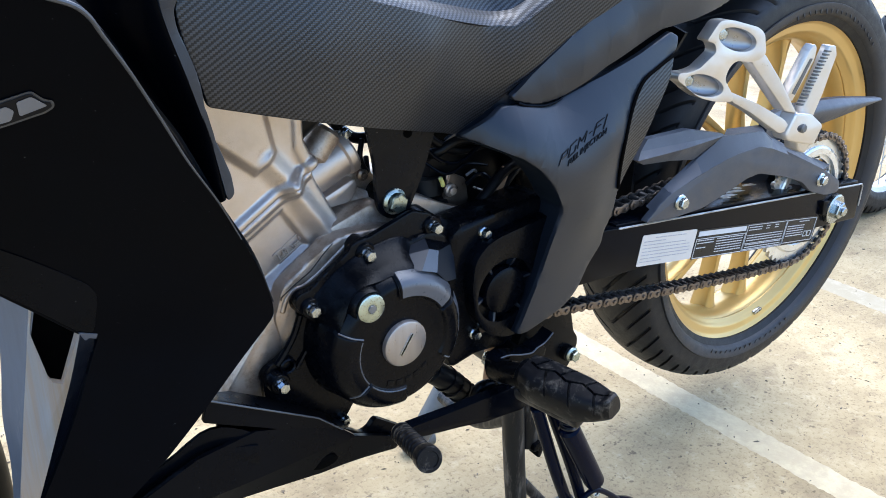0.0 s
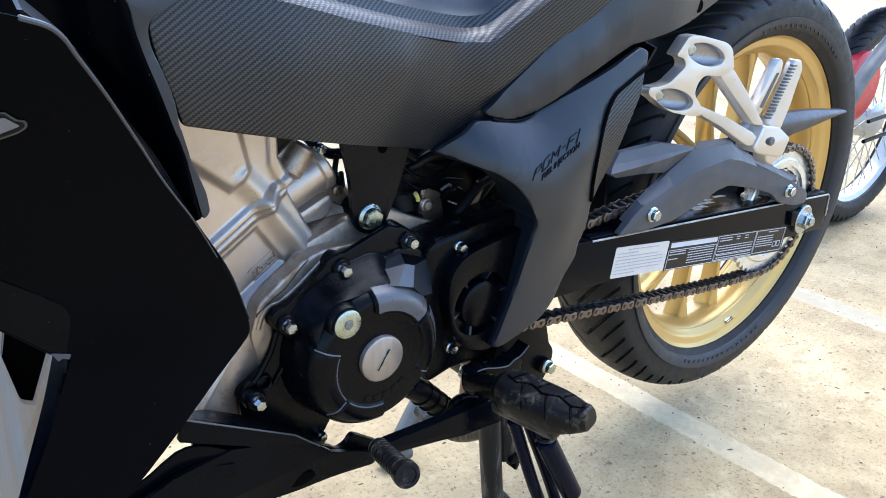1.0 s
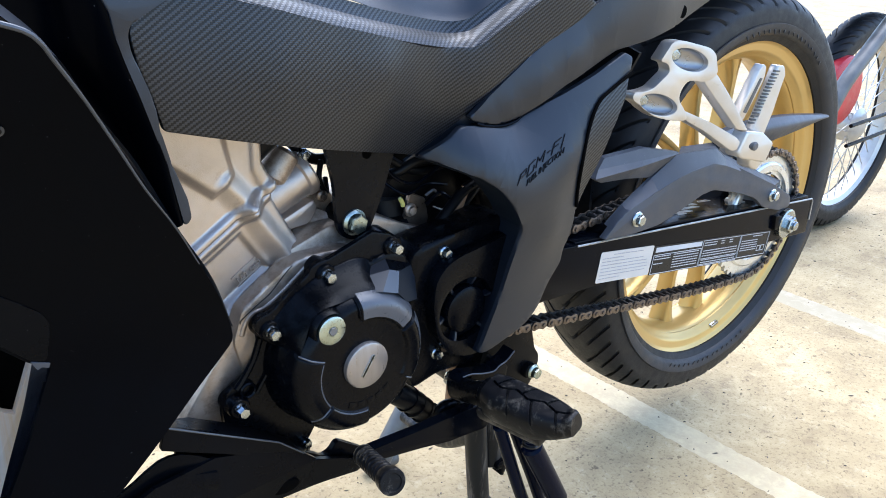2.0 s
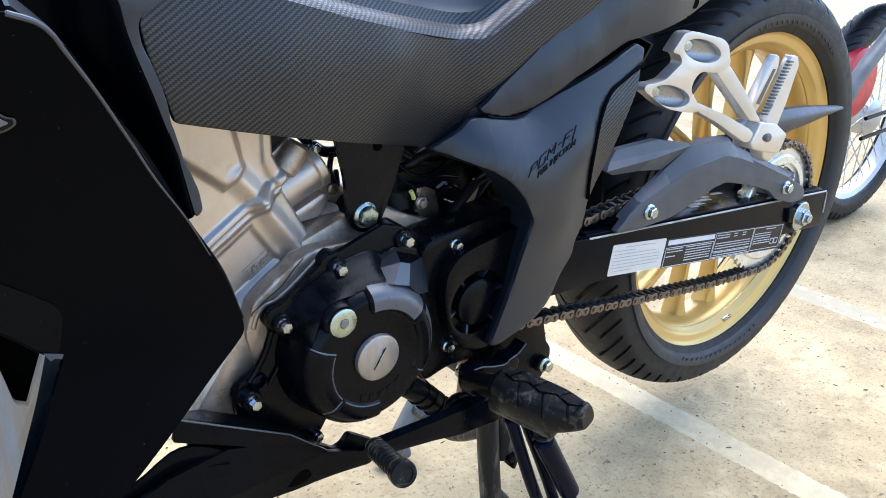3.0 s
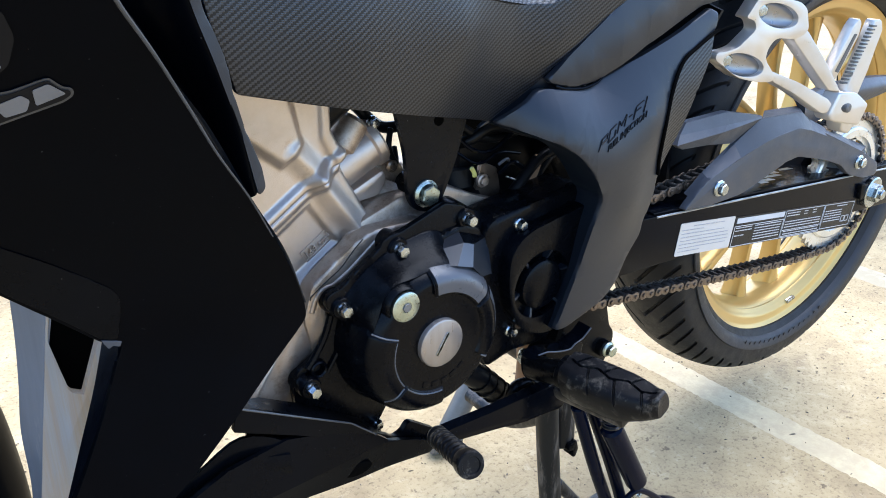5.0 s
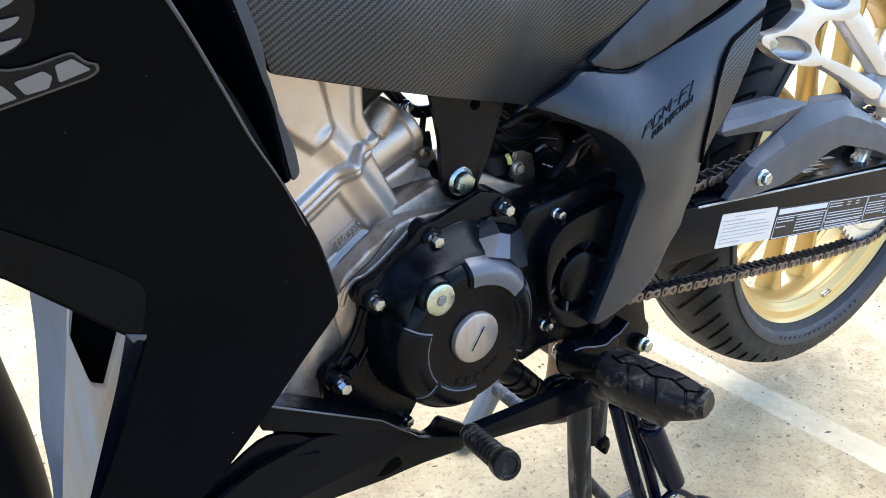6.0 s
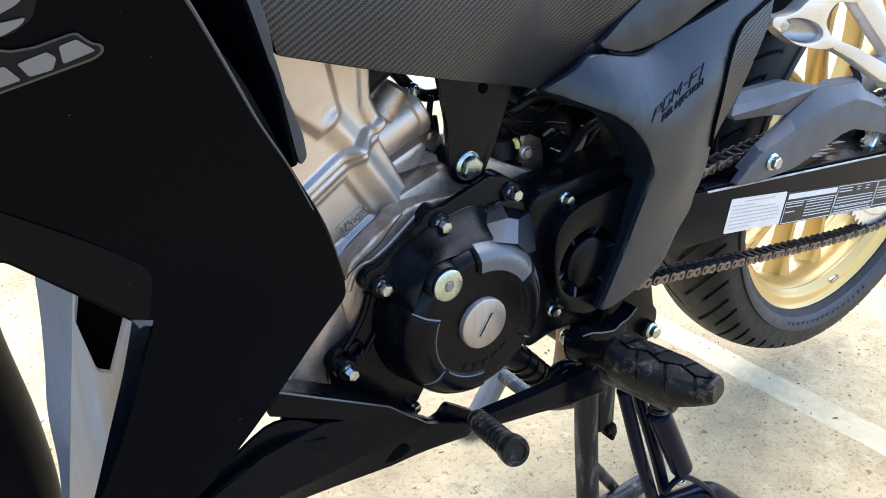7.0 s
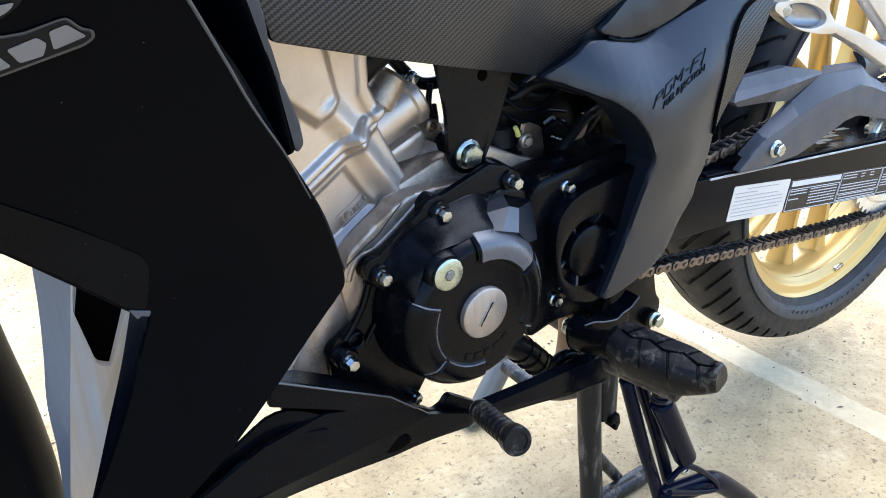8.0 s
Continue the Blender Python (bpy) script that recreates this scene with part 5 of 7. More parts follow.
part("pan_side", panel([(-0.95, 0.312), (-0.855, 0.2957), (-0.8181, 0.2921), (-0.7654, 0.2854), (-0.7126, 0.2812), (-0.690, 0.2710), (-0.6541, 0.2530), (-0.648, 0.2460), (-0.656, 0.2378), (-0.7407, 0.2548), (-0.8155, 0.2704), (-0.8392, 0.2748), (-0.95, 0.285)], field([(-0.95, -0.139, 0.31), (-0.855, -0.130, 0.2957), (-0.7126, -0.105, 0.281), (-0.654, -0.098, 0.252), (-0.656, -0.096, 0.238), (-0.7407, -0.106, 0.2548), (-0.8392, -0.119, 0.2748), (-0.95, -0.130, 0.285)]), 0.005, 0.0015, 0.003, 0.012), M_PAN, belly, "lower side strip")
part("pan_tongue", panel([(-0.7200, 0.2900), (-0.6998, 0.2756), (-0.6935, 0.2690), (-0.6874, 0.2656), (-0.6810, 0.2670), (-0.6757, 0.2776), (-0.6465, 0.2573), (-0.6470, 0.2472), (-0.70, 0.262)], field([(-0.72, -0.096, 0.29), (-0.6874, -0.088, 0.2656), (-0.6757, -0.090, 0.2776), (-0.6465, -0.092, 0.2573), (-0.70, -0.10, 0.262)]), 0.006, 0.002, [0.003, 0.003, 0.004, 0.004, 0.004, 0.006, 0.004, 0.004, 0.004], 0.012), M_PAN, belly, "raised rear tongue with a notch")
# black oval on the side strip stands for a shaded hole
part("pan_hole", plate([(-0.7390 + 0.0132 * math.cos(radians(a)), 0.2667 + 0.0060 * math.sin(radians(a))) for a in range(0, 360, 12)], -0.1085, -0.1040, 0.0006, 0), M_RECESSBLACK, belly, "black oval for the shade in an access hole")
# dark sheet added inside the pan so the slot looks shaded
part("pan_slot_shade", plate([(-0.828, 0.352), (-0.79, 0.336), (-0.73, 0.300), (-0.73, 0.285), (-0.828, 0.292)], -0.098, -0.095, 0, 0.004), M_BLACKVOID, belly, "dark sheet added for the shade behind the slot")
# thin pale line in place of the highlight on the pan's top edge
part("pan_glint", tube([(-0.8440, -0.1255, 0.3805), (-0.797, -0.1190, 0.3506), (-0.745, -0.1090, 0.3163), (-0.7186, -0.1040, 0.2908)], 0.0008, 6, None, False), M_EDGEGLINT, belly, "pale line painted as the upper edge's highlight")
for top_line, y in (([(-0.918, 0.309), (-0.893, 0.3245), (-0.877, 0.332), (-0.867, 0.3365), (-0.848, 0.347), (-0.832, 0.347), (-0.815, 0.338), (-0.80, 0.326)], -0.1175), ([(-0.920, 0.301), (-0.909, 0.308), (-0.880, 0.322), (-0.860, 0.327), (-0.845, 0.329), (-0.825, 0.328), (-0.805, 0.322)], -0.1225)):
    part("pan_rib", sheet([
        [(x, y, z) for x, z in top_line],
        [(x, y - 0.001, z - 0.010) for x, z in top_line],
        [(x, y + 0.004, z - 0.030) for x, z in top_line],
    ], 0.003, (20, 6), None, (0, 1, 0)), M_PAN, belly, "black inner rib")

# ---- engine ----
case = part("crankcase", plate([(-0.800, 0.345), (-0.750, 0.412), (-0.706, 0.462), (-0.66, 0.478), (-0.622, 0.480), (-0.585, 0.462), (-0.50, 0.43), (-0.50, 0.36), (-0.56, 0.345), (-0.775, 0.334)], -0.059, 0.10, 0.004, 0.01), M_CASE, bike, "stained cast aluminium crankcase")
O = Vector((-0.735, 0.5))
UA, VA = Vector((0.832, 0.555)), Vector((-0.555, 0.832))


def cyl_pts(pts):
    return [tuple(O + UA * u + VA * v) for u, v in pts]


def cyl3(u, y, v):
    q = O + UA * u + VA * v
    return (q.x, y, q.y)


def step(d, w=0.003):
    """Smoothly from 0 to 1 as d passes zero."""
    t = min(1.0, max(0.0, d / w * 0.5 + 0.5))
    return t * t * (3 - 2 * t)


def half_plane(u, v, a, b):
    """The distance of (u, v) to the left of the line from a to b."""
    du, dv = b[0] - a[0], b[1] - a[1]
    return (du * (v - a[1]) - dv * (u - a[0])) / math.hypot(du, dv)


def capsule(u, v, a, b):
    du, dv = b[0] - a[0], b[1] - a[1]
    t = min(1.0, max(0.0, ((u - a[0]) * du + (v - a[1]) * dv) / (du * du + dv * dv)))
    return math.hypot(u - a[0] - du * t, v - a[1] - dv * t)


EDGE_V = (-0.068, -0.050, 0.000, 0.0055, 0.0065, 0.012, 0.020, 0.032, 0.052, 0.085, 0.130)
EDGE_U = (0.010, 0.014, 0.0190, 0.0225, 0.0235, 0.0262, 0.0254, 0.0272, 0.0403, 0.060, 0.060)


def casting(u, v):
    """How far the side of block and head stands out, with its ribs, flanges, pad and joint."""
    h = 0.0525 + 0.0075 * step(v - 0.0065, 0.002)
    raised = min(half_plane(u, v, (0.0067, 0.0419), (0.0205, 0.0780)), half_plane(u, v, (-0.0147, 0.0380), (0.0067, 0.0419)), -half_plane(u, v, (-0.0147, 0.0380), (-0.0215, 0.0600)))
    h += 0.0085 * step(raised, 0.004)
    h += 0.0075 * (1 - step(capsule(u, v, (-0.0015, 0.036), (0.0022, 0.0075)) - 0.0065, 0.009))
    h += 0.0080 * (1 - step(capsule(u, v, (0.0015, 0.003), (0.0035, -0.060)) - 0.0060, 0.009))
    e = float(np.interp(v, EDGE_V, EDGE_U))
    h += 0.0035 * step(0.0065 - (e - u), 0.003) * step(v - 0.0065, 0.002)
    h += 0.0040 * (1 - step(abs(v - 0.0115) - 0.0040, 0.003))
    h += 0.0045 * (1 - step(abs(v - 0.0015) - 0.0035, 0.003))
    h += 0.0050 * (1 - step(abs(v + 0.063 + (u + 0.02) * 0.12) - 0.0035, 0.004))
    pad = min(-0.0165 - u, -0.0095 - v, v + 0.050)
    h -= 0.0045 * step(pad, 0.003)
    h -= 0.0022 * (1 - step(abs(v - 0.0062) - 0.0005, 0.0008))
    return h


def casting_sheet(v0, v1, n, m=80):
    bm = bmesh.new()
    rows = []
    for k in range(n + 1):
        v = v0 + (v1 - v0) * k / n
        e = float(np.interp(v, EDGE_V, EDGE_U))
        row = []
        for q in range(m + 1):
            u = -0.105 + (e + 0.105) * q / m
            row.append(bm.verts.new(cyl3(u, -casting(u, v), v)))
        for q in range(1, 7):
            a = q / 6 * math.pi / 2
            base_y = casting(e, v)
            row.append(bm.verts.new(cyl3(e + 0.005 * math.sin(a), -base_y + 0.006 * (1 - math.cos(a)), v)))
        row.append(bm.verts.new(cyl3(e + 0.005, 0.07, v)))
        row.append(bm.verts.new(cyl3(-0.105, 0.07, v)))
        rows.append(row)
    for a, b in zip(rows, rows[1:]):
        for q in range(len(a)):
            w = (q + 1) % len(a)
            bm.faces.new((a[q], a[w], b[w], b[q]))
    bm.faces.new(rows[0][::-1])
    bm.faces.new(rows[-1])
    return bm


block = part("cylinder_block", casting_sheet(-0.068, 0.0062, 74), M_CAST, bike, "cast aluminium cylinder block", sharp=60)
head = part("cylinder_head", casting_sheet(0.0066, 0.130, 110), M_CAST, bike, "pale cast aluminium cylinder head", sharp=60)
part("gasket", plate(cyl_pts([(-0.104, 0.0055), (0.0235, 0.0055), (0.0235, 0.0068), (-0.104, 0.0068)]), -0.0570, 0.07, 0, 0), M_GREYSTEEL, block, "thin grey gasket line")
ta = math.atan2(UA.y, UA.x)
own = text_mesh("149 cm\u00b3", 0.0080, 0.0016)
c = O + UA * -0.0300 + VA * -0.0425
turn(own, Matrix.Translation((c.x, -0.0496, c.y)) @ Matrix.Rotation(-ta, 4, "Y") @ Matrix.Rotation(radians(90), 4, "X"))
part("capacity_text", own, M_CAST, block, "raised cast capacity figures")
fr = bmesh.new()
for u0, u1, v0, v1 in ((-0.0445, -0.0155, -0.0375, -0.0367), (-0.0445, -0.0155, -0.0480, -0.0472), (-0.0445, -0.0437, -0.0480, -0.0367), (-0.0163, -0.0155, -0.0480, -0.0367)):
    plate(cyl_pts([(u0, v0), (u1, v0), (u1, v1), (u0, v1)]), -0.0490, -0.0465, 0, 0, None, fr)
part("text_border", fr, M_CAST, block, "raised border")
part("case_shoulder", sheet([
    [cyl3(-0.09, -0.055, -0.064), cyl3(-0.04, -0.058, -0.066), cyl3(0.004, -0.056, -0.070), cyl3(0.03, -0.045, -0.062), cyl3(0.05, -0.03, -0.05)],
    [cyl3(-0.09, -0.066, -0.074), cyl3(-0.04, -0.070, -0.075), cyl3(0.006, -0.066, -0.079), cyl3(0.034, -0.056, -0.072), cyl3(0.058, -0.045, -0.062)],
    [cyl3(-0.09, -0.068, -0.092), cyl3(-0.04, -0.072, -0.090), cyl3(0.01, -0.070, -0.092), cyl3(0.04, -0.064, -0.088), cyl3(0.07, -0.055, -0.08)],
    [cyl3(-0.09, -0.062, -0.12), cyl3(-0.04, -0.064, -0.12), cyl3(0.01, -0.064, -0.12), cyl3(0.05, -0.062, -0.115), cyl3(0.08, -0.058, -0.11)],
], 0.01, (32, 24)), M_CASE, case, "rounded shoulder of the crankcase")
# pump housing beside the head
pump = part("pump_housing", lathe([(0.0, -0.030), (0.0150, -0.030), (0.0185, -0.027), (0.0195, -0.022), (0.0195, 0.012), (0.0215, 0.014), (0.0220, 0.020), (0.0205, 0.022), (0.0, 0.022)], (0, 0, 0), 32), M_CAST, bike, "cylindrical cast aluminium pump housing")
PUMP = Matrix.Translation((-0.690, -0.030, 0.511)) @ Matrix.Rotation(-0.46, 4, "Y") @ Matrix.Rotation(radians(-90), 4, "Z")
for v in pump.data.vertices:
    v.co = PUMP @ v.co
part("housing_flange", plate([(-0.702, 0.482), (-0.668, 0.497), (-0.664, 0.488), (-0.672, 0.474), (-0.696, 0.472)], -0.042, -0.015, 0.004, 0.006), M_CAST, pump, "stepped lower flange")
# darker casting puts the barrel's shade into its colour
part("housing_lug", tube([(-0.708, -0.036, 0.518), (-0.6900, -0.034, 0.5415)], 0.0135, 18, None, False), M_CASE, pump, "upper barrel in a darker brown, as unlit")
part("housing_foot", plate([(-0.680, 0.474), (-0.657, 0.489), (-0.652, 0.482), (-0.662, 0.452), (-0.680, 0.452)], -0.032, -0.01, 0.003, 0.004), M_CAST, pump, "cast foot below the housing")
hex_bolt((-0.662, -0.044, 0.499), pump, 0.0030, 0.005, 0.0055, material=M_CHAIN)
hex_bolt((-0.677, -0.040, 0.537), pump, 0.0042, 0.006, 0.0055)
part("case_lug", plate([(-0.815, 0.330), (-0.785, 0.376), (-0.748, 0.425), (-0.738, 0.40), (-0.752, 0.365), (-0.768, 0.318)], -0.071, -0.05, 0.004, 0.008), M_CASE, case, "cast lower lug")

# left engine cover
COV = [(-0.7505, 0.412), (-0.754, 0.418), (-0.752, 0.424), (-0.747, 0.427), (-0.740, 0.428), (-0.734, 0.432), (-0.726, 0.439), (-0.714, 0.446), (-0.704, 0.453), (-0.701, 0.459), (-0.694, 0.461), (-0.685, 0.462), (-0.641, 0.477), (-0.622, 0.471), (-0.609, 0.459), (-0.594, 0.438), (-0.589, 0.41), (-0.588, 0.39), (-0.592, 0.33), (-0.625, 0.305), (-0.68, 0.300), (-0.715, 0.325), (-0.728, 0.365), (-0.731, 0.385), (-0.736, 0.397), (-0.745, 0.404)]
skirt = [(-0.7470, 0.405), (-0.7450, 0.395), (-0.7515, 0.379), (-0.763, 0.368), (-0.776, 0.362), (-0.781, 0.345), (-0.779, 0.328), (-0.765, 0.311), (-0.706, 0.281), (-0.699, 0.287), (-0.690, 0.305), (-0.68, 0.32), (-0.66, 0.40), (-0.70, 0.43)]
part("case_joint", plate([(-0.7640, 0.4000), (-0.7560, 0.4260), (-0.7350, 0.4420), (-0.7150, 0.4540), (-0.7000, 0.4600), (-0.6600, 0.4600), (-0.6100, 0.4500), (-0.6000, 0.3500), (-0.7500, 0.3400)], -0.0740, -0.058, 0.003, 0.004, n=3), M_CASE, case, "cast joint face behind the cover")
part("joint_seam", tube([(-0.7575, -0.0738, 0.4155), (-0.756, -0.0740, 0.419), (-0.743, -0.0741, 0.428), (-0.730, -0.0741, 0.436), (-0.718, -0.0741, 0.448), (-0.709, -0.0738, 0.4555)], 0.00055, 6), M_CHAINDARK, case, "dark seam of the joint")
part("cast_ridge", tube([(-0.757, -0.0722, 0.404), (-0.753, -0.0722, 0.4145), (-0.746, -0.0722, 0.4215), (-0.737, -0.0722, 0.4232), (-0.726, -0.0722, 0.429), (-0.717, -0.0722, 0.435), (-0.700, -0.0722, 0.448), (-0.690, -0.0722, 0.456)], 0.0032, 10), M_CASE, case, "rounded cast ridge beside the cover")
part("mount_lug", plate([(-0.673, 0.502), (-0.652, 0.506), (-0.641, 0.490), (-0.638, 0.477), (-0.642, 0.455), (-0.672, 0.455)], -0.032, -0.018, 0.003, 0.004), M_CASE, case, "cast mounting lug below the pump")
cov = part("left_engine_cover", plate(COV, -0.0915, -0.0865, 0.0016, 0.003, n=3), M_ENGINE, bike, "satin black left engine cover with bolts")
CC = (-0.6695, 0.0, 0.3720)
part("cover_skirt", plate(skirt, -0.0820, -0.076, 0.002, 0.005, n=3), M_ENGINE, cov, "flat black lower skirt")
DOME_R = [0.0, 0.025, 0.038, 0.0420, 0.0428, 0.0434, 0.0440, 0.0446, 0.0452, 0.0475, 0.0500, 0.0530, 0.0555, 0.0580, 0.0600, 0.0615, 0.0630, 0.0645, 0.0655, 0.0665, 0.0700, 0.0740, 0.0775]


def smooth_step(d, w):
    t = min(1.0, max(0.0, d / w * 0.5 + 0.5))
    return t * t * (3 - 2 * t)


def in_arc(a, a0, a1):
    """One inside the arc from a0 to a1 degrees, easing to zero at its ends."""
    mid, half = (a0 + a1) / 2, (a1 - a0) / 2
    off = abs((a - mid + 180) % 360 - 180)
    return smooth_step(half - off, 1.6)


def dome_depth(r, a):
    """The generator dome: a flat face inside a rim that is raised in four stretches with gaps between."""
    rim = max(in_arc(a, -30, 30), in_arc(a, 32.5, 96), in_arc(a, 158, 219), in_arc(a, 221.5, 275))
    y = -0.1238 - 0.0026 * rim * smooth_step(r - 0.0438, 0.0014)
    y += 0.0125 * max(0.0, (r - 0.0530) / 0.0135) ** 2.0
    if r > 0.0665:
        y = y + (r - 0.0665) * 3.2
    return min(y, -0.080)


bm = bmesh.new()
rows = []
for r in DOME_R:
    if r == 0:
        rows.append([bm.verts.new((CC[0], dome_depth(0, 0), CC[2]))])
    else:
        rows.append([bm.verts.new((CC[0] + r * math.cos(radians(a)), dome_depth(r, a), CC[2] + r * math.sin(radians(a)))) for a in np.arange(0, 360, 0.8)])
for a_, b_ in zip(rows, rows[1:]):
    n_ = len(b_)
    for k in range(n_):
        if len(a_) == 1:
            bm.faces.new((a_[0], b_[k], b_[(k + 1) % n_]))
        else:
            bm.faces.new((a_[k], a_[(k + 1) % n_], b_[(k + 1) % n_], b_[k]))
part("cover_dome", bm, M_ENGINE, cov, "round generator dome with a stepped rim", sharp=35)
# a thin grey skin on the rim's upper stretch, light painted onto the dome
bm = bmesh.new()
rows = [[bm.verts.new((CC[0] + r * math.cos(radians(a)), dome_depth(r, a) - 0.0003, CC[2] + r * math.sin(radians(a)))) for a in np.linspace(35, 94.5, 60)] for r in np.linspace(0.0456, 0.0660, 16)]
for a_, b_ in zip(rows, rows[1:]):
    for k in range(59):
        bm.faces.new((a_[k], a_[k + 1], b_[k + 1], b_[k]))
part("dome_lit_skin", bm, M_ENGINE_LIT, cov, "grey skin painted as light on the rim", sharp=60)
# second grey skin: light painted on the rim's outer edge
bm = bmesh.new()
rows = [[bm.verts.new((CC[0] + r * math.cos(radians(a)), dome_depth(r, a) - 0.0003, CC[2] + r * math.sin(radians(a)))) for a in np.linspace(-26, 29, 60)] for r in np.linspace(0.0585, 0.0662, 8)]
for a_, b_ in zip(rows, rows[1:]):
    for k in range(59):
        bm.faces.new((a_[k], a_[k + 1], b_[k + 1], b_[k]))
part("dome_lit_skin", bm, M_ENGINE_LIT, cov, "grey skin painted as light on the rim's outer edge", sharp=60)
# lines on the rim's steps; the pale ones are painted highlights
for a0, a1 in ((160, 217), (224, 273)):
    part("step_edge", tube([(CC[0] + 0.0447 * math.cos(radians(a)), dome_depth(0.0449, a) + 0.0002, CC[2] + 0.0447 * math.sin(radians(a))) for a in np.linspace(a0, a1, 16)], 0.0007, 6, None, False), M_ENGINE_LIT, cov, "pale line painted as the step's highlight")
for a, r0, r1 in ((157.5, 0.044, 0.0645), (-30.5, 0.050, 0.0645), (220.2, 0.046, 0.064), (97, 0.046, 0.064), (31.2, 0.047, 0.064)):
    part("step_edge", tube([(CC[0] + r * math.cos(radians(a)), dome_depth(r, a) - 0.0012, CC[2] + r * math.sin(radians(a))) for r in np.linspace(r0, r1, 6)], 0.0008, 6, None, False), M_ENGINE_LIT if a in (157.5, -30.5, 220.2) else M_ENGINE, cov)


def ray_out(poly, c, a):
    """How far the outline poly lies from c in the direction a."""
    far = 0.0
    dx, dz = math.cos(a), math.sin(a)
    for (x0, z0), (x1, z1) in zip(poly, poly[1:] + poly[:1]):
        ex, ez = x1 - x0, z1 - z0
        den = dx * ez - dz * ex
        if abs(den) < 1e-9:
            continue
        t = ((x0 - c[0]) * ez - (z0 - c[1]) * ex) / den
        s = ((x0 - c[0]) * dz - (z0 - c[1]) * dx) / den
        if -1e-9 <= s <= 1 + 1e-9 and t > far:
            far = t
    return far


bc = (-0.676, 0.378)
circ = [(CC[0] + 0.0630 * math.cos(radians(a)), CC[2] + 0.0630 * math.sin(radians(a))) for a in range(0, 360, 4)]
plugc = [(-0.7015 + 0.0185 * math.cos(radians(a)), 0.4145 + 0.0185 * math.sin(radians(a))) for a in range(0, 360, 8)]
bm = bmesh.new()
rings = []
NA = 180
outs, ins = [], []
for k in range(NA):
    a = 2 * math.pi * k / NA
    ins.append(max(ray_out(circ, bc, a), ray_out(plugc, bc, a)))
    room = ray_out(COV, bc, a) - ins[-1]
    wide = smooth_step(55 - abs(math.degrees(a) - 125), 20)
    outs.append(ins[-1] + (1 - wide) * min(0.016, max(0.004, 0.5 * room)) + wide * 0.70 * room)
ins = [sum(ins[(k + j) % NA] for j in range(-4, 5)) / 9 for k in range(NA)]
outs = [min(outs[(k + j) % NA] for j in range(-1, 2)) for k in range(NA)]
outs = [sum(outs[(k + j) % NA] for j in range(-4, 5)) / 9 for k in range(NA)]
for f, y in ((0.0, -0.112), (0.0, -0.1165), (0.06, -0.1170), (0.20, -0.1140), (0.40, -0.1075), (0.62, -0.1005), (0.82, -0.0955), (0.94, -0.0930), (1.0, -0.0918), (1.02, -0.085)):
    rings.append([bm.verts.new((bc[0] + (i_ + (o_ - i_) * f) * math.cos(2 * math.pi * k / NA), y, bc[1] + (i_ + (o_ - i_) * f) * math.sin(2 * math.pi * k / NA))) for k, (i_, o_) in enumerate(zip(ins, outs))])
for a_, b_ in zip(rings, rings[1:]):
    for k in range(NA):
        bm.faces.new((a_[k], a_[(k + 1) % NA], b_[(k + 1) % NA], b_[k]))
part("cover_body", bm, M_ENGINE, cov, "sloping black body of the cover", sharp=50)
part("upper_bulge", plate([(-0.690, 0.428), (-0.672, 0.4415), (-0.645, 0.4525), (-0.626, 0.4560), (-0.607, 0.450), (-0.598, 0.43), (-0.594, 0.385), (-0.62, 0.38), (-0.69, 0.39)], -0.0960, -0.08, 0.004, 0.006), M_ENGINE, cov, "raised upper part of the cover")
part("plug_boss", lathe([(0.0131, -0.115), (0.0136, -0.1215), (0.0146, -0.1222), (0.0160, -0.1205), (0.0180, -0.116), (0.0215, -0.105), (0.0235, -0.09)], (-0.7015, 0.0, 0.4145), 40), M_ENGINE, cov, sharp=25)
# faceted ridge from the dome up to the upper bolt; facet tones imitate light


def facet(pts, material, label):
    """A flat facet with a body behind it."""
    own = bmesh.new()
    vs = [own.verts.new(p) for p in pts]
    f = own.faces.new(vs)
    res = bmesh.ops.extrude_face_region(own, geom=[f])
    for v in res["geom"]:
        if isinstance(v, bmesh.types.BMVert):
            v.co.y = -0.085
    bmesh.ops.triangulate(own, faces=[g for g in own.faces if len(g.verts) > 4])
    return part("ridge_facet", own, material, cov, label, sharp=10)


facet([(-0.6348, -0.1085, 0.4468), (-0.6244, -0.1085, 0.4428), (-0.6340, -0.1205, 0.4290), (-0.6500, -0.1205, 0.4345)], M_ENGINE_LIT, "pale facet painted as lit")
facet([(-0.6244, -0.1085, 0.4428), (-0.5980, -0.0940, 0.4386), (-0.6030, -0.1080, 0.4100), (-0.6200, -0.1160, 0.4150), (-0.6340, -0.1205, 0.4290)], M_SATIN, "satin facet painted as half lit")
facet([(-0.6348, -0.1085, 0.4468), (-0.6500, -0.1205, 0.4345), (-0.6671, -0.1100, 0.4360), (-0.6690, -0.1000, 0.4420), (-0.6300, -0.0940, 0.4520)], M_SATIN, "satin facet painted as half lit")
facet([(-0.6348, -0.1085, 0.4468), (-0.6300, -0.0940, 0.4520), (-0.6090, -0.0920, 0.4450), (-0.5980, -0.0940, 0.4386), (-0.6244, -0.1085, 0.4428)], M_ENGINE, "black facet")
cap = part("inspection_cap", lathe([(0.0, -0.1288), (0.0195, -0.1288), (0.0208, -0.1281), (0.0212, -0.1270), (0.0212, -0.122)], (-0.6698, 0, 0.3738), 48), M_CAP, cov, "brushed steel inspection cap with a slot")
# black bar for the slot's shade, with bright zinc bars along it
own = box(-0.0008, 0.0008, -0.0006, 0.0006, -0.0105, 0.0105, 0.0003)
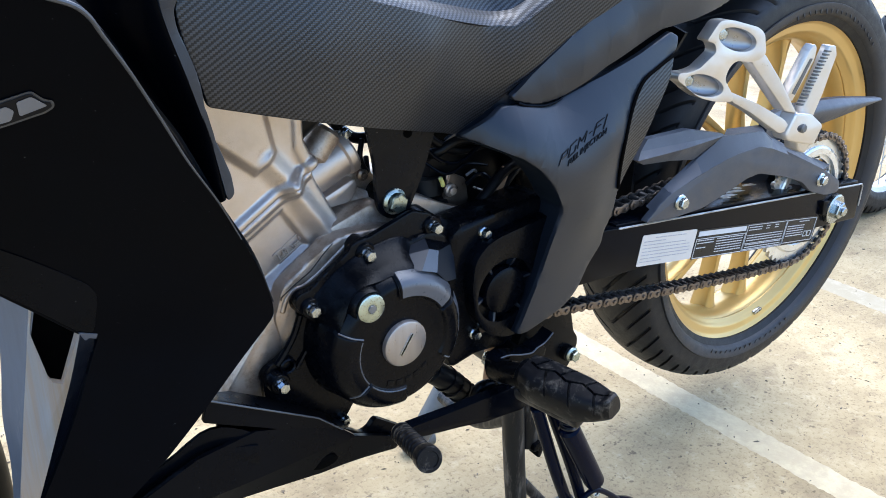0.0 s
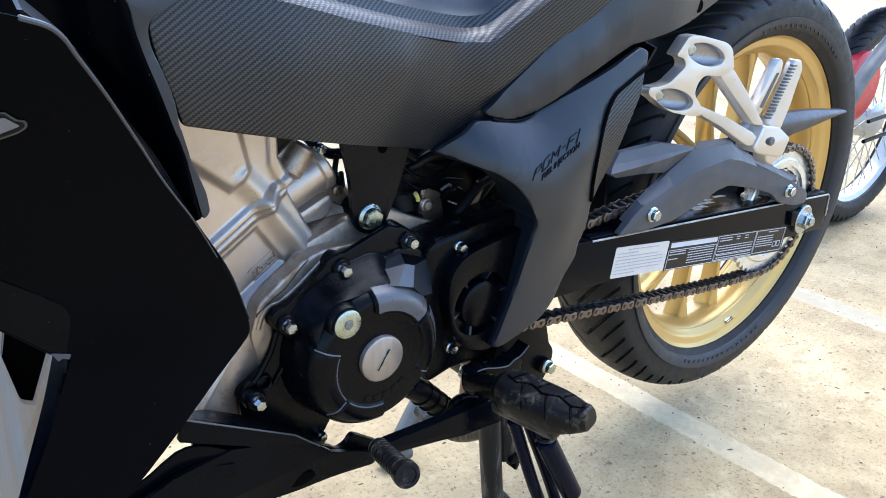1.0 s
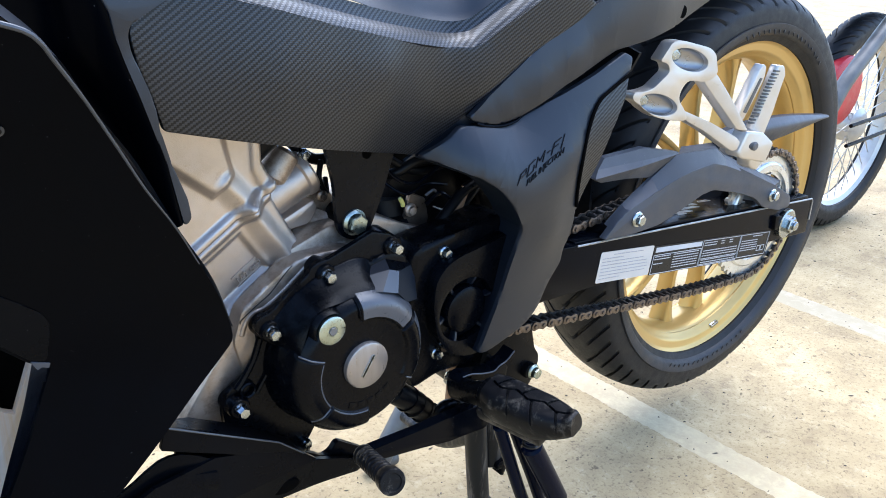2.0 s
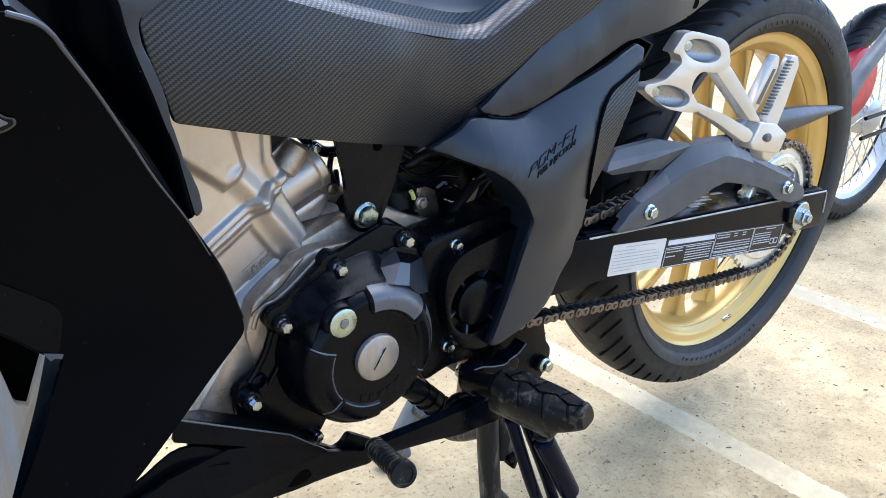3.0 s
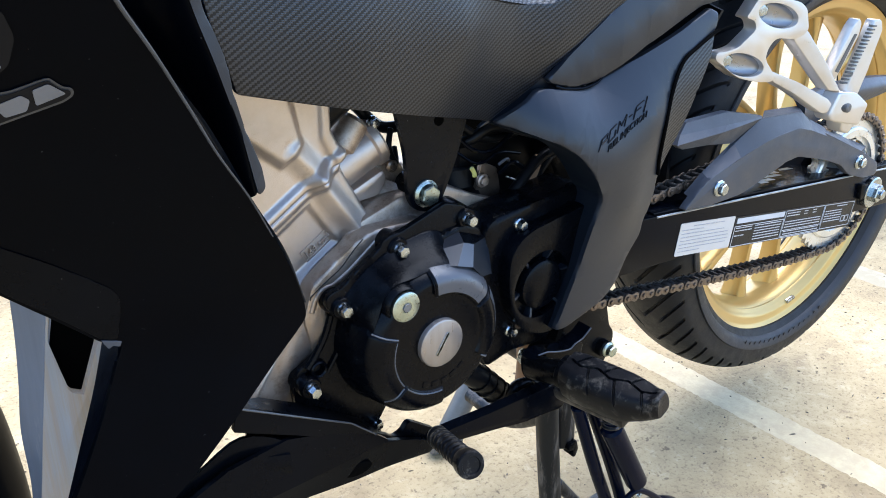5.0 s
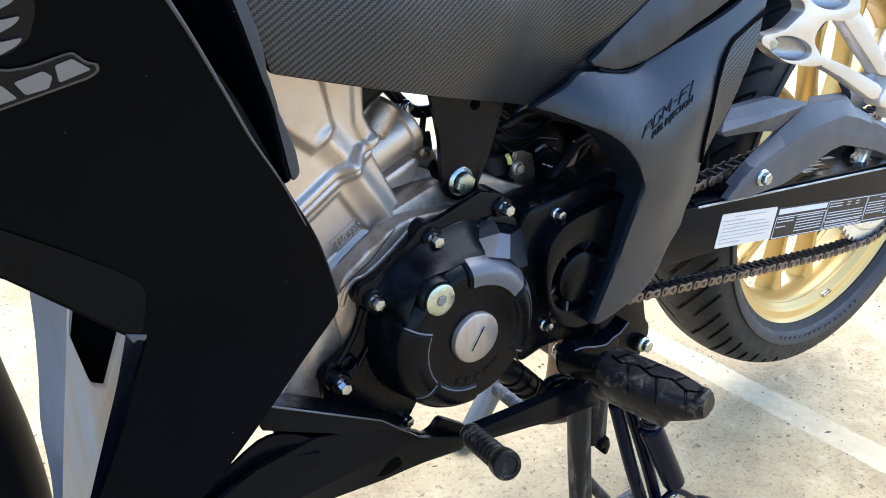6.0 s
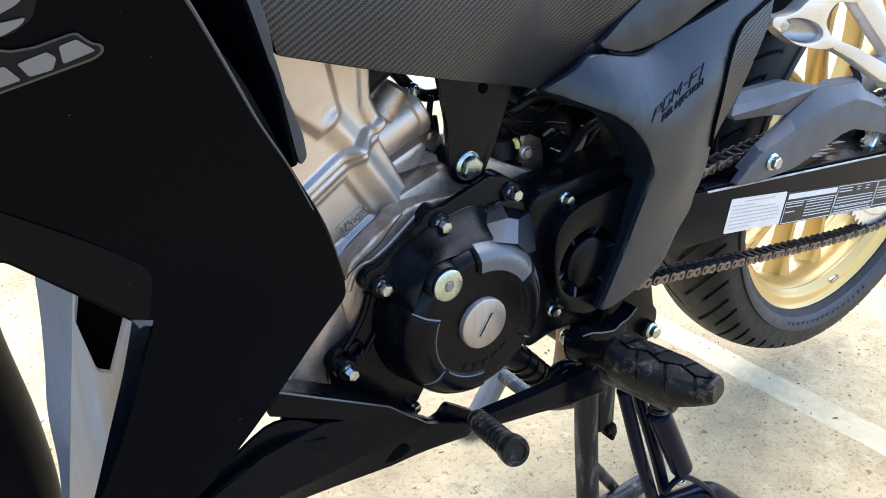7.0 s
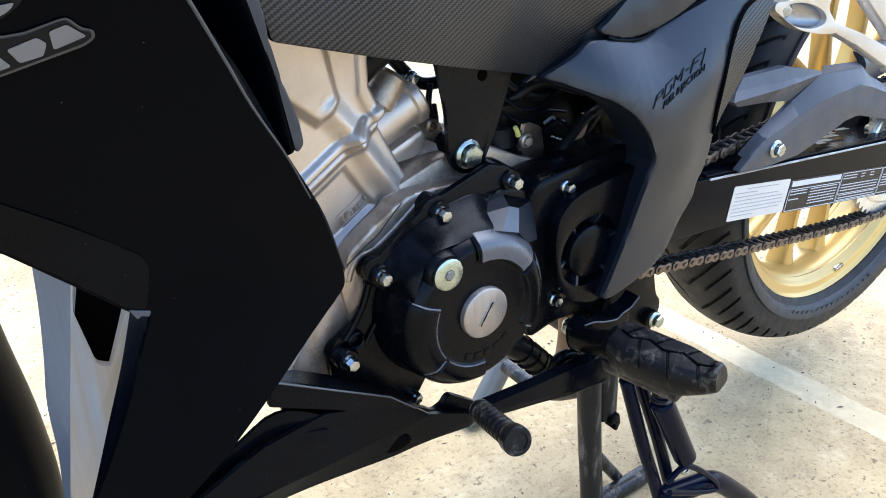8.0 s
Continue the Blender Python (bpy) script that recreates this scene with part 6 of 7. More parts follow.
part("slot", turn(own, Matrix.Translation((-0.6698, -0.1289, 0.3738)) @ Matrix.Rotation(radians(32), 4, "Y")), M_RECESSBLACK, cap)
for s in (-1, 1):
    own = box(-0.0003, 0.0003, -0.0006, 0.0006, -0.0108, 0.0108, 0.0001)
    part("slot_lip", turn(own, Matrix.Translation((-0.6698, -0.1291, 0.3738)) @ Matrix.Rotation(radians(32), 4, "Y") @ Matrix.Translation((0.0011 * s, 0, 0))), M_ZINC, cap)
plug = part("oil_plug", lathe([(0.0, -0.1240), (0.0040, -0.1240), (0.0044, -0.1245), (0.0112, -0.1245), (0.0126, -0.1236), (0.0129, -0.116)], (-0.7015, 0.0, 0.4145), 40), M_ZINCY, cov, "zinc-plated screw plug")
part("plug_socket", lathe([(0.0, -0.0006), (0.0036, -0.0006), (0.0040, 0.0), (0.0040, 0.001), (0, 0.001)], (-0.7015, -0.1248, 0.4145), 6), M_GREYSTEEL, plug)
for pts, r in (([(-0.7460, -0.0845, 0.4050), (-0.7520, -0.0845, 0.3880), (-0.7610, -0.0845, 0.3730), (-0.7690, -0.0845, 0.3630)], 0.0030), ([(-0.7290, -0.0835, 0.3950), (-0.7370, -0.0835, 0.3750), (-0.7510, -0.0835, 0.3530)], 0.0022)):
    part("skirt_rib", tube(pts, r, 8), M_ENGINE, cov, "black stiffening rib")
part("skirt_cup", lathe([(0.0045, 0.004), (0.0050, -0.005), (0.0062, -0.006), (0.0074, -0.005), (0.0080, 0.004)], (-0.7600, -0.083, 0.3610), 22), M_ENGINE, cov, "hollow black boss")
# worn-off raised bars in place of the maker's word
bm = bmesh.new()
for k in range(5):
    a = radians(250 + 14.5 * k)
    own = box(-0.0034, 0.0034, -0.0004, 0.0004, -0.0027, 0.0027, 0.0002)
    join(bm, turn(own, Matrix.Translation((CC[0] + 0.0375 * math.cos(a), -0.1240, CC[2] + 0.0375 * math.sin(a))) @ Matrix.Rotation(-(a + math.pi / 2), 4, "Y")))
part("worn_marks", bm, M_ENGINE, cov, "faint raised bars")
for x, z, y in ((-0.6205, 0.4595, -0.0900), (-0.6885, 0.4495, -0.0900), (-0.7405, 0.4125, -0.0900), (-0.7695, 0.3490, -0.0875)):
    part("bolt_boss", lathe([(0, -0.001), (0.0080, -0.001), (0.0092, 0.0005), (0.0100, 0.012), (0.0105, 0.03)], (x, y - 0.0035, z), 24), M_ENGINE, cov)
    hex_bolt((x, y - 0.0045, z), cov, 0.0050, 0.0085, 0.0058, spin=x * 40)
hex_bolt((-0.7045, -0.083, 0.283), belly, 0.004, 0.005, 0.005)

# sprocket cover
SC = [(-0.6035, 0.448), (-0.596, 0.4545), (-0.548, 0.461), (-0.500, 0.468), (-0.482, 0.462), (-0.474, 0.442), (-0.512, 0.318), (-0.530, 0.312), (-0.566, 0.315), (-0.597, 0.307), (-0.610, 0.34), (-0.604, 0.40)]
sc = part("sprocket_cover", plate(SC, -0.100, -0.062, 0.006, 0.008), M_ENGINE, bike, "matt black sprocket cover with a round grille")
HC = (-0.5490, 0.0, 0.3870)
lob = [(-0.5890, 0.400), (-0.5870, 0.424), (-0.5760, 0.4370), (-0.5620, 0.4430), (-0.5010, 0.4530), (-0.4930, 0.4470), (-0.5195, 0.3340), (-0.5440, 0.3345), (-0.5680, 0.3450), (-0.5830, 0.3680)]
bm = bmesh.new()
rim_edges = []
for loop in (rounded(lob, 0.012, 5), [(HC[0] + 0.0325 * math.cos(2 * math.pi * k / 48), HC[2] + 0.0325 * math.sin(2 * math.pi * k / 48)) for k in range(48)]):
    vs = [bm.verts.new((p[0], -0.1150, p[1])) for p in loop]
    rim_edges += [bm.edges.new((vs[k], vs[(k + 1) % len(vs)])) for k in range(len(vs))]
bmesh.ops.triangle_fill(bm, use_beauty=True, edges=rim_edges)
res = bmesh.ops.extrude_face_region(bm, geom=bm.faces[:])
for v in res["geom"]:
    if isinstance(v, bmesh.types.BMVert):
        v.co.y = -0.095
bmesh.ops.recalc_face_normals(bm, faces=bm.faces)
bmesh.ops.bevel(bm, geom=[e for e in bm.edges if all(abs(v.co.y + 0.1150) < 1e-6 for v in e.verts) and len(e.link_faces) == 2 and e.calc_face_angle(0) > 0.8], offset=0.0012, segments=2, affect="EDGES", profile=0.5, clamp_overlap=True)
part("cover_lobe", bm, M_ENGINE, sc, "raised lobe round the grille")
part("grille_recess", lathe([(0.0, -0.1060), (0.0335, -0.1060), (0.0335, -0.100)], HC, 40), M_ENGINE, sc, "dark floor of the recess")
part("grille_disc", lathe([(0.0, -0.1180), (0.0205, -0.1172), (0.0232, -0.1155), (0.0240, -0.1120), (0.0240, -0.100)], HC, 48), M_ENGINE, sc, "flat round disc")
# fins lighter than the cover to imitate their lit edges
for a in (15, 72, 128, 192, 250, 312):
    own = plate([(0.0225, -0.1050), (0.0335, -0.1050), (0.0335, -0.1146), (0.0300, -0.1140), (0.0225, -0.1110)], -0.0013, 0.0013, 0.0003, 0, lambda x, y, z: (x, z, y))
    part("grille_fin", turn(own, Matrix.Translation((HC[0], 0, HC[2])) @ Matrix.Rotation(-radians(a), 4, "Y")), M_SATIN, sc)
# black strip laid on the cover as the slot's shade
part("dark_slot", plate([(-0.497, 0.435), (-0.489, 0.437), (-0.522, 0.325), (-0.530, 0.322)], -0.1185, -0.108, 0, 0.002), M_RECESSBLACK, sc, "black strip for the shade in the slot")
hex_bolt((-0.568, -0.1005, 0.4450), sc, 0.0045, 0.0075, 0.0062)
hex_bolt((-0.572, -0.1005, 0.341), sc, 0.0045, 0.0075, 0.0062, spin=0.9)

# engine hanger plate and the big bolt
hang = part("hanger_plate", plate([(-0.680, 0.580), (-0.596, 0.570), (-0.602, 0.540), (-0.614, 0.501), (-0.6255, 0.474), (-0.6310, 0.4645), (-0.6430, 0.4610), (-0.6550, 0.4660), (-0.6610, 0.4760), (-0.6625, 0.490), (-0.664, 0.514), (-0.674, 0.553)], -0.0680, -0.0630, 0.0015, [0.004, 0.004, 0.01, 0.01, 0.008, 0.008, 0.008, 0.008, 0.008, 0.008, 0.01, 0.01]), M_HANGER, bike, "black frame hanger plate with a large bolt")
hex_bolt((-0.6445, -0.0690, 0.4790), hang, 0.0090, 0.0085, 0.0118, material=M_ZINCY)
part("spacer", tube([(-0.6445, -0.062, 0.4790), (-0.6445, -0.036, 0.4790)], 0.0118, 18, None, False), M_FRAME, hang)
# black disc on the plate as a hole's shade
part("plate_hole", lathe([(0, -0.0005), (0.0045, -0.0005), (0.0045, 0.002), (0, 0.002)], (-0.632, -0.0682, 0.5385), 14), M_RECESSBLACK, hang)

# frame, cables and dark parts behind
part("main_frame", plate([(-0.90, 0.70), (-0.50, 0.62), (-0.40, 0.56), (-0.40, 0.44), (-0.47, 0.44), (-0.50, 0.50), (-0.58, 0.575), (-0.90, 0.63)], -0.05, 0.03, 0.006, 0.01), M_FRAME, bike, "black pressed steel frame")
# unseen box added to block the light through the gap
part("dark_filler_box", box(-0.580, -0.43, -0.030, 0.06, 0.425, 0.545, 0.008), M_BLACKVOID, bike, "black box added to keep the gap dark")
part("seat_rail", tube([(-0.45, -0.07, 0.58), (-0.25, -0.07, 0.66), (0.1, -0.06, 0.72)], 0.013, 12), M_FRAME, bike)
part("tail_underside", plate([(-0.36, 0.60), (-0.20, 0.66), (0.15, 0.74), (0.15, 0.85), (-0.40, 0.80), (-0.50, 0.66)], -0.075, 0.10, 0.006, 0.01), M_BLACKVOID, bike, "black seat underside")
part("inner_mudguard", sheet([[(-0.33, -0.07, 0.38), (-0.33, -0.07, 0.52), (-0.28, -0.07, 0.60)], [(-0.345, 0.0, 0.38), (-0.345, 0.0, 0.53), (-0.29, 0.0, 0.62)], [(-0.33, 0.07, 0.38), (-0.33, 0.07, 0.52), (-0.28, 0.07, 0.60)]], 0.004, (12, 12), None, (1, 0, 0)), M_BLACKVOID, bike, "black inner mudguard")
for k, pts in enumerate((
    [(-0.575, -0.06, 0.425), (-0.557, -0.064, 0.445), (-0.533, -0.062, 0.466), (-0.509, -0.06, 0.484), (-0.480, -0.06, 0.490)],
    [(-0.562, -0.056, 0.420), (-0.540, -0.058, 0.441), (-0.517, -0.058, 0.460), (-0.496, -0.056, 0.478), (-0.475, -0.05, 0.486)],
    [(-0.600, -0.045, 0.528), (-0.576, -0.050, 0.512), (-0.552, -0.048, 0.506), (-0.515, -0.05, 0.512)],
    [(-0.595, -0.04, 0.505), (-0.585, -0.05, 0.510), (-0.56, -0.055, 0.52), (-0.51, -0.055, 0.505)],
    [(-0.735, -0.02, 0.540), (-0.715, -0.045, 0.560), (-0.695, -0.035, 0.556), (-0.668, -0.03, 0.532), (-0.650, -0.03, 0.527), (-0.625, -0.03, 0.531)],
    [(-0.70, -0.01, 0.575), (-0.68, -0.03, 0.572), (-0.655, -0.035, 0.570), (-0.62, -0.03, 0.57)],
    [(-0.66, -0.04, 0.53), (-0.665, -0.045, 0.515), (-0.655, -0.04, 0.50), (-0.65, -0.03, 0.51)],
)):
    part("cable", tube(pts, (0.0055, 0.0045, 0.004, 0.005, 0.0050, 0.008, 0.0025)[k], 10), M_BLACKVOID, bike, "black cable")
part("rubber_hose", tube([(-0.735, -0.040, 0.540), (-0.720, -0.045, 0.556), (-0.700, -0.045, 0.568), (-0.670, -0.040, 0.575)], 0.0125, 14), M_BLACKVOID, bike, "black rubber hose")
for pts, r in (([(-0.61, -0.050, 0.525), (-0.59, -0.060, 0.505), (-0.565, -0.058, 0.500), (-0.535, -0.055, 0.515)], 0.0018), ([(-0.605, -0.052, 0.505), (-0.585, -0.062, 0.492), (-0.56, -0.060, 0.497), (-0.53, -0.055, 0.490)], 0.0015), ([(-0.555, -0.055, 0.475), (-0.545, -0.062, 0.486), (-0.53, -0.060, 0.478)], 0.0022)):
    part("wire_lead", tube(pts, r, 8), M_GLOSS, bike, "thin black wire")
part("cable_tie", tube([(-0.562, -0.063, 0.487), (-0.556, -0.066, 0.492), (-0.550, -0.063, 0.489)], 0.0014, 6), M_GREYPLASTIC, bike, "grey cable tie")
part("intake_rubber", lathe([(0.0, -0.012), (0.026, -0.012), (0.028, -0.009), (0.028, 0.0), (0.023, 0.004), (0.023, 0.02), (0.0, 0.02)], (0, 0, 0), 28), M_BLACKVOID, bike)
bpy.data.objects["intake_rubber"].matrix_basis = Matrix.Translation((-0.5800, -0.022, 0.4560)) @ Matrix.Rotation(radians(80), 4, "X")
part("sensor_bracket", plate([(-0.5690, 0.4870), (-0.5500, 0.4780), (-0.5450, 0.4560), (-0.5530, 0.4390), (-0.5790, 0.4450), (-0.5740, 0.4640)], -0.048, -0.044, 0.001, 0.003), M_CHAIN, bike, "oily grey-brown sensor bracket")
part("yellow_tab", tube([(-0.5835, -0.052, 0.4850), (-0.5805, -0.052, 0.4800), (-0.5795, -0.052, 0.4760)], 0.0022, 8), surface("yellow_plastic", (0.55, 0.50, 0.14), 0.5, bump=0, blotch=60, vary=0.15), bike, "small yellow wire tab")
part("rusty_strap", plate([(-0.5150, 0.4880), (-0.5050, 0.4840), (-0.5180, 0.4520), (-0.5290, 0.4560)], -0.0615, -0.0595, 0.0005, 0.001), M_RUST, bike, "brown steel strap")
part("wire_tip", tube([(-0.5520, -0.062, 0.4740), (-0.5430, -0.066, 0.4700)], 0.0009, 6, None, False), M_ZINC, bike, "bright wire end")
hex_bolt((-0.569, -0.050, 0.470), bike, 0.0045, 0.005, 0.0065, material=M_CASE)
part("brown_pipe", tube([(-0.497, -0.040, 0.320), (-0.494, -0.040, 0.272), (-0.492, -0.040, 0.244), (-0.494, -0.040, 0.212)], 0.0080, 14), M_RUST, bike, "rust-brown pipe")


# ---- stands, foot rests and shift lever ----
mount = part("pivot_plate", plate([(-0.500, 0.355), (-0.455, 0.365), (-0.432, 0.345), (-0.417, 0.290), (-0.4095, 0.281), (-0.4085, 0.269), (-0.413, 0.260), (-0.420, 0.242), (-0.470, 0.242), (-0.490, 0.262), (-0.486, 0.292), (-0.500, 0.310)], -0.088, -0.080, 0.002, 0.01), M_FRAME, bike, "black pivot plate")
hex_bolt((-0.424, -0.095, 0.266), mount, 0.0062, 0.008, 0.0085, material=M_ZINCY)
part("pivot_boss", lathe([(0, -0.009), (0.0085, -0.009), (0.0095, -0.007), (0.0095, 0.006)], (-0.427, -0.086, 0.267), 20), M_FRAME, mount)
part("cross_tube", tube([(-0.47, -0.09, 0.245), (-0.47, 0.10, 0.245)], 0.016, 16, None, False), M_DIRTY, bike)
STRIP = [(-0.5560, 0.2900), (-0.5605, 0.2990), (-0.5615, 0.3130), (-0.5560, 0.3200), (-0.5450, 0.3195), (-0.5300, 0.3150), (-0.5150, 0.3125), (-0.5080, 0.3160), (-0.4980, 0.3190), (-0.4880, 0.3270)]
peg_arm = part("peg_arm", tube([(-0.5545, -0.113, 0.3030), (-0.5540, -0.135, 0.3090), (-0.551, -0.160, 0.3185)], 0.0118, 18), M_FRAME, bike, "black foot rest stub")
part("stub_bracket", plate([(-0.534, 0.302), (-0.526, 0.286), (-0.484, 0.272), (-0.480, 0.300), (-0.500, 0.313), (-0.522, 0.311)], -0.110, -0.086, 0.0015, 0.003), M_FRAME, peg_arm, "black steel bracket")
part("bent_strip", sheet([[(x, -0.124, z) for x, z in STRIP], [(x, -0.108, z) for x, z in STRIP]], 0.0025, (28, 2), None, (0.3, 0, -0.95)), M_GLOSS, peg_arm, "bent black steel strip")
# pale line painted in as the highlight on the strip's edge
part("strip_glint", tube([(x, -0.1242, z) for x, z in STRIP[3:]], 0.0008, 6), M_EDGEGLINT, peg_arm, "pale line painted as the strip's edge highlight")
hex_bolt((-0.5490, -0.100, 0.3050), peg_arm, 0.0058, 0.008, 0.0075, material=M_ZINC, way=(-0.9, -0.4, 0))

# rubber foot rest: a full tapered block, the top cut by zigzag grooves
P0, P1 = Vector((-0.551, -0.160, 0.319)), Vector((-0.5365, -0.252, 0.3235))
d = (P1 - P0).normalized()
side = Vector((0, 0, 1)).cross(d).normalized()
topv = d.cross(side).normalized()
if topv.z < 0:
    topv = -topv
lean = Matrix.Rotation(radians(16), 3, d)
if (lean @ topv).x > topv.x:
    lean = lean.inverted()
side, topv = lean @ side, lean @ topv
L = (P1 - P0).length


def groove(s, l):
    """How deep the tread is cut at s across and l along the rest."""
    zig = 0.0025 * (abs(((l / 0.030) % 1.0) * 2 - 1) * 2 - 1)
    cut = abs(s - zig) < 0.0010
    for k in range(4):
        at = 0.010 + 0.026 * k
        cut = cut or (s > zig and abs(l - at - 0.35 * abs(s) - 0.25 * s) < 0.0010)
        cut = cut or (s < zig and abs(l - at - 0.012 + 0.55 * s) < 0.0010)
    cut = cut or False
    return 0.0030 if cut and 0.004 < l < L - 0.006 else 0.0


bm = bmesh.new()
rings = []
NR, NT, NB = 130, 72, 30
NQ = NT + NB
for j in range(NR + 1):
    u = j / NR
    l = u * L
    c = P0 + d * l
    end = 1 - 0.14 * max(0.0, (u - 0.92) / 0.08) ** 2
    w = (0.0200 - 0.0015 * u - 0.0085 * max(0.0, (u - 0.60) / 0.40) ** 1.5) * end * (1 - 0.15 * max(0.0, 1 - u / 0.12))
    top = 0.0170 + 0.0030 * math.exp(-((u - 0.97) / 0.045) ** 2)
    bot = 0.0205 + 0.0010 * u - 0.0205 * max(0.0, (u - 0.55) / 0.45) ** 1.2
    ring = []
    for q in range(NT):
        s = w * (2 * q / (NT - 1) - 1)
        hz = top * (1 - abs(s / w) ** 5 * 0.55)
        ring.append(bm.verts.new(c + side * s + topv * (hz - groove(s, l))))
    for q in range(NB):
        t = math.pi * (q + 1) / (NB + 1)
        ring.append(bm.verts.new(c + side * w * 1.02 * math.copysign(abs(math.cos(t)) ** 0.45, math.cos(t)) + topv * (top * 0.38 - (top * 0.38 + bot) * math.sin(t) ** 0.7)))
    rings.append(ring)
for a_, b_ in zip(rings, rings[1:]):
    for q in range(NQ):
        bm.faces.new((a_[q], a_[(q + 1) % NQ], b_[(q + 1) % NQ], b_[q]))
bm.faces.new(rings[0][::-1])
bm.faces.new(rings[-1])
footpeg = part("foot_rest", bm, M_RUBBER2, bike, "worn dirty black rubber foot rest with zigzag tread", sharp=32)
base_m = Matrix((( *side, 0), (*d, 0), (*topv, 0), (0, 0, 0, 1))).transposed()
base_m = Matrix.Translation(P0) @ base_m
part("underplate", turn(box(-0.015, 0.015, -0.012, L * 0.66, -0.026, -0.012, 0.004), base_m), M_DIRTY, footpeg, "dirty steel under plate")
part("hinge_washer", turn(lathe([(0, -0.004), (0.0145, -0.004), (0.0155, -0.003), (0.0155, 0.002), (0, 0.002)], (0, -0.004, -0.002), 28), base_m), M_FRAME, footpeg)

# shift lever
lever = part("shift_lever", plate([(-0.522, 0.290), (-0.540, 0.285), (-0.609, 0.2845), (-0.660, 0.286), (-0.676, 0.286), (-0.681, 0.279), (-0.670, 0.273), (-0.608, 0.264), (-0.574, 0.257), (-0.526, 0.252), (-0.512, 0.264)], -0.130, -0.119, 0.0018, 0.005), M_GLOSS, bike, "black steel shift lever with a ribbed rubber")
kp0, kp1 = Vector((-0.672, -0.126, 0.2825)), Vector((-0.6905, -0.196, 0.3055))
kd = (kp1 - kp0).normalized()
own = lathe([(0.0, -0.003)] + [(0.0086 if k % 4 in (0, 3) else 0.0098, k * 0.00185) for k in range(34)] + [(0.0112, 0.064), (0.0116, 0.0675), (0.0116, 0.0735), (0.0107, 0.0752), (0.0078, 0.0752), (0.0072, 0.074), (0.0, 0.074)], (0, 0, 0), 28)
q = Vector((0, 1, 0)).rotation_difference(kd).to_matrix().to_4x4()
part("shift_rubber", turn(own, Matrix.Translation(kp0) @ q), M_RUBBER2, lever, "ribbed black rubber sleeve", sharp=25)
part("linkage_boot", tube([(-0.600, -0.072, 0.294), (-0.588, -0.075, 0.284), (-0.568, -0.075, 0.265), (-0.545, -0.075, 0.236)], 0.0125, 14), M_BLACKVOID, lever, "black rubber boot")
for k in range(4):
    part("boot_ring", tube([(-0.585 + 0.010 * k, -0.075, 0.281 - 0.0105 * k), (-0.582 + 0.010 * k, -0.075, 0.278 - 0.0105 * k)], 0.0140, 14, None, False), M_BLACKVOID, lever)
part("linkage_rod", tube([(-0.564, -0.098, 0.256), (-0.559, -0.10, 0.273), (-0.542, -0.10, 0.272), (-0.522, -0.10, 0.263)], 0.0062, 10), M_FRAME, lever)

# centre stand
stand = part("centre_stand", tube([(-0.480, -0.062, 0.25), (-0.466, -0.062, 0.13), (-0.450, -0.064, 0.012)], 0.0130, 18), M_DIRTY, bike, "dirty black tubular centre stand")
part("stand_leg", tube([(-0.410, 0.139, 0.096), (-0.462, 0.139, 0.014)], 0.0150, 16, None, False), M_GREYSTEEL, stand, "scuffed grey stand leg")
part("stand_brace", tube([(-0.448, -0.062, 0.078), (-0.392, -0.05, 0.008)], 0.007, 10, None, False), M_DIRTY, stand)
part("stand_cross", tube([(-0.47, -0.06, 0.18), (-0.455, 0.02, 0.12), (-0.45, 0.10, 0.11)], 0.009, 12), M_DIRTY, stand)
part("stand_foot", tube([(-0.462, -0.066, 0.012), (-0.40, -0.066, 0.010), (-0.36, -0.066, 0.012)], 0.011, 12), M_DIRTY, stand)
part("stand_foot", tube([(-0.482, 0.139, 0.013), (-0.432, 0.139, 0.012)], 0.0110, 12, None, False), M_GREYSTEEL, stand)
part("stand_nub", plate([(-0.445, 0.137), (-0.434, 0.140), (-0.430, 0.126), (-0.434, 0.116), (-0.439, 0.118), (-0.438, 0.128), (-0.446, 0.128)], -0.075, -0.06, 0.0015, 0.003), M_FRAME, stand)
part("stand_sleeve", tube([(-0.448, -0.055, 0.25), (-0.4385, -0.055, 0.126)], 0.0150, 16, None, False), M_DIRTY, stand, "dirty steel sleeve")

# side stand with its spring
side_stand = part("side_stand", tube([(-0.546, -0.168, 0.286), (-0.511, -0.168, 0.199), (-0.473, -0.168, 0.112), (-0.438, -0.168, 0.012)], 0.0064, 16), M_STAND, bike, "gloss black side stand with spring")
part("stand_arm", tube([(-0.518, -0.160, 0.270), (-0.477, -0.160, 0.181), (-0.446, -0.160, 0.107)], 0.0062, 14), M_STAND, side_stand)
part("stand_toe", tube([(-0.480, -0.172, 0.118), (-0.442, -0.178, 0.116), (-0.403, -0.180, 0.106), (-0.356, -0.180, 0.066), (-0.312, -0.180, 0.022)], 0.0110, 14), M_STAND, side_stand)
part("toe_wire", tube([(-0.496, -0.19, 0.160), (-0.468, -0.19, 0.166), (-0.421, -0.19, 0.126), (-0.412, -0.19, 0.108), (-0.447, -0.19, 0.122), (-0.489, -0.19, 0.144)], 0.0030, 10), M_STAND, side_stand, "bent wire loop")
part("spring_cover", tube([(-0.520, -0.187, 0.264), (-0.469, -0.187, 0.175)], 0.0108, 18, None, False), M_STAND, side_stand, "black spring sleeve")
part("spring_hook", tube([(-0.477, -0.187, 0.180), (-0.473, -0.187, 0.163), (-0.466, -0.187, 0.154), (-0.459, -0.187, 0.158), (-0.463, -0.187, 0.178)], 0.0020, 8), M_ZINC, side_stand, "bright wire hook")
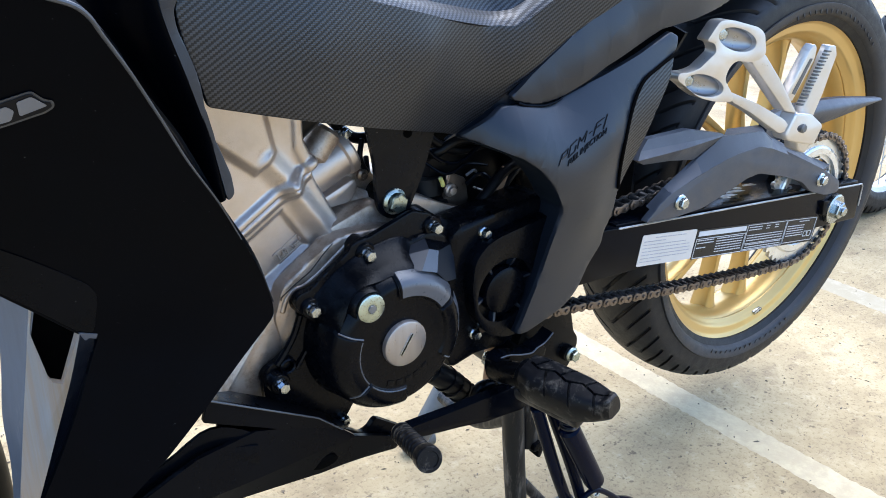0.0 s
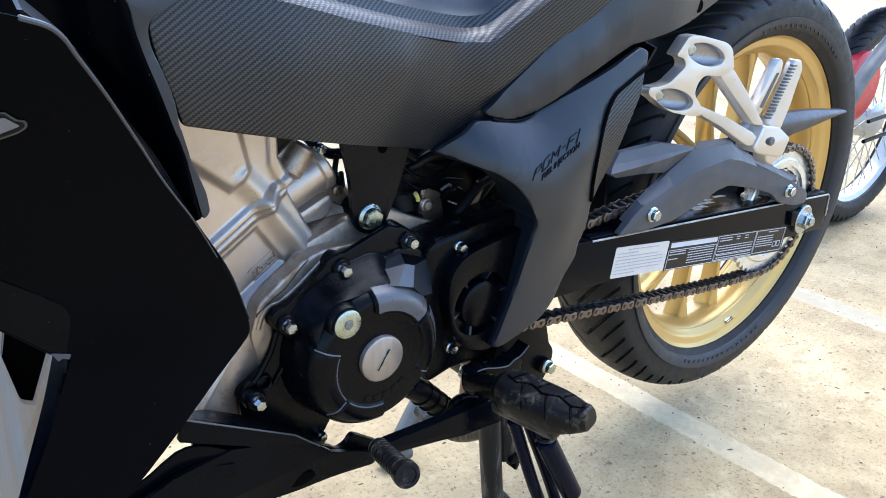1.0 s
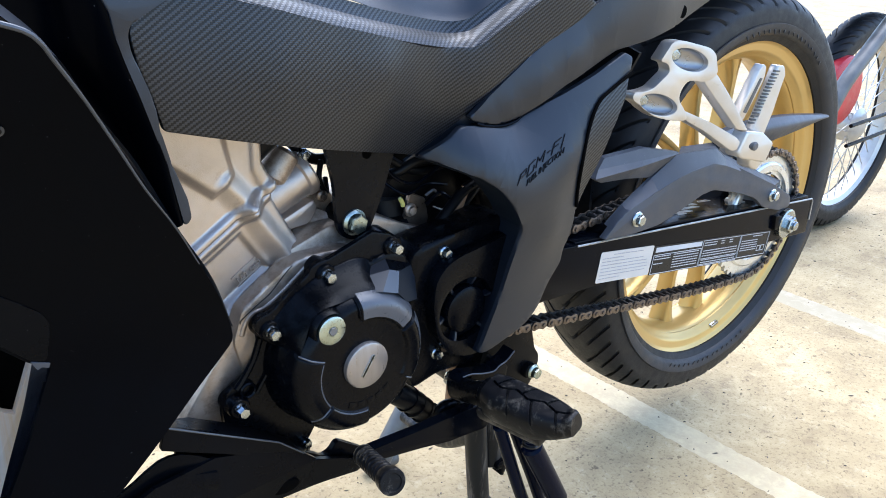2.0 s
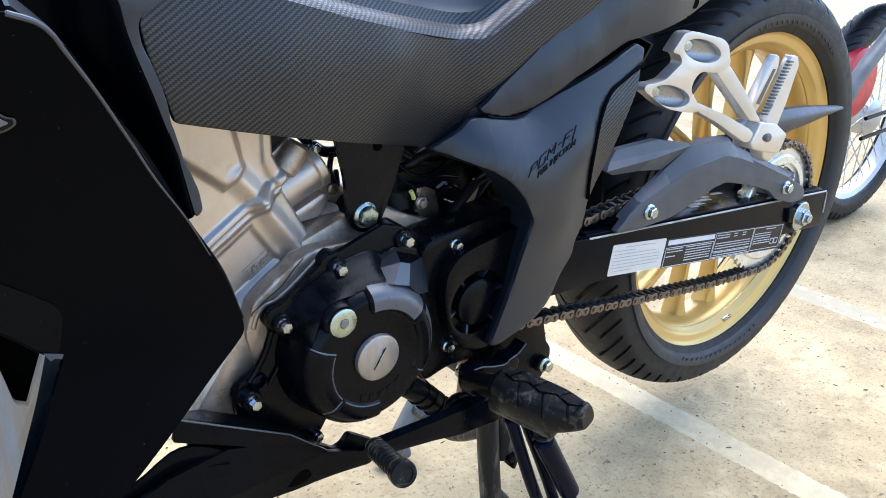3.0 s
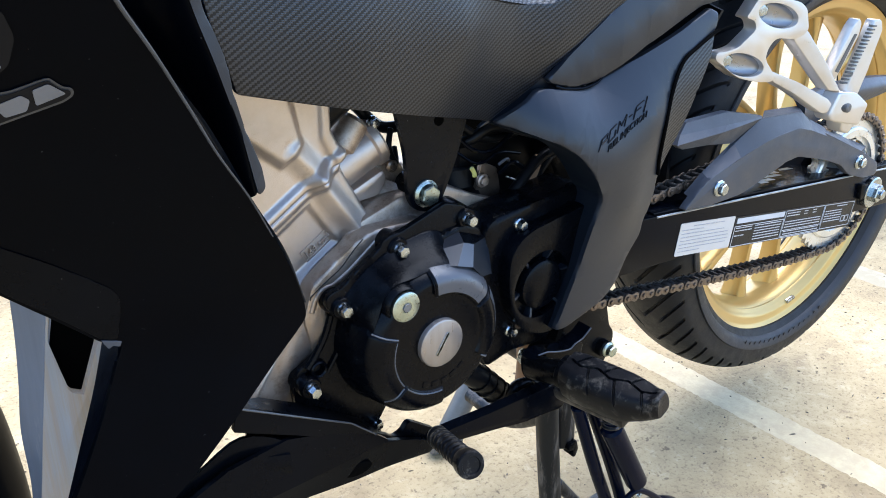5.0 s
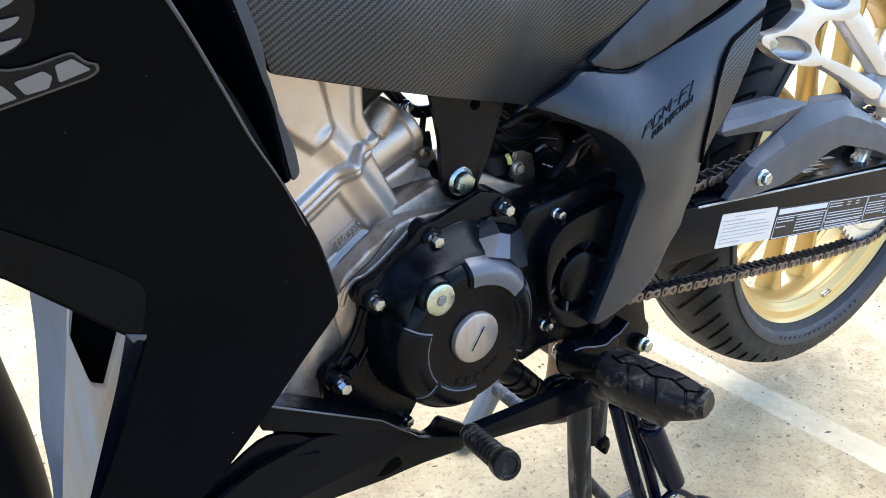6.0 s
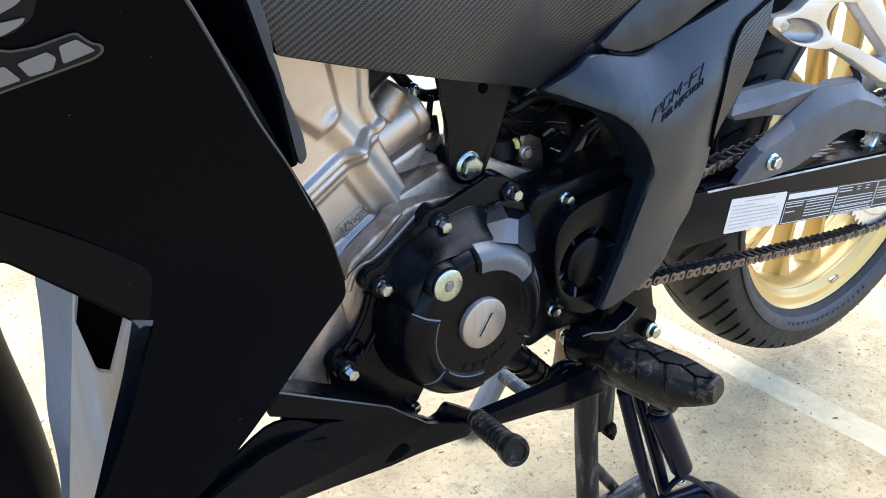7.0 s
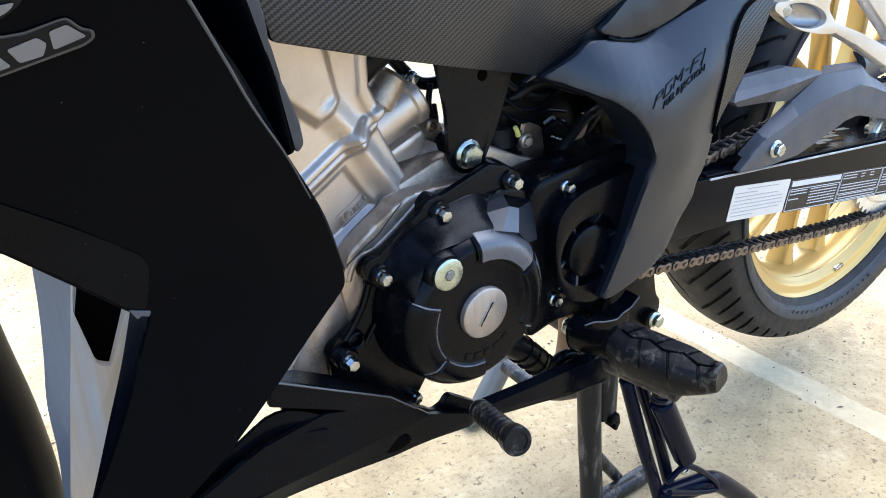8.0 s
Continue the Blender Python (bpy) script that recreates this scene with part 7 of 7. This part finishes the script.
part("spring_coil", tube([(-0.5185 + 0.008 * math.cos(k * 0.9), -0.187 + 0.008 * math.sin(k * 0.9), 0.262 + k * 0.0009) for k in range(20)], 0.0018, 6), M_DIRTY, side_stand)

# ---- the other motorcycle ----
other = thing("background_motorcycle", "older motorcycle with spoked wheel and red drum parked beyond", "motorcycle")
BW = (1.12, 0.30, 0.275)
ow = part("wheel", lathe([(0.0, -0.04), (0.03, -0.04), (0.045, -0.03), (0.045, 0.03), (0.0, 0.03)], BW, 28), M_CHROME, other, "spoked wheel hub")
part("tyre", tyre(BW, 0.277, 0.036, 0.222), M_RUBBER, ow, "dusty black tyre")
part("rim", lathe([(0.225, -0.026), (0.221, -0.028), (0.215, -0.022), (0.205, -0.016), (0.205, 0.016), (0.215, 0.022), (0.221, 0.028), (0.225, 0.026)], BW, 96, closed=True), M_CHROME, ow, "dull chrome rim")
for k in range(36):
    a = 2 * math.pi * k / 36
    b = a + (0.5 if k % 2 else -0.5)
    y = -0.025 if k % 4 < 2 else 0.025
    part("wire_spoke", tube([(BW[0] + 0.042 * math.cos(b), BW[1] + y, BW[2] + 0.042 * math.sin(b)), (BW[0] + 0.207 * math.cos(a), BW[1], BW[2] + 0.207 * math.sin(a))], 0.0016, 5, None, False), M_CHROME, ow)
part("brake_drum", lathe([(0.0, -0.05), (0.075, -0.05), (0.083, -0.045), (0.085, -0.02)], (BW[0] - 0.155, BW[1], BW[2] + 0.105), 36), M_RED, other, "red painted cover")
part("strut", tube([(0.775, 0.20, 0.335), (0.83, 0.20, 0.415), (0.90, 0.20, 0.475), (1.02, 0.20, 0.57)], 0.017, 12), M_GREYSTEEL, other, "grey painted strut")
for z in (0.295, 0.245):
    part("brake_rod", tube([(1.0, 0.235, z), (1.4, 0.235, z + 0.02)], 0.005, 8, None, False), M_FRAME, other)
part("body_side", plate([(0.9, 0.60), (1.6, 0.66), (1.7, 0.85), (0.9, 0.80)], 0.22, 0.38, 0.02, 0.05), M_FRAME, other, "dark bodywork")
